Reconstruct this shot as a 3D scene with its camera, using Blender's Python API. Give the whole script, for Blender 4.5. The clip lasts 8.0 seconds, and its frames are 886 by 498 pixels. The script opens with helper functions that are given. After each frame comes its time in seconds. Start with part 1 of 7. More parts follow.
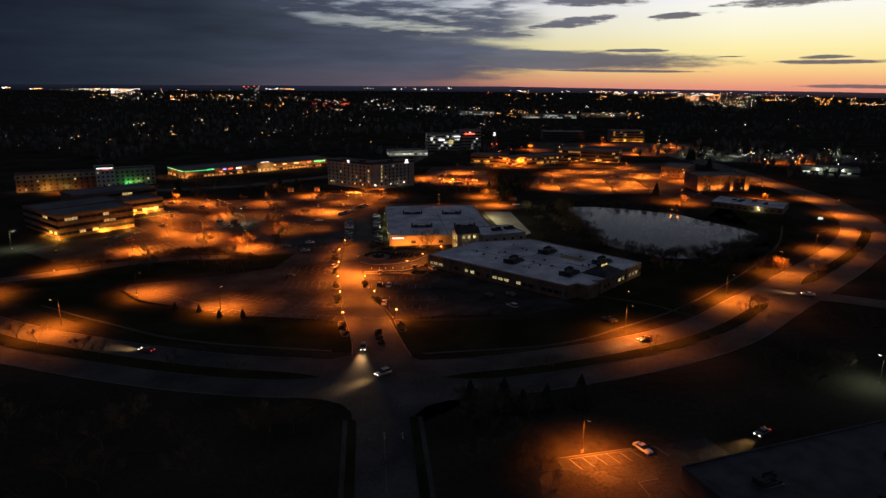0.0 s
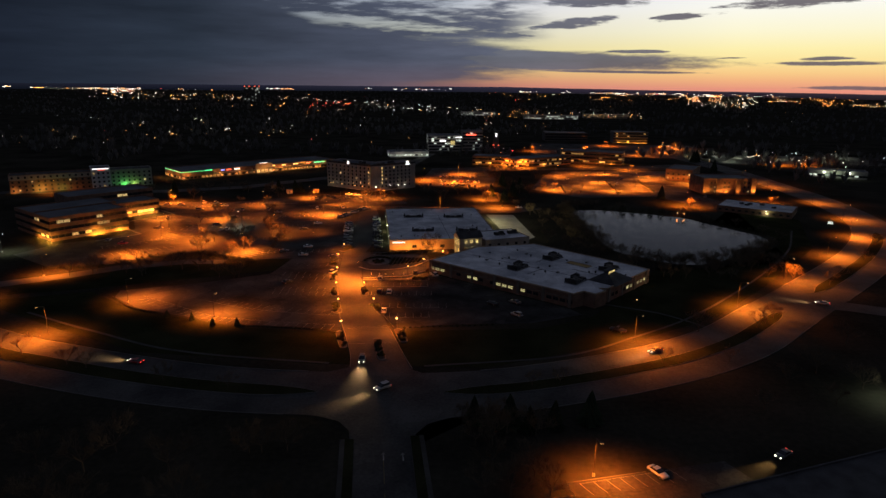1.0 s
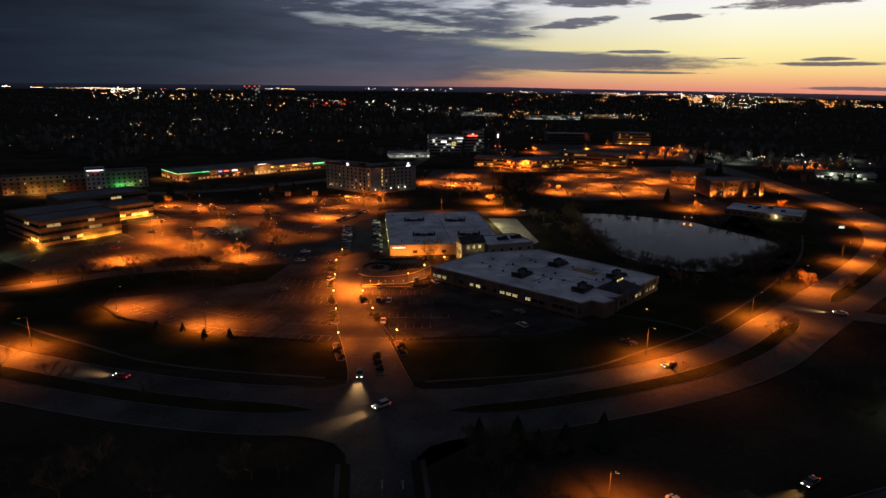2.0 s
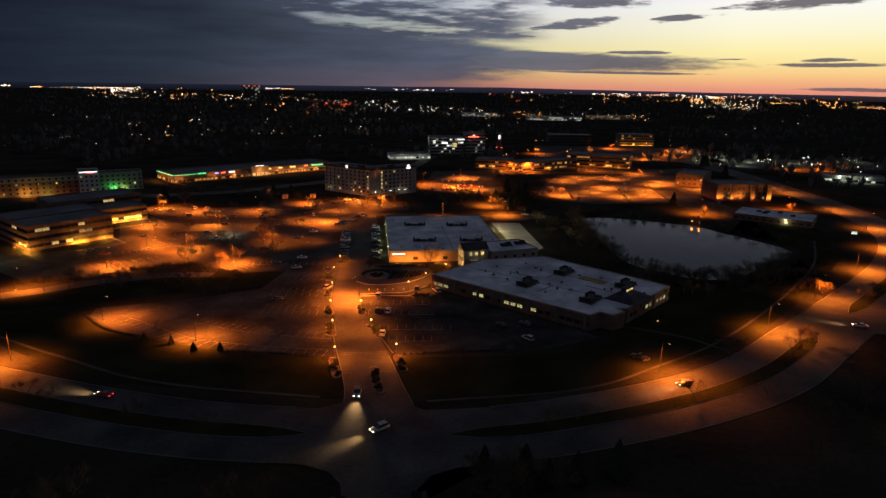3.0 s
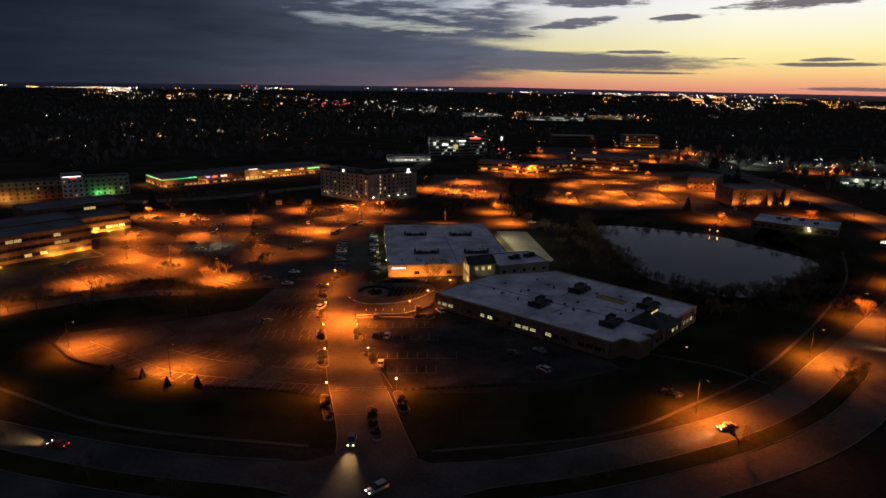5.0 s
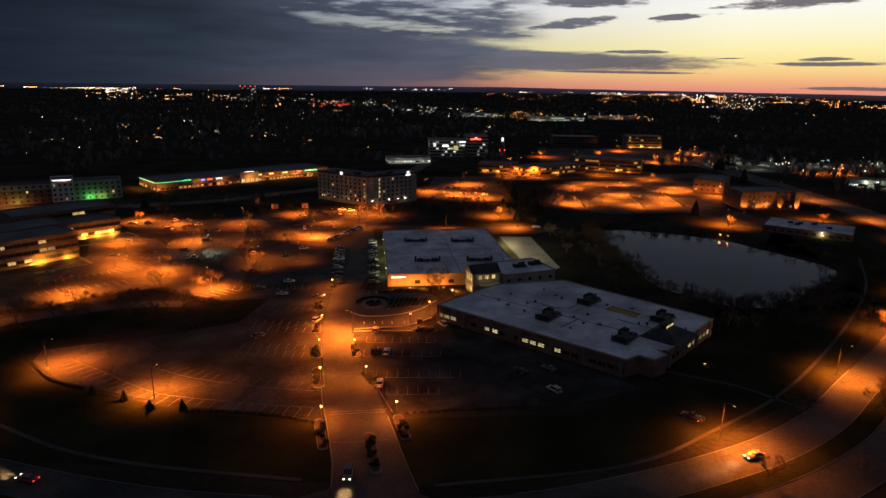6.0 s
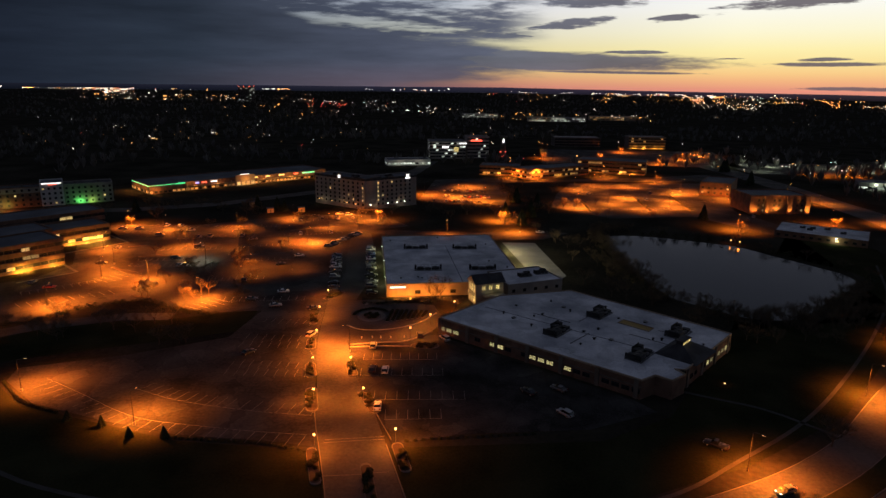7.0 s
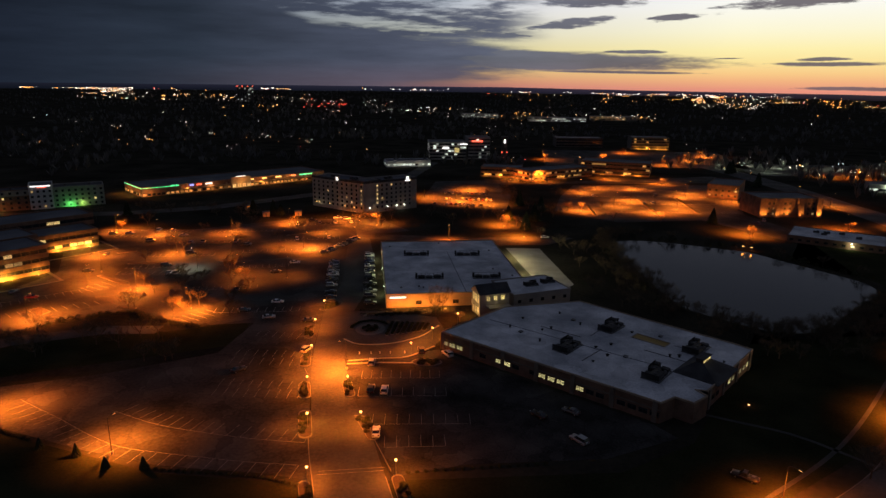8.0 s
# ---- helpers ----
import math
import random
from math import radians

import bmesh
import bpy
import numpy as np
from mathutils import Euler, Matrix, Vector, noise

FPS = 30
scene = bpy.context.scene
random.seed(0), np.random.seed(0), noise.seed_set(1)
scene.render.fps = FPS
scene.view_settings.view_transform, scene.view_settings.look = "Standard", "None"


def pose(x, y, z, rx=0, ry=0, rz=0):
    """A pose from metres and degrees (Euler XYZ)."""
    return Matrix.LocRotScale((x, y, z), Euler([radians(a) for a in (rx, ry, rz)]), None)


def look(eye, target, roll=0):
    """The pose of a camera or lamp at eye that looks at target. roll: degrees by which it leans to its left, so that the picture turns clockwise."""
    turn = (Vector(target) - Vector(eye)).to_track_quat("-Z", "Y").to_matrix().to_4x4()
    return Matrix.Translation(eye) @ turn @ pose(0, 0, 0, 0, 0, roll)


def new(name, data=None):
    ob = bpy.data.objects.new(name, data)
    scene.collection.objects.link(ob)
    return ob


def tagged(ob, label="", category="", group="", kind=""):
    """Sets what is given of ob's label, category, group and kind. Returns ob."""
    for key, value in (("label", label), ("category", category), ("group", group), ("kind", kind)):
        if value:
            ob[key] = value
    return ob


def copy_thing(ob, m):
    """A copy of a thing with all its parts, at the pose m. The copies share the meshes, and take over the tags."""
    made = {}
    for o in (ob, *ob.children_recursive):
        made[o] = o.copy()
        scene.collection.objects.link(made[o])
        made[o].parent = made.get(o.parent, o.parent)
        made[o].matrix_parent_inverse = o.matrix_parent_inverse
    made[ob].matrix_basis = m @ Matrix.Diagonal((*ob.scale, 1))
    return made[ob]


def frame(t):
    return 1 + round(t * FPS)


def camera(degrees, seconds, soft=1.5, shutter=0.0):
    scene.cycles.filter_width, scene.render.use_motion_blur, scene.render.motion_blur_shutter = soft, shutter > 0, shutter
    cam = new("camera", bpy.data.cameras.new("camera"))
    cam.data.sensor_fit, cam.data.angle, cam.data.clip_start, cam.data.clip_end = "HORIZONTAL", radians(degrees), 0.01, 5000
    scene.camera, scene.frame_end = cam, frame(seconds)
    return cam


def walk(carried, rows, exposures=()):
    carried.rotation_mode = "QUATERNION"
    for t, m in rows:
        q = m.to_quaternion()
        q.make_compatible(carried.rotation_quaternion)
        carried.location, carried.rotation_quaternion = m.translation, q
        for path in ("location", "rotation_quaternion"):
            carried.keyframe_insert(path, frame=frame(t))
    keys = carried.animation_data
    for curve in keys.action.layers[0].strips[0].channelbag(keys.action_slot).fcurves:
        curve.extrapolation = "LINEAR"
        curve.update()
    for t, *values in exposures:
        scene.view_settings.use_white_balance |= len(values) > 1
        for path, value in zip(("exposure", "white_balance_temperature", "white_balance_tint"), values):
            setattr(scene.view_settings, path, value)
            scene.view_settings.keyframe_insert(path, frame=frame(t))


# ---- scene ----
cam = camera(70.5, 8.0, 1.4)
PATH = [
    (0, (0.201, 7.219, 79.513), (0.176, 9.153, 79.003), 0.4),
    (0.5, (-0.201, 11.377, 79.504), (-0.227, 13.311, 78.994), 0.5),
    (1, (-0.608, 15.695, 79.513), (-0.634, 17.629, 79.004), 0.6),
    (1.5, (-0.951, 20.35, 79.547), (-0.978, 22.284, 79.038), 0.6),
    (3, (-2.221, 35.832, 79.843), (-2.248, 37.766, 79.335), 0.8),
    (3.5, (-2.731, 41.276, 79.886), (-2.758, 43.21, 79.378), 0.8),
    (4, (-3.291, 46.886, 79.925), (-3.317, 48.82, 79.417), 0.8),
    (4.5, (-3.89, 52.674, 79.965), (-3.915, 54.608, 79.456), 0.8),
    (6, (-5.717, 70.802, 80.203), (-5.739, 72.736, 79.694), 0.7),
    (6.5, (-6.243, 76.964, 80.248), (-6.264, 78.899, 79.74), 0.7),
    (7, (-6.729, 83.17, 80.282), (-6.749, 85.104, 79.774), 0.7),
    (7.5, (-7.317, 89.367, 80.3), (-7.335, 91.301, 79.791), 0.7),
    (8, (-7.96, 95.483, 80.309), (-7.978, 97.417, 79.8), 0.7),
]
walk(cam, [(t, look(eye, target, roll)) for t, eye, target, roll in PATH], [(0.0, 0.0), (8.0, 0.0)])


# ---- world: the dusk sky with its clouds ----
world = bpy.data.worlds.new("dusk_sky")
scene.world = world
world.use_nodes = True
WN, WL = world.node_tree.nodes, world.node_tree.links
WN.clear()


def wm(op, a, b=0.0, c=0.0):
    """A math node of the sky."""
    n = WN.new("ShaderNodeMath")
    n.operation = op
    for i, v in enumerate((a, b, c)):
        if isinstance(v, (int, float)):
            n.inputs[i].default_value = v
        else:
            WL.new(v, n.inputs[i])
    return n.outputs[0]


def wstep(v, lo, hi):
    """A smooth step of v from lo to hi."""
    n = WN.new("ShaderNodeMapRange")
    n.interpolation_type = "SMOOTHSTEP"
    WL.new(v, n.inputs[0])
    n.inputs[1].default_value, n.inputs[2].default_value = lo, hi
    return n.outputs[0]


def wramp(v, lo, hi, stops):
    """A colour ramp over v from lo to hi; stops of (value, (r, g, b))."""
    n = WN.new("ShaderNodeValToRGB")
    f = WN.new("ShaderNodeMapRange")
    WL.new(v, f.inputs[0])
    f.inputs[1].default_value, f.inputs[2].default_value = lo, hi
    WL.new(f.outputs[0], n.inputs[0])
    e = n.color_ramp.elements
    while len(e) < len(stops):
        e.new(0.5)
    for k, (p, col) in zip(e, stops):
        k.position, k.color = (p - lo) / (hi - lo), (*col, 1)
    return n.outputs[0]


def wmix(f, a, b, blend="MIX"):
    n = WN.new("ShaderNodeMix")
    n.data_type, n.blend_type = "RGBA", blend
    for i, v in ((0, f), (6, a), (7, b)):
        if isinstance(v, (int, float)):
            n.inputs[i].default_value = v
        else:
            WL.new(v, n.inputs[i])
    return n.outputs[2]


def wnoise(x, y, scale, detail, rough=0.55, seed=0.0):
    v = WN.new("ShaderNodeCombineXYZ")
    WL.new(x, v.inputs[0]), WL.new(y, v.inputs[1])
    v.inputs[2].default_value = seed
    n = WN.new("ShaderNodeTexNoise")
    n.inputs["Scale"].default_value, n.inputs["Detail"].default_value = scale, detail
    n.inputs["Roughness"].default_value = rough
    WL.new(v.outputs[0], n.inputs["Vector"])
    return n.outputs["Fac"]


coord = WN.new("ShaderNodeTexCoord")
split = WN.new("ShaderNodeSeparateXYZ")
WL.new(coord.outputs["Generated"], split.inputs[0])
az = wm("MULTIPLY", wm("ARCTAN2", split.outputs[0], split.outputs[1]), 57.2958)
el = wm("MULTIPLY", wm("ARCSINE", split.outputs[2]), 57.2958)
away = wm("ABSOLUTE", wm("SUBTRACT", az, 33.0))
clear = wramp(el, -1.0, 14.0, [(-1.0, (0.72, 0.22, 0.17)), (-0.2, (0.80, 0.30, 0.21)), (0.5, (0.90, 0.45, 0.22)), (1.1, (0.95, 0.60, 0.25)), (2.0, (0.97, 0.77, 0.33)),
                               (2.9, (0.99, 0.87, 0.43)), (4.3, (0.98, 0.93, 0.66)), (6.1, (0.97, 0.96, 0.88)), (7.5, (0.92, 0.95, 0.95)), (10.0, (0.40, 0.45, 0.48)), (14.0, (0.11, 0.13, 0.17))])
dim = wramp(away, 0.0, 180.0, [(0.0, (1.0, 1.0, 1.0)), (10.0, (1.0, 1.0, 1.0)), (24.0, (0.82, 0.82, 0.88)), (34.0, (0.46, 0.50, 0.60)),
                               (50.0, (0.20, 0.24, 0.34)), (90.0, (0.07, 0.09, 0.14)), (180.0, (0.04, 0.055, 0.09))])
clear = wmix(1.0, clear, dim, "MULTIPLY")

# clouds flattened towards the horizon
streak = wnoise(wm("MULTIPLY", az, 0.11), wm("MULTIPLY", el, 0.85), 1.0, 10.0, 0.6, 1.7)
broad = wnoise(wm("MULTIPLY", az, 0.03), wm("MULTIPLY", el, 0.16), 1.0, 5.0, 0.55, 7.3)
fine = wnoise(wm("MULTIPLY", az, 0.30), wm("MULTIPLY", el, 1.8), 1.0, 6.0, 0.6, 3.1)
wob = wm("ADD", wm("MULTIPLY_ADD", streak, 2.0, -1.0), wm("MULTIPLY_ADD", fine, 0.9, -0.45))
left_rise = wm("MULTIPLY", wm("MAXIMUM", wm("SUBTRACT", -12.0, az), 0.0), 0.30)
top_edge = wm("SUBTRACT", wm("ADD", wm("MULTIPLY_ADD", az, -0.118, 3.75), left_rise), el)
side_edge = wm("MULTIPLY_ADD", az, -0.12, 0.55)
mass = wm("SMOOTH_MIN", wm("MULTIPLY", top_edge, 0.75), side_edge, 0.3)
mass = wm("ADD", mass, wm("MULTIPLY", wob, 0.85))
strip = wm("MULTIPLY", wstep(az, -9.0, 9.0), wm("SUBTRACT", 1.0, wstep(wm("MULTIPLY_ADD", wob, 0.25, wm("MULTIPLY_ADD", az, -0.035, el)), 0.05, 0.55)))
cover = wm("MULTIPLY", wstep(mass, -0.45, 0.40), wm("MULTIPLY_ADD", strip, -0.96, 1.0))
# broken banks over the gap in the cloud
bank = wm("MULTIPLY", wstep(el, 3.3, 4.1), wm("SUBTRACT", 1.0, wstep(az, 3.5, 9.5)))
broken = wm("MULTIPLY", wstep(wm("ADD", streak, wm("MULTIPLY_ADD", fine, 0.35, -0.17)), 0.375, 0.56), bank)
cover = wm("MAXIMUM", cover, broken)
rag = wm("MULTIPLY_ADD", wnoise(wm("MULTIPLY", az, 0.42), wm("MULTIPLY", el, 3.0), 1.0, 9.0, 0.65, 11.0), 2.0, -1.0)
# single long clouds: azimuth, elevation, half length, half height, slope
# the last number: how ragged it is
for a0, e0, w, h, k, ragged in ((5.0, 2.15, 18.5, 0.85, -0.020, 0.55), (14.5, 1.15, 7.5, 0.13, -0.01, 0.7), (15.6, 2.78, 2.7, 0.17, 0.0, 1.4), (9.8, 2.62, 2.0, 0.08, 0.0, 1.6),
                                (29.8, 1.80, 4.6, 0.19, 0.0, 1.0), (29.2, 2.15, 1.9, 0.16, 0.02, 1.6), (27.8, 6.35, 7.4, 0.46, 0.05, 1.6), (18.7, 5.45, 2.9, 0.30, 0.07, 2.0),
                                (10.0, 5.05, 4.0, 0.46, 0.11, 1.6), (11.6, 6.7, 4.6, 0.46, -0.02, 1.4), (33.0, 0.0, 5.5, 0.16, 0.0, 1.2), (22.8, 2.25, 1.3, 0.06, 0.0, 1.6), (3.0, 4.2, 4.0, 0.35, -0.05, 1.8)):
    u = wm("DIVIDE", wm("SUBTRACT", az, a0), w)
    v = wm("DIVIDE", wm("SUBTRACT", wm("SUBTRACT", el, e0), wm("MULTIPLY", wm("SUBTRACT", az, a0), k)), h)
    d = wm("ADD", wm("MULTIPLY", u, u), wm("MULTIPLY", v, v))
    one = wm("SUBTRACT", wm("ADD", wm("ADD", 1.1 if w > 10 else 0.9, wm("MULTIPLY", wob, 0.5)), wm("MULTIPLY", rag, ragged)), d)
    cover = wm("MAXIMUM", cover, wm("MULTIPLY", wstep(one, -0.15, 0.55), 0.95))
high = wstep(el, 7.0, 9.5)
cover = wm("MAXIMUM", cover, wm("MULTIPLY", high, wm("MULTIPLY_ADD", wstep(streak, 0.4, 0.62), 0.15, 0.85)))
cloud = wramp(az, -180.0, 180.0, [(-180.0, (0.028, 0.036, 0.058)), (-36.0, (0.011, 0.0155, 0.027)), (-22.0, (0.023, 0.032, 0.050)), (-6.0, (0.070, 0.082, 0.122)),
                                  (6.0, (0.112, 0.124, 0.172)), (18.0, (0.135, 0.125, 0.155)), (36.0, (0.15, 0.125, 0.14)), (110.0, (0.030, 0.035, 0.055)), (180.0, (0.022, 0.029, 0.048))])
shade = wm("ADD", wm("MULTIPLY_ADD", broad, 1.0, 0.05), wm("MULTIPLY", streak, 0.95))
grey = WN.new("ShaderNodeCombineColor")
for k in range(3):
    WL.new(shade, grey.inputs[k])
cloud = wmix(1.0, cloud, grey.outputs[0], "MULTIPLY")
low_glow = wm("MULTIPLY", wm("SUBTRACT", 1.0, wstep(el, 0.0, 2.4)), wstep(az, -30.0, 6.0))
cloud = wmix(wm("MULTIPLY", low_glow, 0.35), cloud, wramp(el, 0.0, 3.0, [(0.0, (0.20, 0.085, 0.085)), (3.0, (0.14, 0.09, 0.10))]))
cloud = wmix(wstep(el, 6.5, 12.0), cloud, wramp(el, 8.0, 90.0, [(8.0, (0.080, 0.086, 0.115)), (20.0, (0.060, 0.066, 0.092)), (90.0, (0.038, 0.046, 0.073))]))
sky = wmix(cover, clear, cloud)
back = WN.new("ShaderNodeBackground")
WL.new(sky, back.inputs[0])
back.inputs[1].default_value = 1.0
wout = WN.new("ShaderNodeOutputWorld")
WL.new(back.outputs[0], wout.inputs[0])


# ---- materials ----
MATS = {}


def surface(name, c1, c2, scale=1.0, rough=0.8, bump=0.0, metal=0.0, vary=0.0, spec=0.3, patch=0.0):
    """A surface with two scales of noise between two colours; vary: change from object to object; patch: repaired patches, seams and cracks."""
    m = bpy.data.materials.new(name)
    m.use_nodes = True
    n, l = m.node_tree.nodes, m.node_tree.links
    b = n["Principled BSDF"]
    co = n.new("ShaderNodeTexCoord")
    big, small = n.new("ShaderNodeTexNoise"), n.new("ShaderNodeTexNoise")
    for t, s, d in ((big, scale * 0.12, 4.0), (small, scale * 2.5, 6.0)):
        t.inputs["Scale"].default_value, t.inputs["Detail"].default_value = s, d
        l.new(co.outputs["Object"], t.inputs["Vector"])
    mix = n.new("ShaderNodeMath")
    mix.operation = "MULTIPLY_ADD"
    l.new(small.outputs["Fac"], mix.inputs[0])
    mix.inputs[1].default_value = 0.45
    l.new(big.outputs["Fac"], mix.inputs[2])
    rmp = n.new("ShaderNodeValToRGB")
    rmp.color_ramp.elements[0].position, rmp.color_ramp.elements[0].color = 0.52, (*c1, 1)
    rmp.color_ramp.elements[1].position, rmp.color_ramp.elements[1].color = 0.93, (*c2, 1)
    l.new(mix.outputs[0], rmp.inputs[0])
    col = rmp.outputs[0]
    if patch:
        warp, vec = n.new("ShaderNodeTexNoise"), n.new("ShaderNodeMixRGB")
        warp.inputs["Scale"].default_value, warp.inputs["Detail"].default_value = 0.25, 3.0
        l.new(co.outputs["Object"], warp.inputs["Vector"])
        vec.blend_type = "ADD"
        vec.inputs[0].default_value = 1.0
        sc = n.new("ShaderNodeVectorMath")
        sc.operation = "SCALE"
        sc.inputs["Scale"].default_value = 6.0
        l.new(warp.outputs["Color"], sc.inputs[0])
        l.new(co.outputs["Object"], vec.inputs[1]), l.new(sc.outputs[0], vec.inputs[2])
        cell, edge = n.new("ShaderNodeTexVoronoi"), n.new("ShaderNodeTexVoronoi")
        edge.feature = "DISTANCE_TO_EDGE"
        for v in (cell, edge):
            v.inputs["Scale"].default_value = 0.14
            l.new(vec.outputs[0], v.inputs["Vector"])
        tone, crack, both, hs = n.new("ShaderNodeMapRange"), n.new("ShaderNodeMapRange"), n.new("ShaderNodeMath"), n.new("ShaderNodeHueSaturation")
        sep = n.new("ShaderNodeSeparateColor")
        l.new(cell.outputs["Color"], sep.inputs[0]), l.new(sep.outputs[0], tone.inputs[0])
        tone.inputs[3].default_value, tone.inputs[4].default_value = 1 - patch, 1 + patch
        l.new(edge.outputs["Distance"], crack.inputs[0])
        crack.inputs[1].default_value, crack.inputs[2].default_value = 0.005, 0.03
        crack.inputs[3].default_value, crack.inputs[4].default_value = 1 - patch, 1.0
        both.operation = "MULTIPLY"
        l.new(tone.outputs[0], both.inputs[0]), l.new(crack.outputs[0], both.inputs[1])
        l.new(both.outputs[0], hs.inputs["Value"]), l.new(col, hs.inputs["Color"])
        col = hs.outputs[0]
    if vary:
        info, hsv, mr = n.new("ShaderNodeObjectInfo"), n.new("ShaderNodeHueSaturation"), n.new("ShaderNodeMapRange")
        l.new(info.outputs["Random"], mr.inputs[0])
        mr.inputs[3].default_value, mr.inputs[4].default_value = 1 - vary, 1 + vary
        l.new(mr.outputs[0], hsv.inputs["Value"])
        l.new(col, hsv.inputs["Color"])
        col = hsv.outputs[0]
    l.new(col, b.inputs["Base Color"])
    b.inputs["Roughness"].default_value, b.inputs["Metallic"].default_value = rough, metal
    b.inputs["Specular IOR Level"].default_value = spec
    if bump:
        bp = n.new("ShaderNodeBump")
        bp.inputs["Strength"].default_value, bp.inputs["Distance"].default_value = bump, 0.05
        l.new(small.outputs["Fac"], bp.inputs["Height"])
        l.new(bp.outputs[0], b.inputs["Normal"])
    MATS[name] = m
    return m


def glowing(name, col, strength, vary=0.0):
    """A lit lamp glass, sign or window; vary: change from object to object."""
    m = bpy.data.materials.new(name)
    m.use_nodes = True
    n, l = m.node_tree.nodes, m.node_tree.links
    b = n["Principled BSDF"]
    b.inputs["Base Color"].default_value = (0.3, 0.3, 0.3, 1)
    b.inputs["Emission Color"].default_value = (*col, 1)
    b.inputs["Emission Strength"].default_value = strength
    if vary:
        info, mr = n.new("ShaderNodeObjectInfo"), n.new("ShaderNodeMapRange")
        co, nz = n.new("ShaderNodeTexCoord"), n.new("ShaderNodeTexNoise")
        nz.inputs["Scale"].default_value = 2.4
        l.new(co.outputs["Object"], nz.inputs["Vector"])
        l.new(info.outputs["Random"], mr.inputs[0])
        mr.inputs[3].default_value, mr.inputs[4].default_value = strength * (1 - vary), strength * (1 + vary)
        ml = n.new("ShaderNodeMath")
        ml.operation = "MULTIPLY"
        l.new(mr.outputs[0], ml.inputs[0])
        mr2 = n.new("ShaderNodeMapRange")
        mr2.inputs[1].default_value, mr2.inputs[2].default_value = 0.36, 0.62
        mr2.inputs[3].default_value, mr2.inputs[4].default_value = 0.12, 1.75
        l.new(nz.outputs["Fac"], mr2.inputs[0])
        l.new(mr2.outputs[0], ml.inputs[1])
        l.new(ml.outputs[0], b.inputs["Emission Strength"])
    m.cycles.emission_sampling = "NONE"
    MATS[name] = m
    return m


surface("earth", (0.019, 0.018, 0.014), (0.050, 0.046, 0.035), 0.25, 0.95, 0.3, 0.0, 0.0, 0.0)
surface("lawn", (0.014, 0.016, 0.008), (0.038, 0.038, 0.019), 0.6, 0.95, 0.4, 0.0, 0.0, 0.0)
surface("asphalt", (0.034, 0.034, 0.035), (0.088, 0.086, 0.083), 0.5, 0.9, 0.25, 0.0, 0.0, 0.1, 0.10)
surface("lot_asphalt", (0.020, 0.019, 0.018), (0.074, 0.069, 0.064), 0.5, 0.9, 0.25, 0.0, 0.0, 0.1, 0.26)
# darker copy of lot_asphalt: the second car park's weak lamplight put into colour
surface("sealed_asphalt", (0.012, 0.012, 0.012), (0.062, 0.059, 0.056), 0.8, 0.9, 0.25, 0.0, 0.0, 0.1, 0.3)
surface("worn_path", (0.045, 0.043, 0.040), (0.085, 0.082, 0.076), 1.0, 0.95, 0.2, 0.0, 0.0, 0.05)
surface("path_concrete", (0.09, 0.088, 0.082), (0.15, 0.145, 0.135), 1.0, 0.9, 0.2)
surface("concrete", (0.20, 0.19, 0.18), (0.34, 0.33, 0.31), 1.0, 0.85, 0.2)
surface("road_paint", (0.05, 0.05, 0.046), (0.36, 0.35, 0.33), 1.6, 0.8)
surface("yellow_paint", (0.10, 0.08, 0.03), (0.30, 0.23, 0.06), 2.0, 0.7)
surface("roof_membrane", (0.30, 0.32, 0.36), (0.70, 0.71, 0.74), 0.9, 0.75, 0.1, 0.0, 0.0, 0.3, 0.12)
surface("dark_roof", (0.06, 0.065, 0.08), (0.13, 0.135, 0.15), 0.5, 0.85, 0.15)
surface("shingle", (0.03, 0.03, 0.033), (0.07, 0.07, 0.075), 2.0, 0.9, 0.4)
surface("dark_brick", (0.058, 0.050, 0.044), (0.115, 0.098, 0.086), 2.5, 0.9, 0.4)
surface("pale_brick", (0.10, 0.082, 0.068), (0.19, 0.16, 0.135), 2.5, 0.9, 0.4)
surface("brick_wall", (0.10, 0.058, 0.042), (0.20, 0.12, 0.086), 2.5, 0.9, 0.4)
surface("tan_wall", (0.24, 0.18, 0.13), (0.38, 0.30, 0.22), 1.5, 0.9, 0.2)
surface("cream_wall", (0.20, 0.18, 0.168), (0.31, 0.285, 0.265), 1.2, 0.88, 0.15)
surface("white_wall", (0.42, 0.42, 0.41), (0.58, 0.58, 0.57), 1.2, 0.85, 0.1)
surface("ochre_patch", (0.30, 0.20, 0.06), (0.45, 0.32, 0.12), 1.0, 0.9, 0.2)
surface("steel", (0.10, 0.10, 0.105), (0.20, 0.20, 0.21), 2.0, 0.55, 0.1, 0.6)
surface("pole_metal", (0.020, 0.019, 0.018), (0.042, 0.039, 0.036), 2.0, 0.6, 0.05, 0.2)
surface("machine_grey", (0.012, 0.012, 0.013), (0.05, 0.05, 0.053), 1.5, 0.7, 0.2)
surface("frame_dark", (0.03, 0.03, 0.032), (0.06, 0.06, 0.065), 2.0, 0.6)
surface("glass_dark", (0.012, 0.014, 0.018), (0.025, 0.028, 0.034), 0.5, 0.12, 0.0, 0.0, 0.0, 0.6)
surface("bark", (0.055, 0.042, 0.030), (0.12, 0.09, 0.065), 3.0, 0.95, 0.4)
surface("twig", (0.075, 0.055, 0.036), (0.16, 0.118, 0.075), 2.0, 0.95, 0.0, 0.0, 0.2)
# lighter, golden copy of the twig colour: lamplight put into crowns beside lamps
surface("golden_twig", (0.10, 0.075, 0.04), (0.22, 0.165, 0.085), 2.0, 0.95, 0.0, 0.0, 0.2)
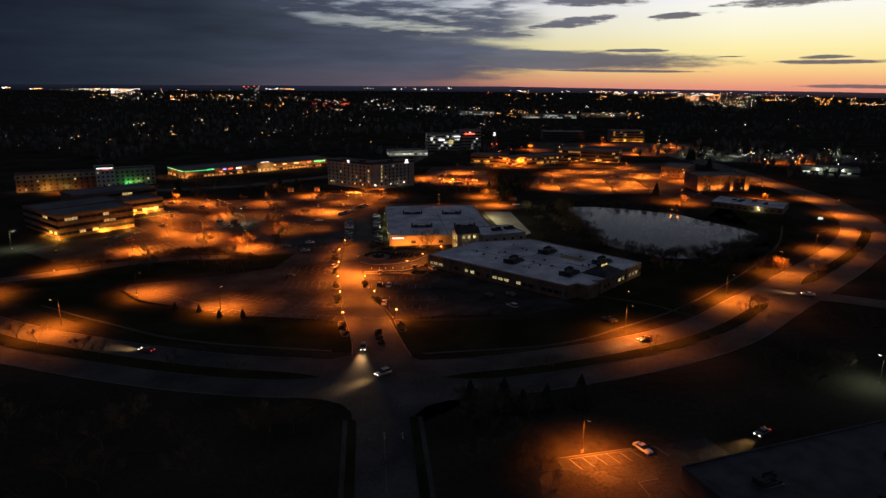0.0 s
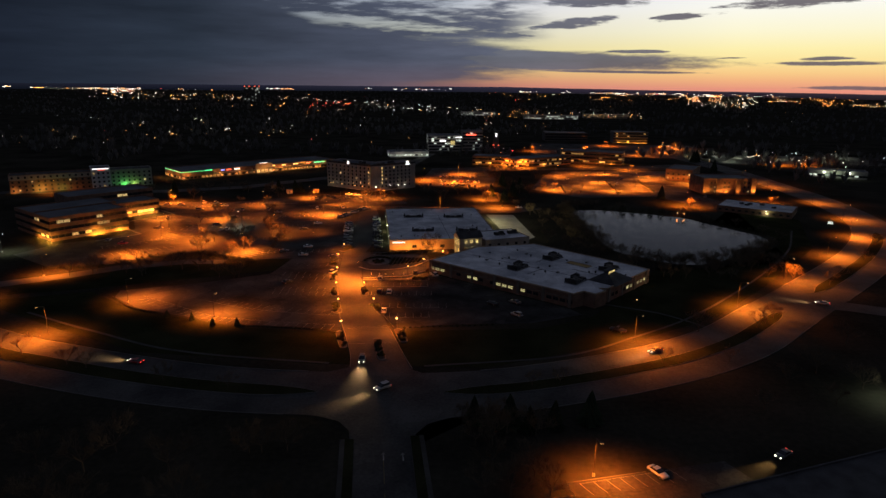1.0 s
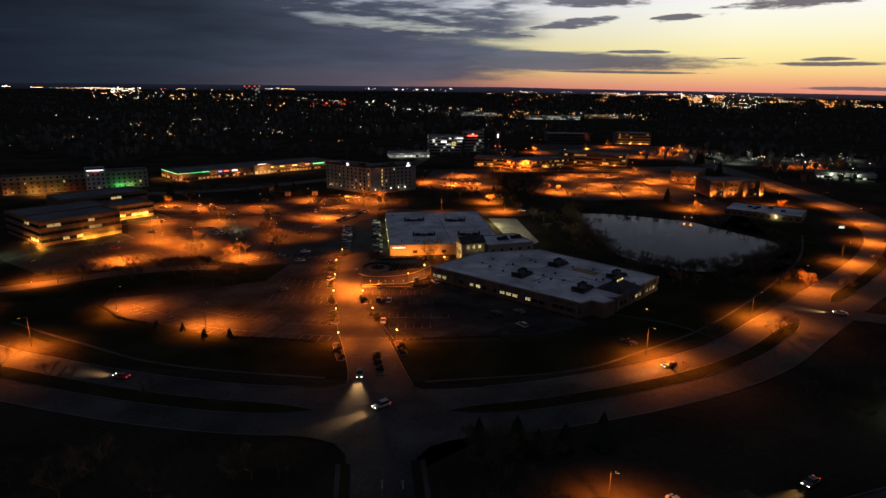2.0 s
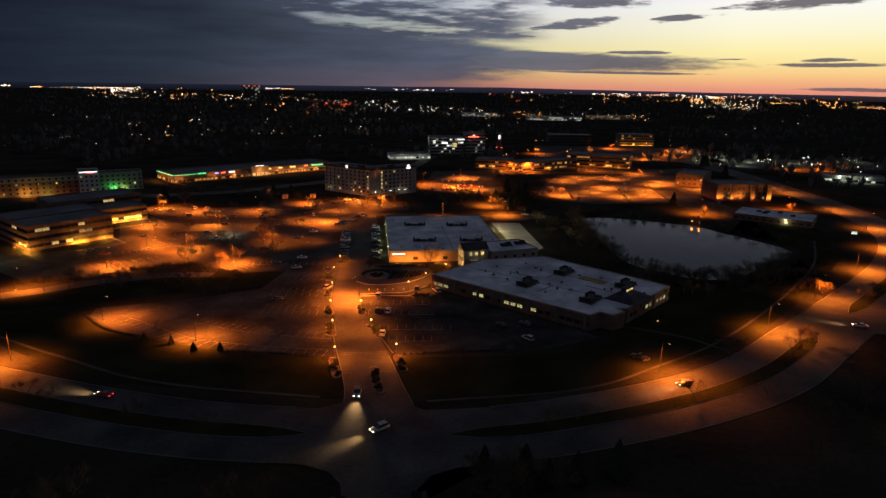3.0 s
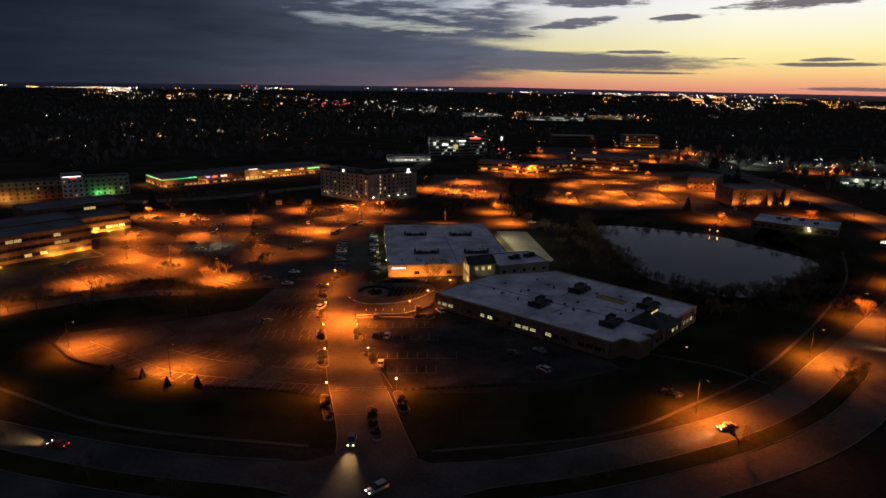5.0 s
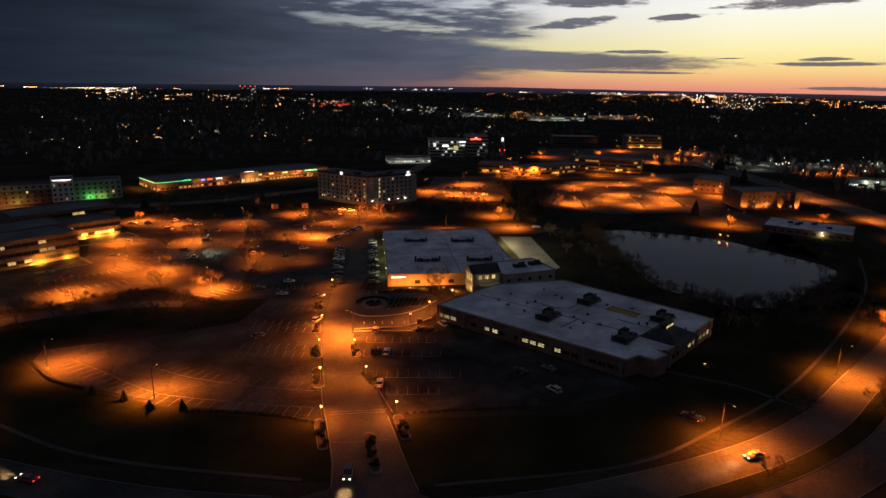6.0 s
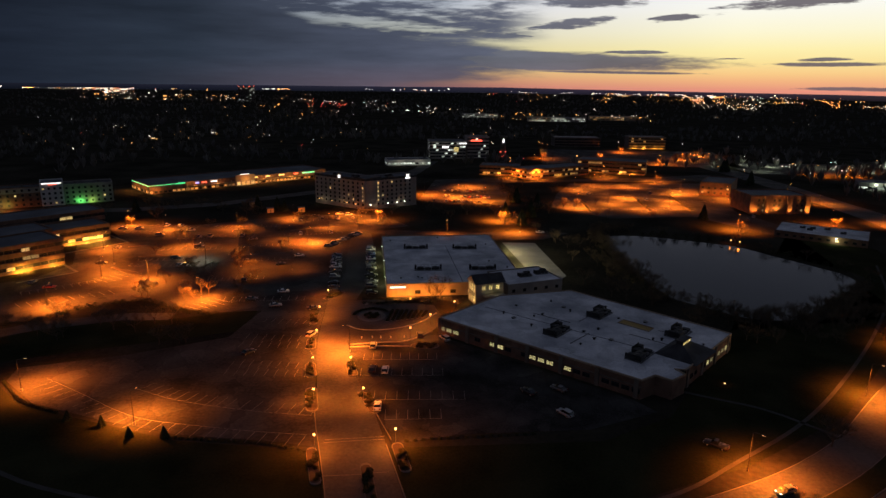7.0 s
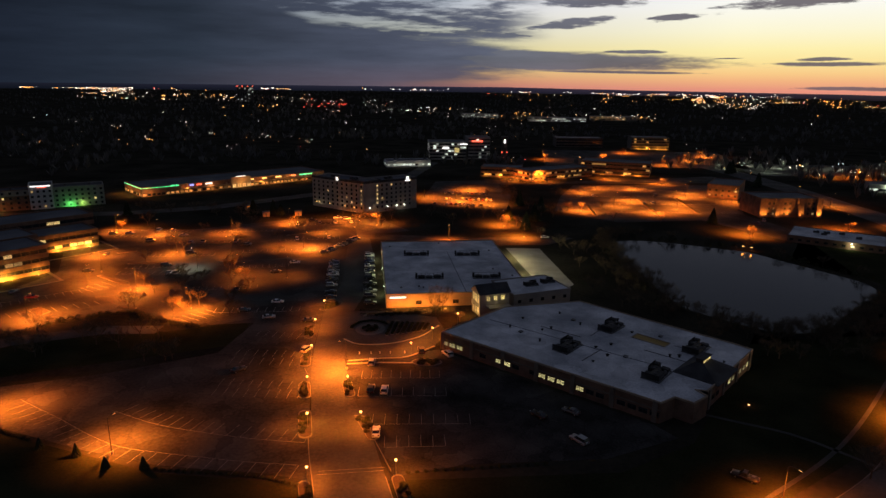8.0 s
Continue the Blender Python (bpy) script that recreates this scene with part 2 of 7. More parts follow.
surface("needle", (0.012, 0.020, 0.010), (0.035, 0.050, 0.022), 2.0, 0.95, 0.0, 0.0, 0.2)
surface("shrub_leaf", (0.014, 0.018, 0.008), (0.038, 0.042, 0.018), 2.0, 0.95, 0.0, 0.0, 0.2)
surface("mulch", (0.03, 0.02, 0.014), (0.07, 0.05, 0.035), 2.0, 0.95, 0.4)
# paler and greyer than the near twigs: haze put into the woods' colour
surface("hazed_wood", (0.090, 0.087, 0.083), (0.19, 0.18, 0.168), 0.05, 0.98, 0.0, 0.0, 0.0, 0.0)
surface("tyre_rubber", (0.015, 0.015, 0.015), (0.03, 0.03, 0.03), 5.0, 0.9)
surface("rim_alloy", (0.35, 0.35, 0.36), (0.5, 0.5, 0.5), 5.0, 0.4, 0.0, 0.8)
for cname, ca in (("paint_white", 0.70), ("paint_silver", 0.38), ("paint_grey", 0.12), ("paint_black", 0.02)):
    surface(cname, (ca * 0.93,) * 3, (ca,) * 3, 0.5, 0.28, 0.0, 0.15, 0.0, 0.5)
surface("paint_red", (0.28, 0.02, 0.02), (0.33, 0.03, 0.03), 0.5, 0.28, 0.0, 0.1, 0.0, 0.5)
surface("paint_blue", (0.02, 0.04, 0.12), (0.03, 0.06, 0.16), 0.5, 0.28, 0.0, 0.1, 0.0, 0.5)
SODIUM = (1.0, 0.212, 0.014)
glowing("sodium_glass", (1.0, 0.52, 0.14), 2.6)
glowing("globe_glass", (1.0, 0.50, 0.13), 7.0)
glowing("white_lamp", (0.95, 1.0, 0.85), 8.0)
glowing("sodium_far", (1.0, 0.36, 0.09), 7.0)
glowing("white_far", (1.0, 0.84, 0.66), 6.5)
glowing("cool_far", (0.75, 1.0, 0.85), 5.0)
glowing("red_far", (1.0, 0.06, 0.04), 6.0)
glowing("window_warm", (1.0, 0.66, 0.24), 0.55, 0.7)
glowing("window_amber", (1.0, 0.48, 0.10), 0.34, 0.85)
glowing("shop_glass", (1.0, 0.40, 0.09), 0.50, 0.95)
glowing("far_glass", (1.0, 0.36, 0.05), 9.0)
glowing("window_yellow", (1.0, 0.76, 0.26), 0.62, 0.6)
glowing("window_office", (1.0, 0.86, 0.36), 0.36, 0.6)
glowing("window_white", (0.92, 1.0, 0.85), 0.55, 0.85)
glowing("sign_white", (1.0, 0.95, 0.95), 1.8)
glowing("sign_green", (0.08, 1.0, 0.35), 1.3)
glowing("sign_red", (1.0, 0.10, 0.05), 2.5)
glowing("sign_blue", (0.2, 0.25, 1.0), 2.0)
glowing("sign_amber", (1.0, 0.55, 0.18), 2.0)
glowing("head_light", (1.0, 0.92, 0.72), 6.0)
glowing("tail_light", (1.0, 0.03, 0.02), 1.5)
surface("lamp_off", (0.5, 0.5, 0.5), (0.6, 0.6, 0.6), 5.0, 0.15)
surface("tail_off", (0.12, 0.01, 0.01), (0.16, 0.015, 0.015), 5.0, 0.2)

water = surface("pond_water", (0.008, 0.010, 0.011), (0.016, 0.019, 0.020), 0.1, 0.06, 0.0, 0.0, 0.0, 0.34)
wn, wl = water.node_tree.nodes, water.node_tree.links
rip, rco, rmap, rbump = wn.new("ShaderNodeTexNoise"), wn.new("ShaderNodeTexCoord"), wn.new("ShaderNodeMapping"), wn.new("ShaderNodeBump")
rmap.inputs["Scale"].default_value = (0.45, 1.1, 1.0)
rip.inputs["Scale"].default_value, rip.inputs["Detail"].default_value = 1.1, 5.0
rbump.inputs["Strength"].default_value, rbump.inputs["Distance"].default_value = 0.36, 0.12
wl.new(rco.outputs["Object"], rmap.inputs[0]), wl.new(rmap.outputs[0], rip.inputs["Vector"])
wl.new(rip.outputs["Fac"], rbump.inputs["Height"]), wl.new(rbump.outputs[0], wn["Principled BSDF"].inputs["Normal"])


# ---- building helpers ----
def mesh_of(bm, name, mats):
    me = bpy.data.meshes.new(name)
    bm.to_mesh(me)
    bm.free()
    for m in mats if isinstance(mats, (list, tuple)) else [mats]:
        me.materials.append(MATS[m])
    return me


def part(name, bm, material, parent=None, label="", m=None):
    """One mesh object under a thing or under a part. bm: a bmesh, or a mesh to share."""
    me = bm if isinstance(bm, bpy.types.Mesh) else mesh_of(bm, name, material)
    ob = new(name, me)
    if parent:
        ob.parent = parent
    if m is not None:
        ob.matrix_basis = m
    if label:
        ob["label"] = label
    return ob


def thing(name, label, category, group="", m=None, kind=""):
    ob = new(name)
    ob.empty_display_size = 0.5
    if m is not None:
        ob.matrix_basis = m
    return tagged(ob, label, category, group, kind)


def add_box(bm, x0, y0, z0, x1, y1, z1, mi=0, m=None):
    vs = [bm.verts.new((m @ Vector(p)) if m else p) for p in
          ((x0, y0, z0), (x1, y0, z0), (x1, y1, z0), (x0, y1, z0), (x0, y0, z1), (x1, y0, z1), (x1, y1, z1), (x0, y1, z1))]
    for f in ((3, 2, 1, 0), (4, 5, 6, 7), (0, 1, 5, 4), (1, 2, 6, 5), (2, 3, 7, 6), (3, 0, 4, 7)):
        bm.faces.new([vs[i] for i in f]).material_index = mi


def boxes(*bs):
    bm = bmesh.new()
    for b in bs:
        add_box(bm, *b)
    return bm


def area(poly):
    return sum(a[0] * b[1] - b[0] * a[1] for a, b in zip(poly, poly[1:] + poly[:1])) / 2


def prism(bm, poly, z0, z1, mi=0):
    """A flat polygon with thickness; it may be concave."""
    poly = [tuple(p) for p in poly]
    if area(poly) < 0:
        poly = poly[::-1]
    lo, hi = [bm.verts.new((*p, z0)) for p in poly], [bm.verts.new((*p, z1)) for p in poly]
    n = len(poly)
    top = bm.faces.new(hi)
    bot = bm.faces.new(lo[::-1])
    fs = [top, bot] + [bm.faces.new((lo[i], lo[(i + 1) % n], hi[(i + 1) % n], hi[i])) for i in range(n)]
    for f in fs:
        f.material_index = mi
    bmesh.ops.triangulate(bm, faces=[top, bot])


def tube(bm, a, b, r0, r1, n=6, mi=0):
    a, b = Vector(a), Vector(b)
    d = (b - a).normalized()
    u = d.orthogonal().normalized()
    v = d.cross(u)
    ra = [bm.verts.new(a + (u * math.cos(k * math.tau / n) + v * math.sin(k * math.tau / n)) * r0) for k in range(n)]
    rb = [bm.verts.new(b + (u * math.cos(k * math.tau / n) + v * math.sin(k * math.tau / n)) * r1) for k in range(n)]
    for k in range(n):
        bm.faces.new((ra[k], ra[(k + 1) % n], rb[(k + 1) % n], rb[k])).material_index = mi
    bm.faces.new(ra[::-1]).material_index = mi
    bm.faces.new(rb).material_index = mi


def smooth_line(pts, step=4.0):
    """A rounded line through points of the plan."""
    p = [Vector(q) for q in pts]
    p = [p[0] * 2 - p[1]] + p + [p[-1] * 2 - p[-2]]
    out = []
    for i in range(1, len(p) - 2):
        k = max(2, int((p[i + 1] - p[i]).length / step))
        for j in range(k):
            t = j / k
            out.append(0.5 * ((2 * p[i]) + (p[i + 1] - p[i - 1]) * t + (2 * p[i - 1] - 5 * p[i] + 4 * p[i + 1] - p[i + 2]) * t * t
                              + (3 * p[i] - p[i - 1] - 3 * p[i + 1] + p[i + 2]) * t ** 3))
    out.append(p[-2])
    return out


def offset_line(line, d):
    """The line moved to its left by d; d may be a function of the share of its length."""
    out = []
    for i, p in enumerate(line):
        t = (line[min(i + 1, len(line) - 1)] - line[max(i - 1, 0)]).normalized()
        out.append(p + Vector((-t.y, t.x)) * (d(i / (len(line) - 1)) if callable(d) else d))
    return out


def ribbon(name, line, d0, d1, z0, z1, material, parent=None):
    """A band along a line between two offsets, with thickness."""
    a, b = offset_line(line, d0), offset_line(line, d1)
    bm = bmesh.new()
    rows = [[bm.verts.new((*q, z)) for q, z in ((p, z0), (p, z1), (r, z1), (r, z0))] for p, r in zip(a, b)]
    for r, s in zip(rows, rows[1:]):
        for k in range(4):
            bm.faces.new((r[k], s[k], s[(k + 1) % 4], r[(k + 1) % 4]))
    bm.faces.new(rows[0]), bm.faces.new(rows[-1][::-1])
    bmesh.ops.recalc_face_normals(bm, faces=bm.faces)
    return part(name, bm, material, parent)


# ---- ground, pond, roads ----
def land(x, y):
    """Height of the far land, which rises a little towards the horizon."""
    r = math.hypot(x, y)
    s = max(0.0, (r - 1500) / 3400)
    a = math.degrees(math.atan2(x, y))
    ridge = 22 - 0.4 * max(0.0, min(a, 60.0) - 5) + 1.5 * math.sin(a * 0.7) + math.sin(a * 1.9)
    return s * s * ridge


def make_ground():
    radii = [0, 60, 120, 180, 240, 320, 420, 560, 750, 1000, 1300, 1600, 2000, 2400, 2800, 3200, 3600, 4000, 4300, 4600, 4900]
    bm = bmesh.new()
    n = 180
    centre = bm.verts.new((0, 0, 0))
    last = None
    for r in radii[1:]:
        ring = []
        for k in range(n):
            a = math.tau * k / n
            x, y = r * math.sin(a), r * math.cos(a)
            ring.append(bm.verts.new((x, y, land(x, y))))
        for k in range(n):
            j = (k + 1) % n
            if last:
                bm.faces.new((last[k], ring[k], ring[j], last[j]))
            else:
                bm.faces.new((centre, ring[k], ring[j]))
        last = ring
    bmesh.ops.recalc_face_normals(bm, faces=bm.faces)
    for f in bm.faces:
        f.smooth = True
    g = part("ground", bm, "earth")
    return tagged(g, "dark winter ground of fields and woods reaching the horizon", "ground", kind="structure")


make_ground()


def make_backdrop():
    """The hazy skyline: low hills so far off that they stand as one pale band, the haze painted as glow."""
    bm = bmesh.new()
    rows = []
    for k in range(301):
        a = -75 + 0.5 * k
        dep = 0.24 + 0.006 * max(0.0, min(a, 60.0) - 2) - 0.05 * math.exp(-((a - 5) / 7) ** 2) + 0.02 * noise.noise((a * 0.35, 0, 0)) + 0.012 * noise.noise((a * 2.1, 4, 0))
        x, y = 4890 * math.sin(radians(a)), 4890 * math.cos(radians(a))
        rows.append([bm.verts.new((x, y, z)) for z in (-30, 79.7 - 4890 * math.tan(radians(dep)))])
    for p, q in zip(rows, rows[1:]):
        bm.faces.new((p[0], q[0], q[1], p[1]))
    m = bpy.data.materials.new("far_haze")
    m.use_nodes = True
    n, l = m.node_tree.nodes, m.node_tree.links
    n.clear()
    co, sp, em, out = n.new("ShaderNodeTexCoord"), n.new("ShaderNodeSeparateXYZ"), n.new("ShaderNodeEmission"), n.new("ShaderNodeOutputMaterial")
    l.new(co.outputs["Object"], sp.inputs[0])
    # haze tint by bearing and by height, given off as light
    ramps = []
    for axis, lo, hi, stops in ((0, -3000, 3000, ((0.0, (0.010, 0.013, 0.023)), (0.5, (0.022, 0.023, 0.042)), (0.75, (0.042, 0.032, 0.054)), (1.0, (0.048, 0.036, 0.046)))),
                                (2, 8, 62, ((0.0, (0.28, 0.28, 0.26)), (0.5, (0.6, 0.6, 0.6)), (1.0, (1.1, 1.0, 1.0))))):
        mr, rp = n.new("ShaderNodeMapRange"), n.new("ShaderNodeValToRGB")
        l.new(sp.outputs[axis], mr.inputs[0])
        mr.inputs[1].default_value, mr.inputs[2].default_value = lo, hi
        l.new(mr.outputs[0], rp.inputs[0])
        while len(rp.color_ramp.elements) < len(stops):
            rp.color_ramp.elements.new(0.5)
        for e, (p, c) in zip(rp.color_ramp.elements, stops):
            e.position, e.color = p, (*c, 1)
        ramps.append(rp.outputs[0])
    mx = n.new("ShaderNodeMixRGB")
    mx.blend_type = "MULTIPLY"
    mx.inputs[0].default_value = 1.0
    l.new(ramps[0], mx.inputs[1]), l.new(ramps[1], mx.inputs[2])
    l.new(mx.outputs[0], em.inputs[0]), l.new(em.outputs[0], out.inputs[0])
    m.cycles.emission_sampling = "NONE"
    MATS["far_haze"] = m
    return tagged(part("backdrop", bm, "far_haze"), "glowing band painted as hazy blue far hills under the dusk sky", "backdrop", kind="structure")


make_backdrop()


def setting(ob, label, category):
    return tagged(ob, label, category, kind="structure")


def sheet(name, poly, z0, z1, material, label, category):
    bm = bmesh.new()
    prism(bm, poly, z0, z1)
    return setting(part(name, bm, material), label, category)


def blob(cx, cy, rx, ry, n=28, wob=0.0, seed=0.0):
    out = []
    for k in range(n):
        a = math.tau * k / n
        w = 1 + wob * noise.noise((math.cos(a) * 1.3 + seed, math.sin(a) * 1.3, seed))
        out.append((cx + rx * w * math.cos(a), cy + ry * w * math.sin(a)))
    return out


# lawns between ring road and car parks
sheet("lawn", [(-175, 232), (-130, 207), (-95, 190), (-40, 184), (10, 183), (60, 205), (95, 228), (130, 265), (185, 330), (215, 400), (190, 440), (160, 300), (90, 285), (50, 226),
               (30, 214), (-38, 208), (-70, 211), (-115, 226), (-140, 245)], 0.0, 0.03, "lawn", "dark mown lawn between car park and ring road", "lawn")
sheet("lawn_2", [(-140, 250), (-75, 278), (-76, 300), (-100, 288), (-150, 278), (-180, 262), (-170, 240)], 0.0, 0.03, "lawn", "dark lawn with bare trees beside the car park", "lawn")

POND = [(78, 420), (90, 424), (107, 421), (127, 411.5), (142, 403.5), (153, 386), (164, 366), (170.5, 352), (166, 338), (145, 320), (128, 303), (116, 295.5), (101, 297), (90, 308),
        (81, 318), (78.4, 337.6), (77, 367), (75, 394)]
pond_line = smooth_line(POND + POND[:1], 5.0)[:-1]
pond = sheet("pond", [tuple(p) for p in pond_line], 0.0, 0.05, "pond_water", "still grey pond reflecting the evening sky", "pond")
bank_bm = bmesh.new()
ring_in, ring_mid, ring_out = [], [], []
for i, p in enumerate(pond_line):
    t = (pond_line[(i + 1) % len(pond_line)] - pond_line[i - 1]).normalized()
    o = Vector((t.y, -t.x)) if area([tuple(q) for q in pond_line]) > 0 else Vector((-t.y, t.x))
    w = 2.0 + 1.5 * noise.noise((p.x * 0.1, p.y * 0.1, 0))
    ring_in.append(bank_bm.verts.new((*(p - o * 0.4), 0.0)))
    ring_mid.append(bank_bm.verts.new((*(p + o * w), 0.55)))
    ring_out.append(bank_bm.verts.new((*(p + o * (w + 4)), 0.0)))
for i in range(len(pond_line)):
    j = (i + 1) % len(pond_line)
    bank_bm.faces.new((ring_in[i], ring_in[j], ring_mid[j], ring_mid[i]))
    bank_bm.faces.new((ring_mid[i], ring_mid[j], ring_out[j], ring_out[i]))
bmesh.ops.recalc_face_normals(bank_bm, faces=bank_bm.faces)
setting(part("pond_bank", bank_bm, "earth"), "low earth bank round the pond", "bank")

# the divided ring road
RING = smooth_line([(-300, 330), (-225, 247), (-180, 210), (-142, 190), (-120, 182.5), (-99, 176.2), (-80, 171.5), (-63, 168.5), (-46, 167), (-20, 166.5), (-2, 167.5), (17, 170.7), (34, 176),
                    (52, 183), (72.5, 193), (93, 207), (113, 226), (132, 244), (150, 261), (178, 288), (208, 320), (236, 358), (255, 400), (265, 447), (270, 490), (270.5, 540), (272, 600), (270, 670), (260, 760), (236, 880)], 5.0)
setting(ribbon("road_ring", RING, -12.0, 12.0, 0.0, 0.05, "asphalt"), "dark asphalt divided ring road", "road")


def along(line, lo, hi, key=0):
    """The stretch of a line whose x (or y) lies between two values."""
    return [p for p in line if lo <= p[key] <= hi]


def median(name, line, half):
    n = len(line)
    taper = lambda k: half * min(1.0, 3.2 * math.sqrt(min(k, 1 - k)) + 0.1)
    setting(ribbon(name, line, lambda k: -taper(k), taper, 0.05, 0.20, "path_concrete"), "pale concrete kerb of the road's median", "kerb")
    setting(ribbon(name + "_planting", line, lambda k: -taper(k) + 0.2, lambda k: taper(k) - 0.2, 0.12, 0.24, "lawn"), "dark grass median with bare trees", "median")


median("median", along(RING, -215, -35), 3.0)
median("median_2", along(RING, -2, 123), 2.6)
median("median_3", [p for p in RING if p.x > 142 and p.y < 370], 2.8)
for nm, d in (("kerb", 12.1), ("kerb_2", -12.1)):
    for k, (lo, hi) in enumerate(((-230, -36), (8, 122), (143, 240))):
        if nm == "kerb_2" and k == 0:
            lo, hi = -230, -36
        if nm == "kerb_2" and k == 1:
            lo, hi = 2, 122
        ob = ribbon(nm, along([p for p in RING if p.y < 400], lo, hi), d - 0.1, d + 0.1, 0.0, 0.16, "path_concrete")
        setting(ob, "pale concrete kerb along the ring road", "kerb")

# side road towards the camera, driveway, cross road
SIDE = [Vector(p) for p in ((-1.5, 5), (-3, 40), (-7.5, 80), (-12, 115), (-16, 145), (-17, 158))]
setting(ribbon("road_side", SIDE, -6.3, 6.3, 0.0, 0.054, "asphalt"), "dark asphalt side road with a centre line", "road")
for s in (1, -1):
    line = SIDE[:5]
    setting(ribbon("kerb_3", line, s * 6.3, s * 6.48, 0.0, 0.18, "worn_path"), "pale concrete kerb of the side road", "kerb")
    setting(ribbon("verge", line, s * 6.55, s * 8.6, 0.0, 0.10, "lawn"), "dark grass verge", "verge")
    setting(ribbon("pavement", line, s * 8.6, s * 9.7, 0.0, 0.12, "worn_path"), "pale concrete pavement along the side road", "pavement")
setting(sheet("road_junction", [(-42, 155.5), (-33, 154.2), (-27.5, 152.0), (-24.3, 148), (-22.8, 141), (-9.0, 141), (-8.2, 147), (-5.5, 151.5), (-0.5, 154.3), (8, 156.5), (4, 161), (-40, 161)], 0.0, 0.058, "asphalt", "dark asphalt junction", "road"), "dark asphalt junction", "road")
DRIVE = [(-30.4, 190), (-29.4, 182), (-38, 177), (-4, 176), (-11.3, 181), (-14.4, 190), (-20.9, 212), (-27, 232), (-33, 246), (-37, 262), (-39.5, 272), (-41.5, 286), (-42, 312), (-40.5, 330), (-45, 392), (-50, 420),
         (-62, 432), (-58, 392), (-52, 345), (-52.5, 306), (-49.3, 275), (-46.5, 258), (-42.5, 240), (-39.2, 222), (-34.7, 206)]
sheet("road_driveway", DRIVE, 0.0, 0.062, "asphalt", "worn asphalt driveway lit by orange lamps", "road")
sheet("road_cross", [(120, 243), (128, 251), (150, 246), (200, 222), (320, 190), (320, 182), (198, 212), (146, 236)], 0.0, 0.058, "asphalt", "asphalt cross road", "road")
CROSS = smooth_line([(130, 247), (150, 241), (200, 217), (320, 186)], 8.0)

for line, nm in ((smooth_line([(-29.4, 182), (-30.5, 190), (-34.8, 206), (-39.3, 222), (-42.6, 238)], 4.0), "kerb_7"), (smooth_line([(-11.3, 181.5), (-14.2, 190), (-20.6, 211)], 4.0), "kerb_8"),
                 (smooth_line([(-46.6, 256), (-49.2, 262)], 3.0), "kerb_9"), (smooth_line([(-19.6, 213), (-26.6, 230)], 4.0), "kerb_10")):
    setting(ribbon(nm, line, -0.12, 0.12, 0.0, 0.2, "path_concrete"), "pale concrete kerb of the driveway", "kerb")

# car parks
lot_left = sheet("car_park", [(-36, 209), (-47, 211.5), (-70, 213.5), (-90, 219), (-113, 227), (-128, 239), (-130, 247), (-104, 257), (-78, 272), (-74, 300), (-52.6, 306), (-49.5, 275), (-43, 240)], 0.0, 0.04,
                 "lot_asphalt", "large asphalt car park with white stall lines", "car park")
lot_right = sheet("car_park_2", [(-19.5, 211), (-3, 216), (28, 219), (47, 228), (43, 234), (-11, 277), (-20, 272), (-38, 268), (-34, 247), (-27, 231)], 0.0, 0.04,
                  "sealed_asphalt", "asphalt car park before the flat-roofed building", "car park")
lot_office = sheet("car_park_3", [(-52.6, 303), (-74, 297), (-92, 294), (-108, 299), (-122, 306), (-128, 304.5), (-142.5, 295.5), (-152.5, 282.5), (-176, 276), (-206, 296), (-198, 317), (-180, 330), (-176, 352), (-196, 390), (-182, 404), (-205, 432), (-150, 436), (-100, 468),
                                  (-50, 470), (-30, 440), (-58, 425), (-56, 390), (-51, 345)], 0.0, 0.036, "lot_asphalt", "wide office car park lit by orange lamps", "car park")
lot_hotel = sheet("car_park_4", [(-30, 520), (30, 505), (38, 560), (30, 640), (-20, 625)], 0.0, 0.04, "lot_asphalt", "lit car park beside the hotel", "car park")
lot_far = sheet("car_park_5", [(62, 505), (95, 470), (150, 480), (175, 430), (198, 432), (185, 500), (215, 590), (220, 625), (95, 615), (75, 560)], 0.0, 0.04, "lot_asphalt", "far office car park under orange lamps", "car park")
lot_near = sheet("car_park_6", [(19, 108), (19, 124), (25, 125), (24, 129), (60, 138), (66, 126), (50, 108)], 0.0, 0.04, "lot_asphalt", "small orange-lit car park with white stall lines", "car park")
sheet("car_park_8", [(90, 745), (300, 740), (330, 900), (110, 910)], 0.0, 0.04, "lot_asphalt", "far orange-lit car park behind the offices", "car park")
sheet("car_park_9", [(25, 612), (115, 625), (240, 640), (236, 680), (180, 660), (60, 625), (22, 645)], 0.0, 0.044, "lot_asphalt", "orange-lit forecourt of the far offices", "car park")
sheet("dock_yard", [(21, 404), (38.2, 404), (44.5, 345.6), (40, 339), (30, 345)], 0.0, 0.045, "concrete", "pale concrete loading yard", "yard")
sheet("road_rear", [(-60, 432), (-50, 420), (10, 408), (44, 412), (60, 428), (44, 432), (8, 425)], 0.0, 0.05, "lot_asphalt", "rear service road", "road")
sheet("road_mall", [(-330, 455), (-210, 470), (-160, 494), (-100, 553), (-40, 640), (-20, 760), (-32, 760), (-52, 645), (-110, 562), (-166, 506), (-214, 482), (-330, 466)], 0.0, 0.05, "asphalt", "dark asphalt main road past the shops", "road")
sheet("car_park_7", [(284, 690), (470, 690), (480, 775), (290, 785)], 0.0, 0.04, "lot_asphalt", "far car park under white lamps", "car park")
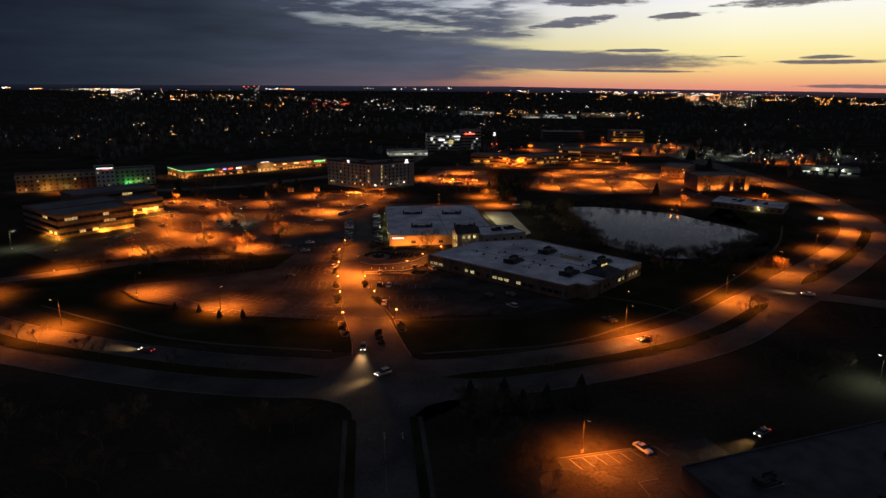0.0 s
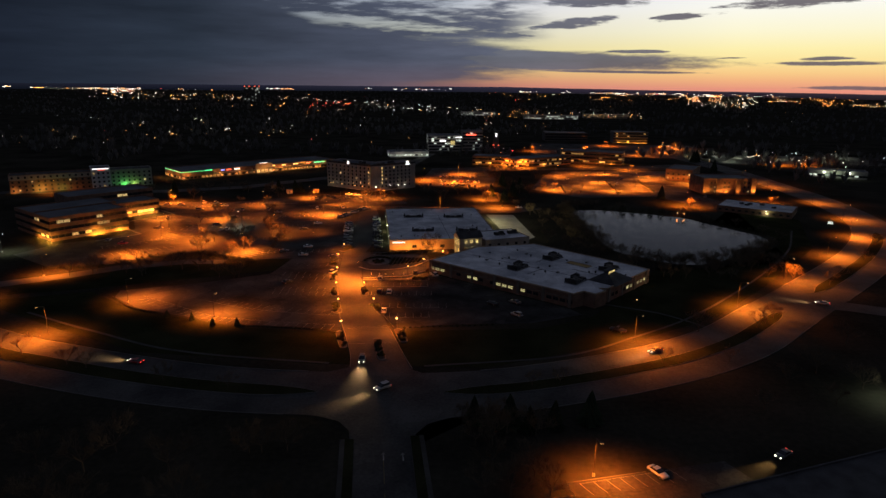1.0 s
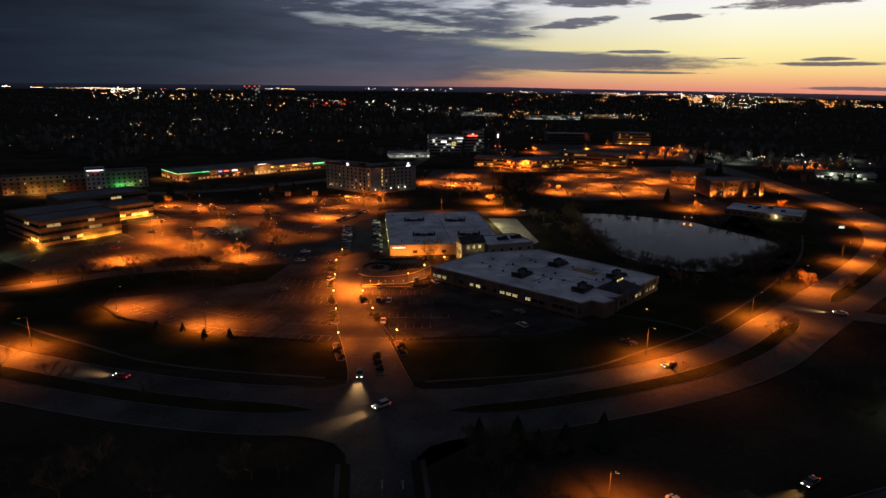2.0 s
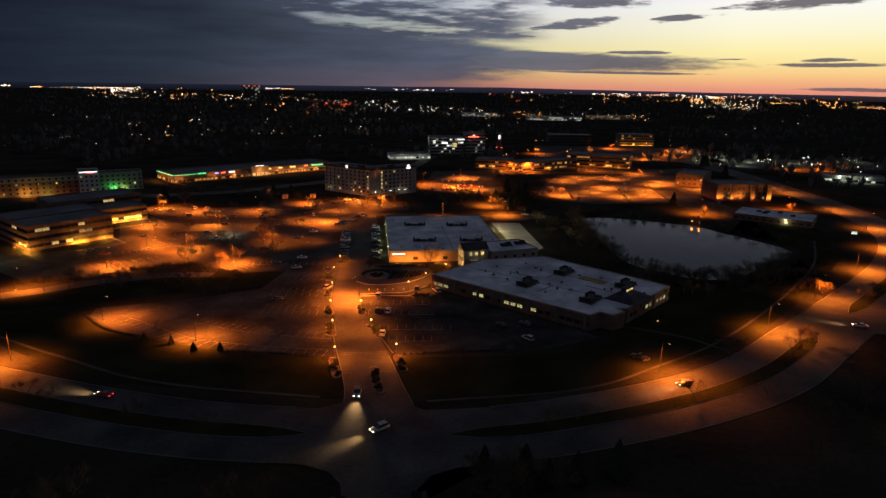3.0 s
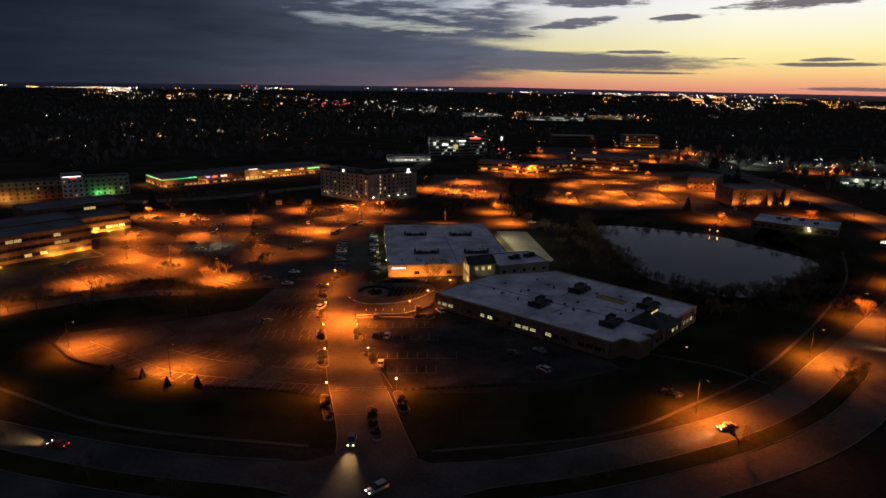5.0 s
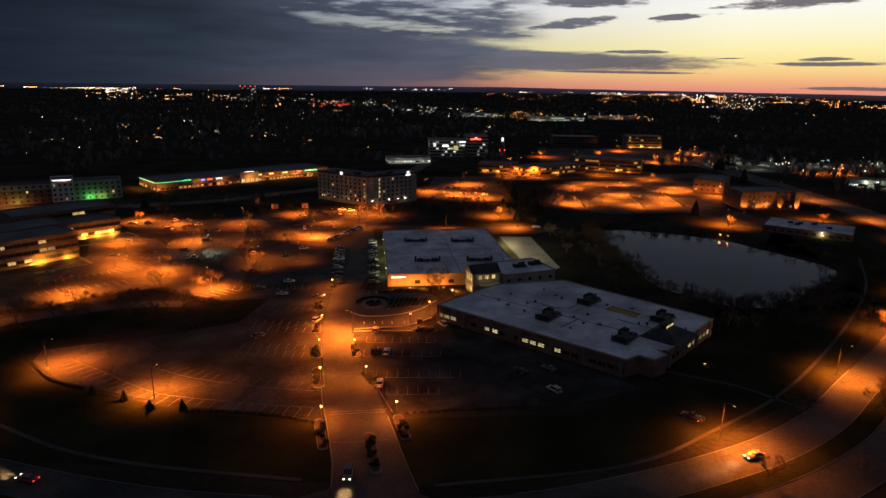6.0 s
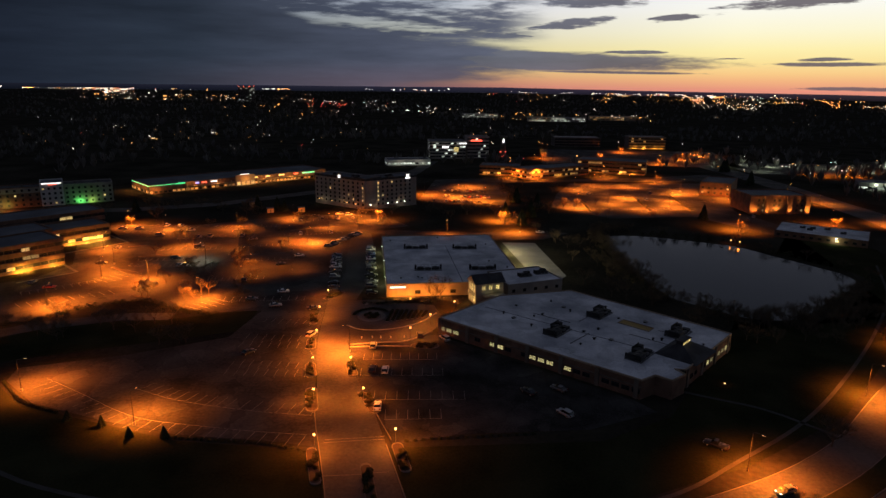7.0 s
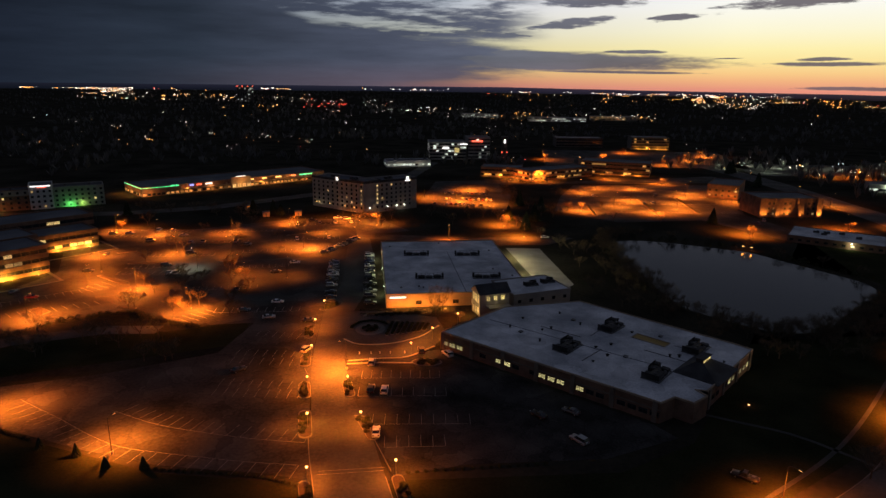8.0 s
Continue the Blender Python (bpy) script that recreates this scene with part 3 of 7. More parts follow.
sheet("road_access", [(-215, 236), (-190, 252), (-165, 268), (-147, 282), (-122, 292), (-104, 293), (-104, 286), (-120, 285), (-143, 275), (-160, 261), (-187, 244), (-212, 228)], 0.0, 0.05, "asphalt", "narrow access road to the offices", "road")
FOOT = smooth_line([(-150, 222), (-129.5, 211.4), (-113.6, 204), (-100, 197.4), (-89, 193), (-69.6, 188.5), (-36, 184.5)], 5.0)
setting(ribbon("pavement_2", FOOT, -0.55, 0.55, 0.0, 0.06, "worn_path"), "pale concrete footpath on the lawn", "path")
FOOT2 = smooth_line([(44, 246), (62.6, 236.8), (74.8, 230.7), (82, 223.5), (90, 214)], 4.0)
setting(ribbon("pavement_3", FOOT2, -0.55, 0.55, 0.0, 0.06, "worn_path"), "pale concrete footpath on the lawn", "path")
FOOT3 = smooth_line([(-8, 183.5), (34, 192), (60, 208), (84, 226), (110, 252), (140, 286), (170, 325), (195, 370)], 6.0)
setting(ribbon("pavement_4", FOOT3, -0.5, 0.5, 0.0, 0.06, "worn_path"), "pale concrete footpath along the ring road", "path")

LINE_MESH = {}


def stall_line(parent, x, y, ang, length, z=0.043, material="road_paint", width=0.10):
    key = (round(length, 1), material, width)
    if key not in LINE_MESH:
        LINE_MESH[key] = mesh_of(boxes((-length / 2, -width / 2, 0, length / 2, width / 2, 0.004)), "stall_line", material)
    return part("stall_line", LINE_MESH[key], None, parent, "", pose(x, y, z, 0, 0, ang))


def stall_row(parent, a, b, depth, step=2.75, spine=True, lean=90, width=0.10):
    """Stall lines from a to b, standing to the left of that line; with a spine line along it."""
    a, b = Vector(a), Vector(b)
    n = max(1, int((b - a).length / step))
    ang = math.degrees(math.atan2((b - a).y, (b - a).x))
    d = Vector((math.cos(radians(ang + lean)), math.sin(radians(ang + lean))))
    for k in range(n + 1):
        c = a.lerp(b, k / n) + d * depth / 2
        stall_line(parent, c.x, c.y, ang + lean, depth, width=width)
    if spine:
        c = a.lerp(b, 0.5)
        stall_line(parent, c.x, c.y, ang, (b - a).length, width=width)
    return [a.lerp(b, (k + 0.5) / n) + d * depth * 0.5 for k in range(n)], ang + lean


# left car park: rows that follow the ring
LOT_ARC = smooth_line([(-40, 214.6), (-52.4, 215.6), (-62.4, 217), (-72.5, 218.5), (-82, 220.5), (-91, 224.9), (-102, 231.7), (-118, 241)], 2.75)
for p, q in zip(LOT_ARC, LOT_ARC[1:]):
    a = math.degrees(math.atan2((q - p).y, (q - p).x))
    o = Vector((-(q - p).y, (q - p).x)).normalized()
    stall_line(lot_left, *(p + o * 2.5), a + 84, 5.0)
    stall_line(lot_left, *((p + q) / 2), a, (q - p).length)
ARC_TWO = smooth_line([(-40.5, 223.4), (-52.3, 224.6), (-63, 226.5), (-77.5, 230.1), (-92, 236.5)], 2.75)
for p, q in zip(ARC_TWO, ARC_TWO[1:]):
    a = math.degrees(math.atan2((q - p).y, (q - p).x))
    o = Vector((-(q - p).y, (q - p).x)).normalized()
    stall_line(lot_left, *(p - o * 2.5), a + 84, 5.0)
    stall_line(lot_left, *((p + q) / 2), a, (q - p).length)
for a, b in (((-47, 249), (-70, 249.5)), ((-48, 254), (-70, 255)), ((-51, 268.5), (-72, 269)), ((-52, 274), (-72, 275)), ((-53.5, 288), (-70, 290))):
    stall_row(lot_left, a, b, 4.8, 2.75, False)
for a, b in (((-26, 232), (-2, 233)), ((-22, 222), (-8, 223)), ((-31.5, 246), (-8, 247)), ((-32, 256.5), (-10, 257.5))):
    stall_row(lot_right, a, b, 4.8)
stall_row(lot_office, (-167, 300.0), (-141, 316.5), 6.0, 3.1, False, -72, 0.2)
stall_row(lot_office, (-173.5, 312.5), (-153.8, 329.2), 5.0, 2.75, True, -90, 0.16)
stall_row(lot_office, (-155, 331.5), (-147.5, 344.5), 10.0, 2.6, False, -90, 0.2)
stall_row(lot_office, (-104, 300.5), (-96, 309), 9.0, 2.5, False, -75, 0.18)
for a, b in (((-150, 350), (-120, 352)), ((-150, 378), (-120, 382)), ((-185, 415), (-160, 417)), ((-110, 330), (-85, 335)), ((-105, 360), (-80, 366)),
             ((-150, 358), (-128, 362)), ((-150, 402), (-112, 408)), ((-178, 430), (-150, 428)), ((-140, 448 - 18), (-104, 450 - 16)), ((-108, 388), (-74, 394)), ((-96, 412), (-66, 420)), ((-100, 448), (-60, 458)), ((-92, 306), (-62, 309))):
    stall_row(lot_office, a, b, 5.0, 2.75, True, 90, 0.17)
for a, b in (((26.6, 128.9), (47.0, 134.3)),):
    stall_row(lot_near, a, b, 4.2, 2.9, True, -74)
for line in ([(41.5, 133.4), (23.7, 128.9), (24.9, 124.8), (19.0, 123.8), (19.7, 118.5)], [(44.0, 122.0), (39.5, 120.8), (40.5, 116.2)]):
    setting(ribbon("kerb_11", [Vector(p) for p in line], -0.1, 0.1, 0.0, 0.17, "path_concrete"), "pale concrete kerb of the small car park", "kerb")
for y in (515, 535, 560, 585):
    stall_row(lot_hotel, (-20, y + 5), (22, y), 5.0, 2.75, True, 90, 0.18)
for y in (500, 530, 560, 590):
    stall_row(lot_far, (88, y), (185, y + 4), 5.0, 3.0, True, 90, 0.2)
for y in (95, 120, 132):
    stall_line(bpy.data.objects["road_side"], -12 - (y - 115) * 0.13, y, 97.5, 9.0, 0.056, "yellow_paint", 0.08)
for dx in (-1.5, 2.8):
    # turn arrows before the junction
    bm = boxes((-0.12, -1.6, 0, 0.12, 0.6, 0.004))
    prism(bm, [(-0.5, 0.6), (0.5, 0.6), (0, 1.6)], 0, 0.004)
    part("road_arrow", bm, "road_paint", bpy.data.objects["road_side"], "worn white arrow", pose(-13.4 + dx, 137.5, 0.057, 0, 0, 8))
for x, y, ang, n in ((-28.2, 212.2, 8, 14.0), (-28.2, 213.4, 8, 14.0), (-21.4, 200.1, 8, 5.0), (-28.6, 199.0, 6, 8.0)):
    stall_line(bpy.data.objects["road_driveway"], x, y, ang, n, 0.065)

# kerbed islands with planting
SHRUB_SPOTS = []


def island(name, poly, planted=True, kerb="path_concrete"):
    c = Vector((sum(p[0] for p in poly) / len(poly), sum(p[1] for p in poly) / len(poly)))
    bm = bmesh.new()
    prism(bm, poly, 0.0, 0.20)
    setting(part(name, bm, kerb), "kerbed traffic island beside the driveway", "island")
    bm = bmesh.new()
    prism(bm, [tuple(c + (Vector(p) - c) * 0.90) for p in poly], 0.10, 0.24)
    setting(part(name + "_bed", bm, "mulch"), "planted bed on the island", "planting bed")
    if planted:
        SHRUB_SPOTS.append((poly, c))


def capsule(x0, y0, x1, y1, r, n=5):
    """A rounded long island from one end to the other."""
    a, b = Vector((x0, y0)), Vector((x1, y1))
    t = (b - a).normalized()
    base = math.atan2(t.y, t.x)
    out = []
    for p, s in ((b, -90), (a, 90)):
        for k in range(n + 1):
            w = base + radians(s + 180 * k / n)
            out.append((p.x + r * math.cos(w), p.y + r * math.sin(w)))
    return out


island("island", capsule(-41.0, 226.5, -43.4, 236.5, 1.6))
island("island_2", capsule(-45.4, 245.5, -47.0, 252, 1.6))
island("island_3", capsule(-49.6, 264.5, -50.6, 270, 1.5))
island("island_4", capsule(-33.6, 246.5, -35.6, 253.5, 1.4))
island("island_5", [(-31, 236), (-27, 235.5), (-23.6, 226), (-24.6, 224.6), (-26, 225)])
island("island_6", capsule(-33.8, 196.5, -37.2, 208, 1.2))
island("island_7", capsule(-18.0, 210.5, -15.4, 201.5, 1.3))
island("island_8", capsule(-20.7, 188, -24.2, 202.3, 1.2))
island("island_9", capsule(-53.2, 285, -54.5, 294, 1.3))
island("island_10", capsule(-53.5, 311, -49.0, 318, 1.4))
for x0, y0, x1, y1 in ((-152, 366, -138, 368), (-112, 372, -84, 380), (-155.5, 347.5, -138, 336), (-128.5, 310.5, -122, 309), (-166, 384, -160, 387.5), (-95, 425, -72, 440), (-134, 405, -122, 407)):
    island("island_15", capsule(x0, y0, x1, y1, 1.0), False)
island("island_16", [(-158.5, 306.3), (-156, 308.6), (-149.6, 304.4), (-150.9, 300.2)], False)
for x0, y0, x1, y1 in ((87.6, 521, 85.7, 489), (131, 553, 126.8, 494), (160, 556, 156, 500)):
    island("island_17", capsule(x0, y0, x1, y1, 1.3), False)
for line in ([(-184.5, 355.5), (-167.2, 340.3), (-182.5, 323.8)], [(-188, 407), (-171.2, 392.5), (-191.5, 368.5)]):
    path = [Vector(p) for p in line]
    setting(ribbon("pavement_6", path, -0.7, 0.7, 0.0, 0.16, "path_concrete"), "pale concrete pavement before the brick office", "pavement")
# entrance loop with its round bed
island("island_11", blob(-34.0, 293.0, 3.1, 3.4, 20))
bm = bmesh.new()
ring_a, ring_b = blob(-34.0, 293.0, 3.3, 3.6, 28), blob(-34.0, 293.0, 5.0, 5.6, 28)
for k in range(28):
    prism(bm, [ring_a[k], ring_b[k], ring_b[(k + 1) % 28], ring_a[(k + 1) % 28]], 0.0, 0.11)
setting(part("pavement_5", bm, "path_concrete"), "pale paved ring round the entrance bed", "paving")
HEDGES = []
for k in range(8):
    # short hedge rows fanning out beside the ring
    u = k / 7
    a, b = Vector((-28.0 + 12.0 * u, 287.6 + 4.6 * u)), Vector((-27.0 + 12.5 * u, 299.5 - 1.0 * u))
    island("island_12", capsule(a.x, a.y, b.x, b.y, 0.55, 3), False)
    HEDGES.append((a, b))
for k in range(12):
    w = radians(35 + k * 12)
    HEDGES.append((Vector((-34 + 6.4 * math.cos(w), 293 + 7.0 * math.sin(w))), Vector((-34 + 6.4 * math.cos(w + 0.2), 293 + 7.0 * math.sin(w + 0.2)))))
island("island_13", [(-38, 304), (-14, 308), (-14, 311), (-38, 307)])
island("island_14", blob(-14.0, 267.5, 4.6, 2.6, 16))
sheet("entrance_drive", [(-41, 272), (-37.5, 268.5), (-20, 271.5), (-12, 280), (-8, 290), (-12, 305), (-30, 311), (-42, 310)], 0.0, 0.066, "asphalt", "paved entrance loop", "road")
for line, nm in ((smooth_line([(-41.5, 284), (-36, 280), (-26, 281), (-17, 287), (-11, 297)], 2.0), "kerb_4"), (smooth_line([(-37.5, 267.6), (-28, 269.6), (-20, 271.2), (-12, 279.5)], 2.0), "kerb_5"),
                 (smooth_line([(-37.5, 265.4), (-28, 266.6), (-18, 266.8)], 2.0), "kerb_6")):
    setting(ribbon(nm, line, -0.25, 0.25, 0.0, 0.22, "concrete"), "pale curved concrete kerb at the entrance", "kerb")
for k, x in enumerate((-34.8, -31.3, -28.6, -25.4, -21.0)):
    bm = bmesh.new()
    tube(bm, (0, 0, 0), (0, 0, 0.62), 0.18, 0.18, 10)
    tube(bm, (0, 0, 0.62), (0, 0, 0.74), 0.18, 0.08, 10)
    b = part("bollard", bm, "white_wall", None, "", pose(x, 272.7 + k * 0.25, 0.066))
    tagged(b, "short white bollard at the entrance kerb", "bollard", "entrance bollards")


# ---- lamps ----
def point_light(parent, loc, power, colour=SODIUM, radius=0.25):
    d = bpy.data.lights.new("lamp_light", "POINT")
    d.energy, d.color, d.shadow_soft_size = power, colour, radius
    ob = new("lamp_light", d)
    ob.parent = parent
    ob.location = loc
    return ob


SOD = 1.9


def down_light(parent, loc, power, colour=SODIUM, cone=144.0, tilt=0.0, blend=1.0):
    """The light of a shaded lamp head, which shines down in a wide cone."""
    d = bpy.data.lights.new("lamp_light", "SPOT")
    d.energy, d.color, d.shadow_soft_size = power, colour, 0.2
    d.spot_size, d.spot_blend = radians(cone), blend
    ob = new("lamp_light", d)
    ob.parent = parent
    ob.location = loc
    ob.rotation_euler = (0, -radians(tilt), 0)
    return ob


def build_globe_lamp():
    t = thing("post_lamp", "short black post lamp with a glowing globe", "lamp", "driveway post lamps")
    bm = bmesh.new()
    tube(bm, (0, 0, 0), (0, 0, 0.3), 0.16, 0.12, 10)
    tube(bm, (0, 0, 0.3), (0, 0, 3.35), 0.065, 0.05, 8)
    part("post", bm, "steel", t)
    bm = bmesh.new()
    tube(bm, (0, 0, 3.35), (0, 0, 3.5), 0.13, 0.2, 10)
    part("collar", bm, "steel", t)
    bm = bmesh.new()
    bmesh.ops.create_icosphere(bm, subdivisions=2, radius=0.30, matrix=Matrix.Translation((0, 0, 3.82)))
    part("globe", bm, "globe_glass", t, "glowing amber globe").visible_shadow = False
    bm = bmesh.new()
    tube(bm, (0, 0, 4.16), (0, 0, 4.26), 0.2, 0.06, 10)
    part("cap", bm, "steel", t)
    return t


globe = build_globe_lamp()
GLOBES = [(-36.5, 208.3), (-41.2, 229.9), (-45.5, 249.2), (-48.8, 269.9), (-52.2, 291.4), (-52.7, 309.8), (-18.4, 211.4), (-28.5, 231.0), (-34.6, 249.6), (-19.0, 272.9), (-12.8, 285.3), (-4.5, 299.0)]
globe.location = (*GLOBES[0], 0.1)
globes = [globe] + [copy_thing(globe, pose(x, y, 0.1)) for x, y in GLOBES[1:]]
bank_lamps = [copy_thing(globe, pose(x, y, 0.3)) for x, y in ((142.2, 407.0), (145.6, 404.6))]
for k, o in enumerate(globes):
    # the last one stands close to walls and is weaker
    down_light(o, (0, 0, 3.95), (4500, 4500, 3200)[max(0, k - 9)] * (1.05 if k in (0, 6) else 1.0) * SOD, SODIUM, 177.0 if k in (0, 6) else 169.0, 0.0, 0.15 if k in (0, 6) else 0.45)
for o in bank_lamps:
    tagged(o, "low glowing lamp on the pond's bank", "lamp", "pond bank lamps")
    o.scale = (1.0, 1.0, 0.5)
    point_light(o, (0, 0, 3.82), 120 * SOD, SODIUM, 0.36)


def build_lot_lamp(height, glass, label, group):
    t = thing("lot_lamp", label, "lamp", group)
    bm = bmesh.new()
    tube(bm, (0, 0, 0), (0, 0, 0.7), 0.3, 0.28, 10)
    part("base", bm, "concrete", t, "round concrete base")
    bm = bmesh.new()
    tube(bm, (0, 0, 0.7), (0, 0, height), 0.11, 0.07, 8)
    part("pole", bm, "pole_metal", t)
    bm = bmesh.new()
    add_box(bm, -0.05, -0.05, height - 0.12, 1.7, 0.05, height - 0.02)
    part("arm", bm, "pole_metal", t)
    bm = bmesh.new()
    add_box(bm, 1.5, -0.32, height - 0.06, 2.3, 0.32, height + 0.16)
    bmesh.ops.bevel(bm, geom=bm.edges[:], offset=0.05, segments=1, affect="EDGES")
    h = part("head", bm, "pole_metal", t)
    bm = bmesh.new()
    add_box(bm, 1.58, -0.26, height - 0.12, 2.22, 0.26, height - 0.05)
    part("lens", bm, glass, h, "glowing lens").visible_shadow = False
    return t


def place_lamps(proto, spots, height, power, colour):
    made = [proto] + [copy_thing(proto, pose(x, y, 0.03, 0, 0, rz)) for x, y, rz, f in spots[1:]]
    for o, (x, y, rz, f) in zip(made, spots):
        o.matrix_basis = pose(x, y, 0.03, 0, 0, rz)
        down_light(o, (1.9, 0, height - 0.3), power * f * SOD * (0.9 if y < 280 else 1.35 if y < 470 else 1.15), colour, 166.0 if 255 < y < 280 and x > -60 else 150.0 if y < 280 else 152.0 if y < 470 else 161.0, 9.0, 0.95)


lot_lamp = build_lot_lamp(9.0, "sodium_glass", "tall car park lamp with a glowing sodium head", "car park lamps")
place_lamps(lot_lamp, [(-82.0, 217.6, 80, 1.5), (-120.0, 233.5, 40, 1.2), (-37.0, 262.0, 190, 2.0), (-153, 297, 60, 1.7), (-132.0, 331.5, 270, 2.2), (-101.5, 309.5, 270, 1.6), (-157.7, 353, 200, 0.8), (-139, 386, 270, 1.0),
                       (-127, 430, 270, 0.9), (-101, 452, 90, 1.2), (-80, 396, 0, 1.6), (-92, 340, 90, 0.3), (-191, 430, 0, 1.2), (-171, 264, 60, 1.2), (-72, 466, 90, 0.9), (-50, 452, 90, 0.9), (-58, 424, 0, 0.35),
                       (30.0, 131.6, -70, 0.95), (24, 454, 90, 1.6), (33, 428, 180, 1.2), (-100, 352, 30, 0.2), (-112, 385, 200, 0.25), (-76, 348, 90, 0.15), (-176, 378, 0, 1.2), (-152, 332, 90, 1.0), (-62, 446, 90, 0.5), (-165, 420, 0, 1.0), (-8, 418, 270, 0.9), (-89.9, 396.7, 90, 0.7), (-75.1, 428.8, 90, 0.7), (-67.0, 470.0, 270, 0.45)], 9.0, 29000, SODIUM)
far_lamp = build_lot_lamp(10.0, "far_glass", "tall car park lamp on a far office car park", "far car park lamps")
place_lamps(far_lamp, [(-3, 537, 0, 2.3), (-26, 548, 0, 1.5), (18, 520, 90, 1.9), (5, 585, 0, 2.2), (79, 503, 60, 2.2), (122, 541, 90, 2.2), (126, 500, 90, 2.0), (169, 562, 90, 2.0), (160, 438, 90, 1.6),
                       (176, 578, 0, 1.4), (224, 453, 120, 1.0), (92, 580, 0, 1.4), (140, 596, 90, 1.6), (-286, 456, 90, 0.3), (70, 632, 90, 1.4), (170, 625, 90, 1.6), (250, 560, 0, 1.5), (105, 520, 0, 1.2), (150, 535, 0, 1.4), (145, 512, 0, 1.6), (110, 600, 0, 1.2), (200, 545, 180, 1.2), (130, 655, 0, 1.5), (45, 640, 0, 1.2), (215, 760, 0, 2.4), (160, 800, 0, 2.0), (255, 800, 0, 2.4), (290, 850, 0, 2.0), (95, 800, 0, 1.5), (205, 880, 0, 2.0)], 10.0, 33000, SODIUM)


def up_light(parent, loc, power, colour=SODIUM, cone=64.0):
    """A ground floodlight that shines up a wall."""
    ob = down_light(parent, loc, power, colour, cone)
    ob.rotation_euler = (radians(176), 0, 0)
    return ob


def build_road_lamp(height):
    t = thing("street_lamp", "tall street lamp with a curved arm and sodium head", "street lamp", "ring road lamps")
    bm = bmesh.new()
    tube(bm, (0, 0, 0), (0, 0, 0.5), 0.2, 0.17, 8)
    tube(bm, (0, 0, 0.5), (0, 0, height - 0.8), 0.11, 0.07, 8)
    part("pole", bm, "pole_metal", t)
    bm = bmesh.new()
    last = Vector((0, 0, height - 0.85))
    for k in range(1, 6):
        a = radians(90 * k / 5)
        p = Vector((2.2 * (1 - math.cos(a)), 0, height - 0.85 + 0.85 * math.sin(a)))
        tube(bm, last, p, 0.055, 0.05, 6)
        last = p
    part("arm", bm, "pole_metal", t)
    bm = bmesh.new()
    add_box(bm, 2.0, -0.2, height - 0.05, 2.9, 0.2, height + 0.15)
    bmesh.ops.bevel(bm, geom=bm.edges[:], offset=0.06, segments=1, affect="EDGES")
    h = part("head", bm, "pole_metal", t)
    bm = bmesh.new()
    add_box(bm, 2.2, -0.15, height - 0.1, 2.8, 0.15, height - 0.04)
    part("lens", bm, "sodium_glass", h, "glowing lens").visible_shadow = False
    return t


white_lamp = build_lot_lamp(9.0, "white_lamp", "tall car park lamp with a white head", "white car park lamps")
place_lamps(white_lamp, [(268, 737, 0, 0.8), (308, 766, 0, 1.0), (332, 745, 90, 1.0), (362, 734, 90, 1.0), (390, 737, 90, 1.2), (440, 758, 90, 1.2), (452, 748, 90, 1.0), (300, 712, 0, 0.6), (412, 712, 0, 0.8), (119, 167, 200, 0.3), (-214, 300, 0, 0.25), (-119.4, 361.4, 180, 0.4)],
            9.0, 6500, (0.85, 1.0, 0.72))
place_lamps(copy_thing(far_lamp, pose(340, 684, 0)), [(340, 684, 0, 1.0), (369, 681, 0, 1.0)], 10.0, 1000, SODIUM)
road_lamp = build_road_lamp(10.0)
ROAD_LAMPS = [(58.5, 203.1, -62, 1.2), (106.5, 238.5, -48, 1.25), (142, 274, -45, 1.0), (183, 314, -42, 1.3), (219, 356, -32, 1.4), (243, 402, -10, 1.2), (256, 460, 0, 0.9), (258, 530, 0, 0.8),
              (-130.3, 202.5, -115, 1.3), (-176, 232, -130, 1.2), (-222, 272, -135, 1.0)]
road_lamps = [road_lamp] + [copy_thing(road_lamp, pose(x, y, 0.03, 0, 0, rz)) for x, y, rz, f in ROAD_LAMPS[1:]]
for o, (x, y, rz, f) in zip(road_lamps, ROAD_LAMPS):
    o.matrix_basis = pose(x, y, 0.03, 0, 0, rz)
    down_light(o, (2.5, 0, 9.7), 35500 * f * SOD, SODIUM, 154.0, 10.0, 0.95)


# ---- buildings ----
WINDOWS = {}


def window_meshes(w, h, pane):
    key = (round(w, 2), round(h, 2), pane)
    if key not in WINDOWS:
        b = 0.09
        fr = boxes((-w / 2, -0.07, 0, -w / 2 + b, 0, h), (w / 2 - b, -0.07, 0, w / 2, 0, h), (-w / 2 + b, -0.07, 0, w / 2 - b, 0, b), (-w / 2 + b, -0.07, h - b, w / 2 - b, 0, h))
        if w > 1.45:
            add_box(fr, -0.04, -0.06, b, 0.04, 0, h - b)
            add_box(fr, -w / 2 + b, -0.06, h * 0.68, -0.04, 0, h * 0.68 + 0.07)
            add_box(fr, 0.04, -0.06, h * 0.68, w / 2 - b, 0, h * 0.68 + 0.07)
        WINDOWS[key] = (mesh_of(fr, "window", "frame_dark"), mesh_of(boxes((-w / 2 + b, -0.035, b, w / 2 - b, -0.005, h - b)), "pane", pane))
    return WINDOWS[key]


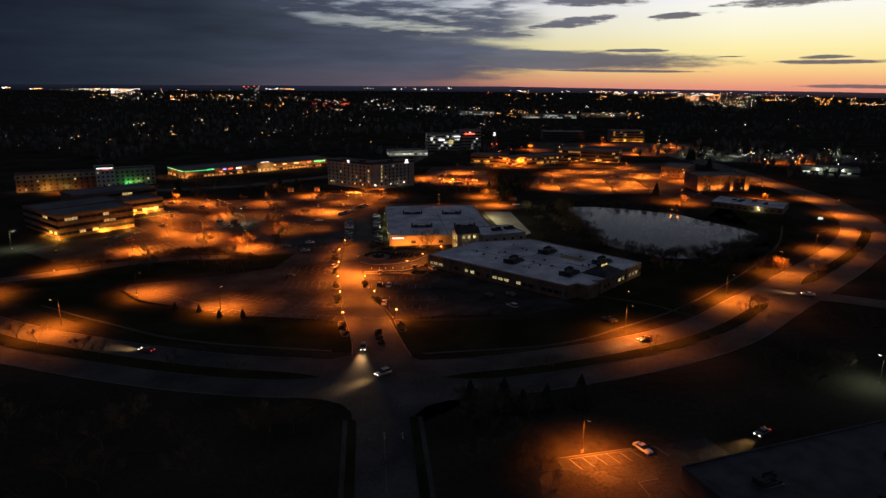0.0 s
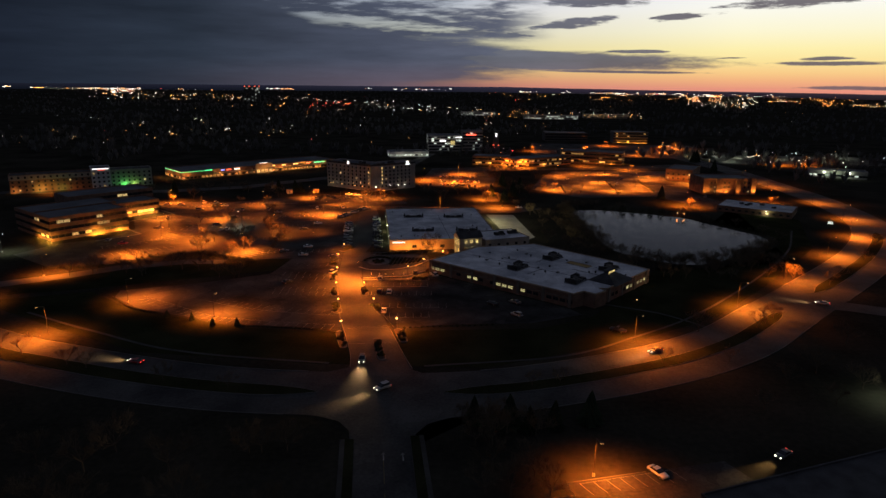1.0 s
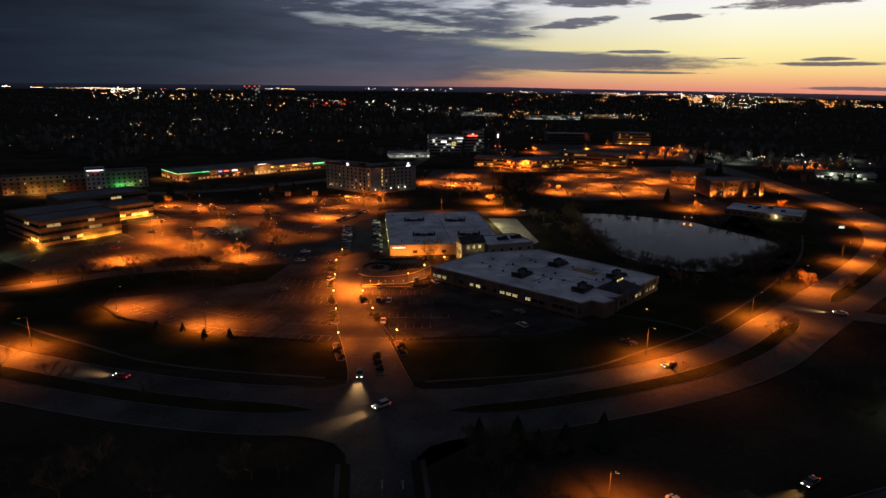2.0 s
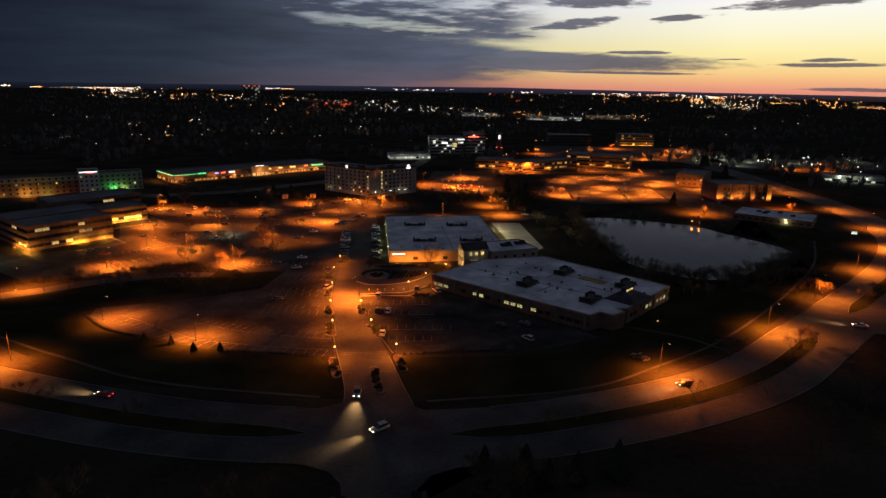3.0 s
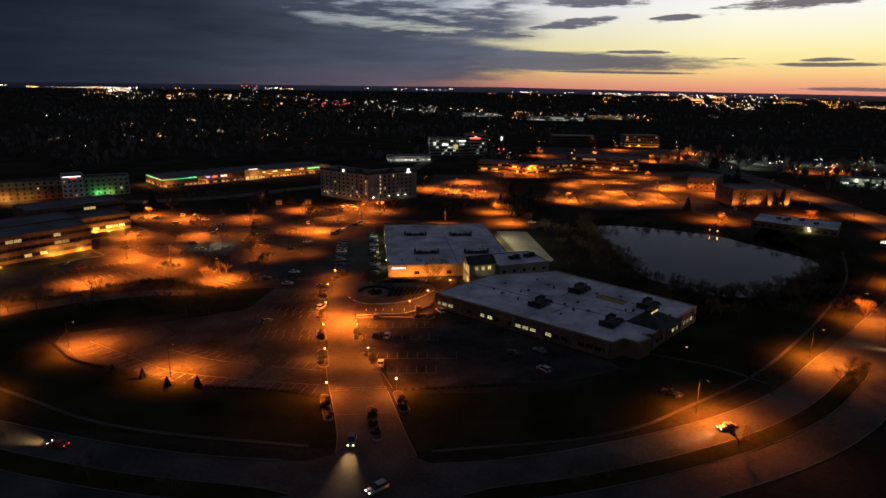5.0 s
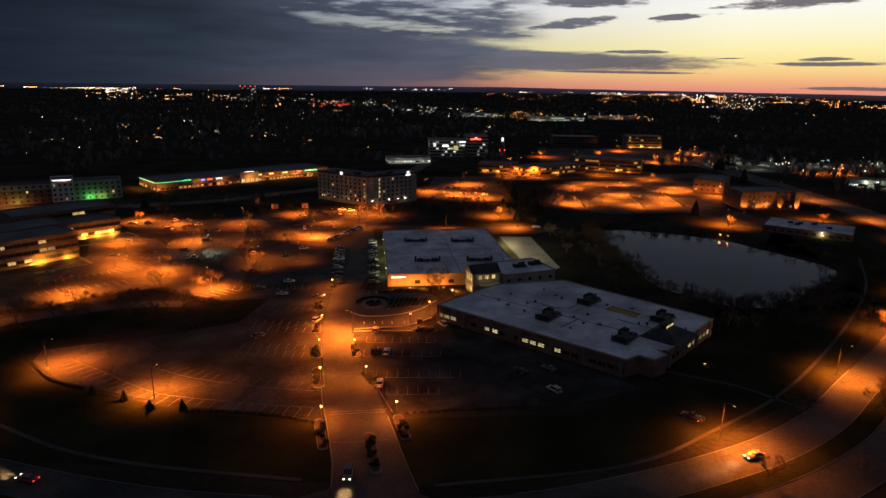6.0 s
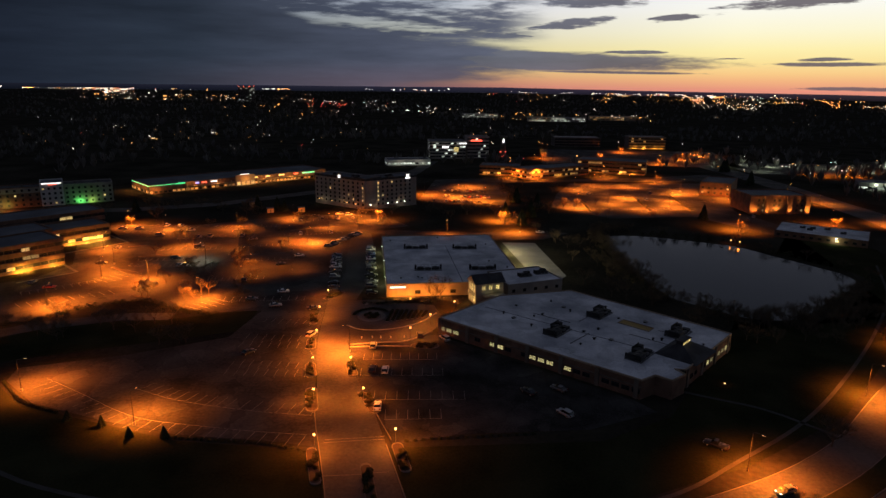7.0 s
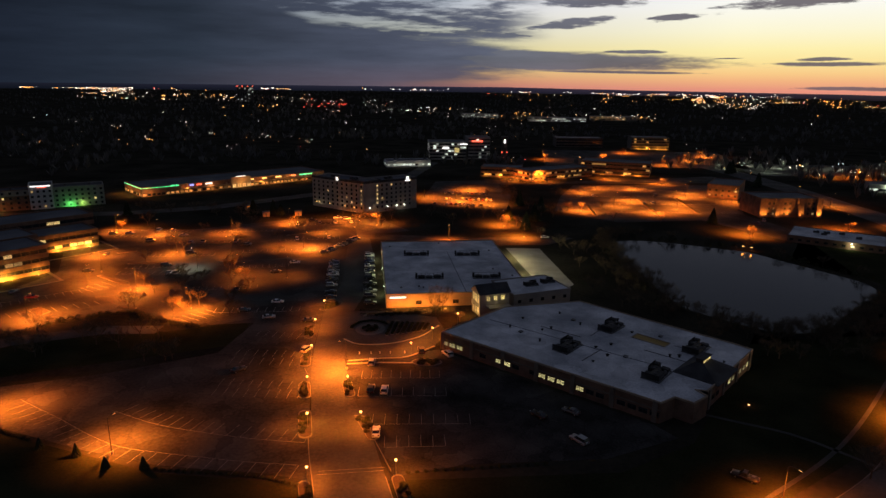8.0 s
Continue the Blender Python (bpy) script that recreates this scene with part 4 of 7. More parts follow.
def window(parent, m, w, h, pane, far=False):
    if far:
        key = (round(w, 2), round(h, 2), pane, "far")
        if key not in WINDOWS:
            bm = boxes((-w / 2, -0.06, 0, -w / 2 + 0.1, 0, h), (w / 2 - 0.1, -0.06, 0, w / 2, 0, h))
            add_box(bm, -w / 2 + 0.1, -0.04, 0, w / 2 - 0.1, 0, h, 1)
            WINDOWS[key] = mesh_of(bm, "window", ["frame_dark", pane])
        return part("window", WINDOWS[key], None, parent, "", m)
    a, b = window_meshes(w, h, pane)
    o = part("window", a, None, parent, "", m)
    part("pane", b, None, o, "lit pane" if pane.startswith("window") else "")
    return o


def facade(parent, m, length, cols, rows, w, h, z0, dz, lit, rnd, pane="window_warm", skip=(), far=False):
    """A grid of windows on the wall that runs along m's x axis and faces its -y. lit: the share of lit windows, or a set of (column, row)."""
    step = length / cols
    for r in range(rows):
        for c in range(cols):
            if (c, r) in skip:
                continue
            on = (c, r) in lit if isinstance(lit, (set, frozenset)) else rnd.random() < lit
            window(parent, m @ Matrix.Translation(((c + 0.5) * step, 0, z0 + r * dz)), w, h, pane if on else "glass_dark", far)


def side_mats(w, d):
    """Frames of the four walls of a block w wide and d deep, whose front lies on y = 0."""
    return {"front": (Matrix.Identity(4), w), "right": (pose(w, 0, 0, 0, 0, 90), d), "back": (pose(w, d, 0, 0, 0, 180), w), "left": (pose(0, d, 0, 0, 0, -90), d)}


def block(parent, m, w, d, h, wall, roof, parapet=0.5, bands=(), band_mat="tan_wall"):
    """A flat-roofed block: walls, roof sheet and parapet as parts."""
    part("wall", boxes((0, 0, 0, w, d, h)), wall, parent, "", m)
    t = 0.3
    part("parapet", boxes((-0.08, -0.08, h, w + 0.08, t, h + parapet), (-0.08, d - t, h, w + 0.08, d + 0.08, h + parapet), (-0.08, t, h, t, d - t, h + parapet), (w - t, t, h, w + 0.08, d - t, h + parapet)), wall, parent, "", m)
    part("roof", boxes((t, t, h, w - t, d - t, h + 0.12)), roof, parent, "flat membrane roof", m)
    for z0, z1 in bands:
        part("band", boxes((-0.1, -0.1, z0, w + 0.1, 0, z1), (-0.1, d, z0, w + 0.1, d + 0.1, z1), (-0.1, 0, z0, 0, d, z1), (w, 0, z0, w + 0.1, d, z1)), band_mat, parent, "", m)


def build_roof_unit(name, w, d, h, label):
    """A rooftop machine: cabinets of several heights on a steel skid, with fans, ducts, louvres and an open guard frame."""
    t = thing(name, label, "rooftop unit", "rooftop units")
    part("curb", boxes((-w / 2 - 0.1, -d / 2 - 0.1, 0, w / 2 + 0.1, -d / 2 + 0.15, 0.3), (-w / 2 - 0.1, d / 2 - 0.15, 0, w / 2 + 0.1, d / 2 + 0.1, 0.3),
                       (-w / 2 - 0.1, -d / 2 + 0.15, 0, -w / 2 + 0.15, d / 2 - 0.15, 0.3), (w / 2 - 0.15, -d / 2 + 0.15, 0, w / 2 + 0.1, d / 2 - 0.15, 0.3)), "steel", t)
    for x0, x1, y0, y1, z in ((-0.48, -0.08, -0.46, 0.12, 1.0), (-0.44, -0.20, 0.16, 0.46, 0.72), (-0.04, 0.22, -0.10, 0.46, 0.86), (0.28, 0.47, -0.40, 0.05, 0.62), (0.26, 0.46, 0.14, 0.44, 1.05), (0.0, 0.2, -0.45, -0.18, 0.5)):
        bm = boxes((w * x0, d * y0, 0.3, w * x1, d * y1, h * z))
        bmesh.ops.bevel(bm, geom=bm.edges[:], offset=0.05, segments=1, affect="EDGES")
        part("cabinet", bm, "machine_grey", t)
    for fx, fy, z in ((-0.38, -0.17, 1.0), (-0.18, -0.17, 1.0), (0.02, 0.18, 0.86), (0.15, 0.18, 0.86), (0.36, 0.29, 1.05)):
        bm = bmesh.new()
        tube(bm, (w * fx, d * fy, h * z), (w * fx, d * fy, h * z + 0.2), d * 0.11, d * 0.09, 12)
        part("fan", bm, "frame_dark", t)
    part("duct", boxes((-w * 0.08, -d * 0.1, 0.45, -w * 0.04, d * 0.12, h * 0.6)), "steel", t)
    part("duct", boxes((w * 0.22, 0, 0.45, w * 0.28, d * 0.22, h * 0.7)), "steel", t)
    part("duct", boxes((w * 0.22, -d * 0.34, 0.4, w * 0.28, -d * 0.2, h * 0.45)), "steel", t)
    part("screen", boxes((-w * 0.02, d / 2 - 0.06, 0.3, w * 0.5, d / 2 + 0.06, h * 1.12)), "machine_grey", t, "dark screen wall")
    part("screen", boxes((-w / 2 - 0.06, -d * 0.1, 0.3, -w / 2 + 0.06, d / 2, h * 1.05)), "machine_grey", t, "dark screen wall")
    for k in range(4):
        part("louvre", boxes((-w * 0.46 + k * w * 0.09, -d * 0.46 - 0.04, 0.5, -w * 0.46 + k * w * 0.09 + w * 0.075, -d * 0.46, h - 0.25)), "frame_dark", t)
    return t


def build_screened_unit(w, d):
    """A row of machines between two taller ends, on a steel frame."""
    t = thing("roof_machine", "long dark rooftop machine on a steel frame", "rooftop unit", "rooftop units")
    part("skid", boxes((-w / 2, -d / 2, 0, w / 2, -d / 2 + 0.2, 0.35), (-w / 2, d / 2 - 0.2, 0, w / 2, d / 2, 0.35)), "steel", t)
    for x0, x1, y1, z in ((-0.40, -0.16, 0.30, 1.15), (-0.12, 0.10, 0.38, 0.85), (0.14, 0.40, 0.26, 1.3)):
        bm = boxes((w * x0, -d * 0.4, 0.35, w * x1, d * y1, z))
        bmesh.ops.bevel(bm, geom=bm.edges[:], offset=0.05, segments=1, affect="EDGES")
        part("cabinet", bm, "machine_grey", t)
        bm = bmesh.new()
        tube(bm, (w * (x0 + x1) / 2, 0, z), (w * (x0 + x1) / 2, 0, z + 0.2), 0.55, 0.48, 12)
        part("fan", bm, "frame_dark", t)
    for s in (-1, 1):
        part("end_cabinet", boxes((s * w * 0.46 - 0.35, -0.8, 0.35, s * w * 0.46 + 0.35, 0.8, 2.1)), "machine_grey", t)
    part("guard", boxes(*[(w * k, d / 2 - 0.1, 0.35, w * k + 0.09, d / 2, 1.75) for k in (-0.42, -0.28, -0.14, 0.0, 0.14, 0.28, 0.41)], (-w * 0.42, d / 2 - 0.09, 1.68, w * 0.42, d / 2 - 0.01, 1.75)), "steel", t)
    for x in (-0.16, 0.10):
        part("duct", boxes((w * x, -0.3, 0.4, w * x + 0.45, 0.3, 0.8)), "steel", t)
    return t


rnd = random.Random(5)

# the near flat-roofed building
B_POLY = [(-9.8, 278.0), (44.5, 234.5), (49.0, 237.6), (52.6, 234.6), (57.5, 238.6), (56.0, 241.6), (58.5, 241.2), (82.4, 268.0), (79.0, 272.0), (39.4, 309.0), (11.8, 301.7)]
B_H = 5.3
clinic = thing("clinic_building", "one-storey brick building with a wide white flat roof", "building", m=Matrix.Translation((-9.8, 278.0, 0)))


def B(x, y):
    return (x + 9.8, y - 278.0)


def inset(poly, d):
    """A polygon drawn in by d."""
    p = [Vector(q) for q in poly]
    s = 1 if area(poly) > 0 else -1
    out = []
    for i in range(len(p)):
        a, b = (p[i] - p[i - 1]).normalized(), (p[(i + 1) % len(p)] - p[i]).normalized()
        na, nb = Vector((-a.y, a.x)) * s, Vector((-b.y, b.x)) * s
        bis = (na + nb).normalized()
        out.append(tuple(p[i] + bis * d / max(0.4, bis.dot(na))))
    return out


loc = [B(*p) for p in B_POLY]
bm = bmesh.new()
prism(bm, loc, 0, B_H)
part("wall", bm, "brick_wall", clinic)
bm = bmesh.new()
inner = inset(loc, 0.35)
for i in range(len(loc)):
    j = (i + 1) % len(loc)
    prism(bm, [loc[i], loc[j], inner[j], inner[i]], B_H, B_H + 0.45)
part("parapet", bm, "tan_wall", clinic, "pale coping")
bm = bmesh.new()
prism(bm, inset(loc, 0.36), B_H, B_H + 0.15)
part("roof", bm, "roof_membrane", clinic, "white membrane roof with stains")


def wall_run(a, b):
    """The frame of a wall from a to b, facing to the right of that way, and its length."""
    a, b = Vector(a), Vector(b)
    return pose(a.x, a.y, 0, 0, 0, math.degrees(math.atan2((b - a).y, (b - a).x))), (b - a).length


m, L = wall_run(loc[0], loc[1])
for k in range(7):
    x = 0.6 + k * (L - 2.0) / 6
    part("pier", boxes((x - 0.6, -0.35, 0, x + 0.6, 0, B_H + 0.3)), "pale_brick", clinic, "pale brick pier", m)
part("band", boxes((0, -0.10, 3.4, L, 0, 3.7)), "pale_brick", clinic, "", m)
lit_cols = {(0, 0), (1, 0), (2, 0), (7, 0), (8, 0), (12, 0), (13, 0), (14, 0), (16, 0)}
facade(clinic, m, L, 24, 1, 2.3, 1.35, 1.5, 3, lit_cols, rnd, "window_office", {(3, 0), (4, 0), (6, 0), (10, 0), (15, 0), (19, 0)})
m, L = wall_run(loc[6], loc[7])
facade(clinic, m, L, 12, 1, 2.0, 1.5, 1.6, 3, {(5, 0), (6, 0), (8, 0), (9, 0), (10, 0)}, rnd, "window_office", {(0, 0), (3, 0)})
for k in range(4):
    part("pier", boxes((0.8 + k * 10.5, -0.35, 0, 2.0 + k * 10.5, 0, B_H + 0.3)), "pale_brick", clinic, "pale brick pier", m)
m, L = wall_run(loc[10], loc[0])
facade(clinic, m, L, 10, 1, 1.8, 1.5, 1.6, 3, {(6, 0), (7, 0), (8, 0)}, rnd, "window_office")
# hipped dark roof with its lit lantern
bm = bmesh.new()
cx, cy = B(63.0, 253.5)
ax, ay = Vector((0.68, 0.73)), Vector((-0.73, 0.68))
q = [Vector((cx, cy)) + ax * u + ay * v for u, v in ((-7.5, -6.0), (7.5, -6.0), (7.5, 6.5), (-7.5, 6.5))]
tp = [Vector((cx, cy)) + ax * u + ay * v for u, v in ((-2.0, 0.6), (2.6, 0.6), (2.6, 2.2), (-2.0, 2.2))]
lo = [bm.verts.new((*p, B_H + 0.15)) for p in q]
hi = [bm.verts.new((*p, B_H + 2.9)) for p in tp]
for i in range(4):
    bm.faces.new((lo[i], lo[(i + 1) % 4], hi[(i + 1) % 4], hi[i]))
bm.faces.new(hi), bm.faces.new(lo[::-1])
part("hip_roof", bm, "shingle", clinic, "dark shingled hip roof")
lm = pose(cx, cy, B_H + 2.6, 0, 0, 47)
part("lantern", boxes((-2.2, 0.4, 0, 2.8, 2.4, 1.2)), "frame_dark", clinic, "dark lantern over the hip roof", lm)
for k in range(4):
    part("pane", boxes((-2.0 + k * 1.2, 0.34, 0.25, -1.0 + k * 1.2, 0.4, 1.1)), "window_yellow", bpy.data.objects["lantern"], "lit pane")
part("lantern_roof", boxes((-2.5, 0.1, 1.2, 3.1, 2.7, 1.4)), "shingle", clinic, "", lm)
# sunken court in the roof
cm = pose(*B(54.0, 274.0), B_H + 0.15, 0, 0, -43)
part("court", boxes((-5.2, -1.8, 0, 5.2, 1.8, 0.03)), "ochre_patch", clinic, "ochre strip on the roof", cm)
part("court_edge", boxes((-5.4, -2.0, 0, 5.4, -1.8, 0.25), (-5.4, 1.8, 0, 5.4, 2.0, 0.25), (-5.4, -1.8, 0, -5.2, 1.8, 0.25), (5.2, -1.8, 0, 5.4, 1.8, 0.25)), "tan_wall", clinic, "", cm)
part("expansion_joint", boxes((0, -0.12, 0, 62, 0.12, 0.06)), "dark_roof", clinic, "", pose(*B(6.0, 289.5), B_H + 0.15, 0, 0, -37))
for x, y, rz, n in ((22.0, 284.0, -37, 14.0), (36.5, 277.0, 50, 12.0), (50.0, 266.5, -40, 20.0), (30.0, 258.5, 48, 11.0), (60.0, 270.0, -40, 9.0)):
    part("conduit", boxes((0, -0.07, 0.05, n, 0.07, 0.17), *[(k, -0.15, 0, k + 0.2, 0.15, 0.05) for k in range(0, int(n), 2)]), "steel", clinic, "", pose(*B(x, y), B_H + 0.15, 0, 0, rz))
for x, y, rz in ((15.0, 279.0, 48), (43.0, 261.5, 48), (58.0, 277.0, 47), (33.5, 290.0, 47)):
    part("hatch", boxes((-0.6, -0.5, 0, 0.6, 0.5, 0.35), (-0.7, -0.6, 0.35, 0.7, 0.6, 0.43)), "steel", clinic, "", pose(*B(x, y), B_H + 0.15, 0, 0, rz))
unit = build_roof_unit("roof_unit", 9.2, 4.9, 1.9, "dark grey rooftop cooling unit on the white roof")
for k, (x, y, rz) in enumerate(((27.6, 267.6, 50), (44.5, 283.6, 48), (48.4, 250.3, 50), (65.5, 267.6, 47))):
    o = unit if k == 0 else copy_thing(unit, pose(x, y, B_H + 0.15, 0, 0, rz))
    o.matrix_basis = pose(x, y, B_H + 0.15, 0, 0, rz)
vent = thing("roof_vent", "small dark vent on the white roof", "vent", "roof vents")
bm = bmesh.new()
tube(bm, (0, 0, 0), (0, 0, 0.7), 0.2, 0.2, 8)
part("pipe", bm, "machine_grey", vent)
bm = bmesh.new()
tube(bm, (0, 0, 0.7), (0, 0, 0.95), 0.38, 0.12, 8)
part("cap", bm, "machine_grey", vent)
VENTS = [(22, 281), (25, 282.5), (35, 286), (36, 268), (56, 262.5), (58.5, 262), (33, 258), (38, 262), (12, 283), (50, 280), (30, 296), (48, 290), (70, 259), (41, 270), (20, 272), (17, 291)]
for k, (x, y) in enumerate(VENTS):
    o = vent if k == 0 else copy_thing(vent, pose(x, y, B_H + 0.15))
    o.location = (x, y, B_H + 0.15)
    o.scale = (1.3 + 0.5 * (k % 2), 1.3, 0.55 + 0.25 * (k % 3))

# the second flat-roofed building
A_M = pose(-30.8, 314.0, 0, 0, 0, 7.5)
office_a = thing("office_building", "flat-roofed office with white roof and floodlit front", "building", m=A_M)
block(office_a, Matrix.Identity(4), 55.5, 80.0, 4.8, "tan_wall", "roof_membrane", 0.45)
part("entrance_sign", boxes((1.4, -0.2, 3.6, 7.4, 0, 4.15)), "sign_white", office_a, "glowing white sign band")
facade(office_a, Matrix.Identity(4), 55.5, 16, 1, 2.2, 1.5, 1.0, 3, {(9, 0), (12, 0)}, rnd, "window_warm", {(0, 0), (1, 0), (2, 0), (4, 0), (5, 0), (6, 0), (8, 0)})
facade(office_a, *side_mats(55.5, 80.0)["left"], 22, 1, 2.0, 1.5, 1.4, 3, {(4, 0), (9, 0), (15, 0)}, rnd, "window_white")
for x in (3.5, 9.0, 15.0, 22.0):
    part("flood_lamp", boxes((x - 0.15, -3.2, 0.05, x + 0.15, -2.9, 0.4)), "steel", office_a, "small ground floodlight")
    point_light(office_a, (x, -3.05, 0.9), 900 * SOD, (1.0, 0.30, 0.03), 0.2)
for y in (15, 40, 65):
    w = part("wall_lamp", boxes((-0.4, y - 0.2, 3.6, 0, y + 0.2, 4.0)), "steel", office_a, "wall lamp")
    part("lens", boxes((-0.5, y - 0.15, 3.5, -0.1, y + 0.15, 3.6)), "white_lamp", w).visible_shadow = False
    point_light(office_a, (-0.8, y, 3.3), 420 * SOD, (0.95, 1.0, 0.55), 0.15)
for y in (35, 62):
    w = part("wall_lamp", boxes((55.5, y - 0.2, 4.1, 55.9, y + 0.2, 4.5)), "steel", office_a, "wall lamp")
    part("lens", boxes((55.6, y - 0.15, 4.0, 56.0, y + 0.15, 4.1)), "white_lamp", w).visible_shadow = False
    point_light(office_a, (57.2, y, 3.9), 6500 * SOD, (1.0, 0.86, 0.42), 0.2)
machine = build_screened_unit(11.5, 3.0)
for k, (u, v, s) in enumerate(((15.5, 55, 0.9), (38.5, 53, 0.95), (18.0, 19.5, 1.05), (41.0, 18.5, 1.1))):
    mm = A_M @ pose(u, v, 4.92, 0, 0, -3)
    o = machine if k == 0 else copy_thing(machine, mm)
    o.matrix_basis = mm
for u, v in ((6, 8), (13, 9), (14.5, 7.5), (46, 30), (4, 70), (28, 75), (50, 60), (52, 20)):
    copy_thing(vent, A_M @ pose(u, v, 4.92))
part("roof_joint", boxes((30, 0.4, 4.92, 30.25, 60, 4.97)), "dark_roof", office_a, "dark roof seam")

# gabled entrance tower between the two
tower_e = thing("entrance_tower", "gabled entrance tower with bright yellow windows", "building", m=pose(3.5, 306.1, 0, 0, 0, 21))
part("wall", boxes((0, 0, 0, 11.4, 7.2, 8.2)), "cream_wall", tower_e)
bm = bmesh.new()
pr = [(-0.5, -0.6, 8.2), (-0.5, 7.8, 8.2), (-0.5, 3.6, 11.0)]
va = [bm.verts.new(p) for p in pr]
vb = [bm.verts.new((12.0, p[1], p[2])) for p in pr]
for i in range(3):
    bm.faces.new((va[i], va[(i + 1) % 3], vb[(i + 1) % 3], vb[i]))
bm.faces.new(va), bm.faces.new(vb[::-1])
bmesh.ops.recalc_face_normals(bm, faces=bm.faces)
part("roof", bm, "shingle", tower_e, "dark gable roof")
bm = bmesh.new()
prism(bm, [(0, 0), (7.2, 0), (3.6, 2.3)], 0, 0.12)
part("gable", bm, "cream_wall", tower_e, "pale gable end", Matrix(((0, 0, -1, -0.5), (1, 0, 0, 0), (0, 1, 0, 8.3), (0, 0, 0, 1))))
for x in (3.2, 6.0, 8.9):
    window(tower_e, Matrix.Translation((x, 0, 5.5)), 1.6, 1.8, "window_yellow")
for y in (5.6, 3.6, 1.6):
    window(tower_e, pose(0, y, 4.6, 0, 0, -90), 1.5, 3.3, "window_yellow")
    window(tower_e, pose(0, y, 0.6, 0, 0, -90), 1.5, 2.6, "window_yellow")
part("canopy", boxes((2.5, -3.0, 3.6, 11.0, 0, 3.9)), "cream_wall", tower_e, "entrance canopy")
point_light(tower_e, (6.5, -3.6, 4.6), 60 * SOD, (1.0, 0.8, 0.35), 0.15)
point_light(tower_e, (-3.0, 1.0, 2.4), 260 * SOD, (1.0, 0.5, 0.1), 0.15)

annex = thing("annex", "low annex with a white roof between the buildings", "building", m=pose(16.2, 313.0, 0, 0, 0, 22))
block(annex, Matrix.Identity(4), 24.0, 19.0, 5.6, "cream_wall", "roof_membrane", 0.5)
facade(annex, Matrix.Identity(4), 24.0, 5, 1, 1.4, 1.3, 2.6, 3, set(), rnd)
unit2 = build_roof_unit("roof_unit", 5.5, 2.6, 1.5, "grey rooftop cooling unit on the annex")
unit2.matrix_basis = pose(24, 326, 5.72, 0, 0, 22)
copy_thing(unit2, pose(31.0, 330.0, 5.72, 0, 0, 22))

# hotel of two wings
hotel = thing("hotel", "seven-storey pale hotel of two wings with a few lit windows", "hotel", m=Matrix.Translation((-61.9, 485.5, 0)))
HH = 19.5
m1, m2 = pose(-38.1, 26.5, 0, 0, 0, -34.8), pose(0, 0, 0.02, 0, 0, 36.3)
block(hotel, m1, 46.4, 16.0, HH, "cream_wall", "dark_roof", 0.9, ((HH - 0.5, HH + 1.0),), "shingle")
block(hotel, m2, 39.7, 16.0, HH, "cream_wall", "dark_roof", 0.9, ((HH - 0.5, HH + 1.0),), "shingle")
facade(hotel, m1, 46.4, 11, 6, 1.3, 1.5, 2.6, 2.75, {(3, 3), (10, 4), (10, 3), (10, 2), (10, 1), (7, 2), (8, 1), (1, 0)}, rnd, "window_warm")
facade(hotel, m2 @ Matrix.Translation((8, 0, 0)), 28.0, 8, 6, 1.3, 1.5, 2.6, 2.75, {(0, 4), (0, 3), (0, 2), (0, 1), (0, 5), (1, 2), (3, 5)}, rnd, "window_warm")
facade(hotel, m2 @ side_mats(39.7, 16)["right"][0], 16, 4, 6, 1.3, 1.5, 2.6, 2.75, 0.1, rnd, "window_warm", (), True)
part("sign_panel", boxes((21.5, -0.2, HH - 1.0, 25.5, 0, HH + 2.4)), "cream_wall", hotel, "", m1)
part("sign_panel", boxes((30.5, -0.2, HH - 1.0, 35.0, 0, HH + 2.4)), "cream_wall", hotel, "", m2)
part("sign_mark", boxes((22.6, -0.35, HH - 0.2, 24.4, -0.2, HH + 1.7)), "sign_white", hotel, "glowing white roof sign", m1)
part("sign_mark", boxes((31.6, -0.35, HH + 0.2, 33.4, -0.2, HH + 1.9)), "sign_white", hotel, "glowing white roof sign", m2)
part("sign_mark", boxes((30.6, -0.35, HH - 1.0, 34.4, -0.2, HH - 0.2)), "sign_white", hotel, "glowing white roof sign", m2)
for mm, xs in ((m1, (4, 16, 30, 38)), (m2, (4.0, 17.0, 24.0, 30.0))):
    for x in xs:
        w = part("wall_lamp", boxes((x - 0.25, -0.5, 3.0, x + 0.25, 0, 3.4)), "white_lamp" if mm is m2 else "sodium_glass", hotel, "glowing wall lamp", mm)
        w.visible_shadow = False
    point_light(hotel, mm @ Vector((8, -3.0, 3.2)), 40 * SOD, (1.0, 0.75, 0.40), 0.2)
    point_light(hotel, mm @ Vector((27, -3.0, 3.2)), 50 * SOD, (1.0, 0.75, 0.40), 0.2)
for k in range(3):
    copy_thing(unit2, pose(*((-84, 508), (-70, 499), (-48, 504))[k], HH + 0.14, 0, 0, (-35, -35, 36)[k]))


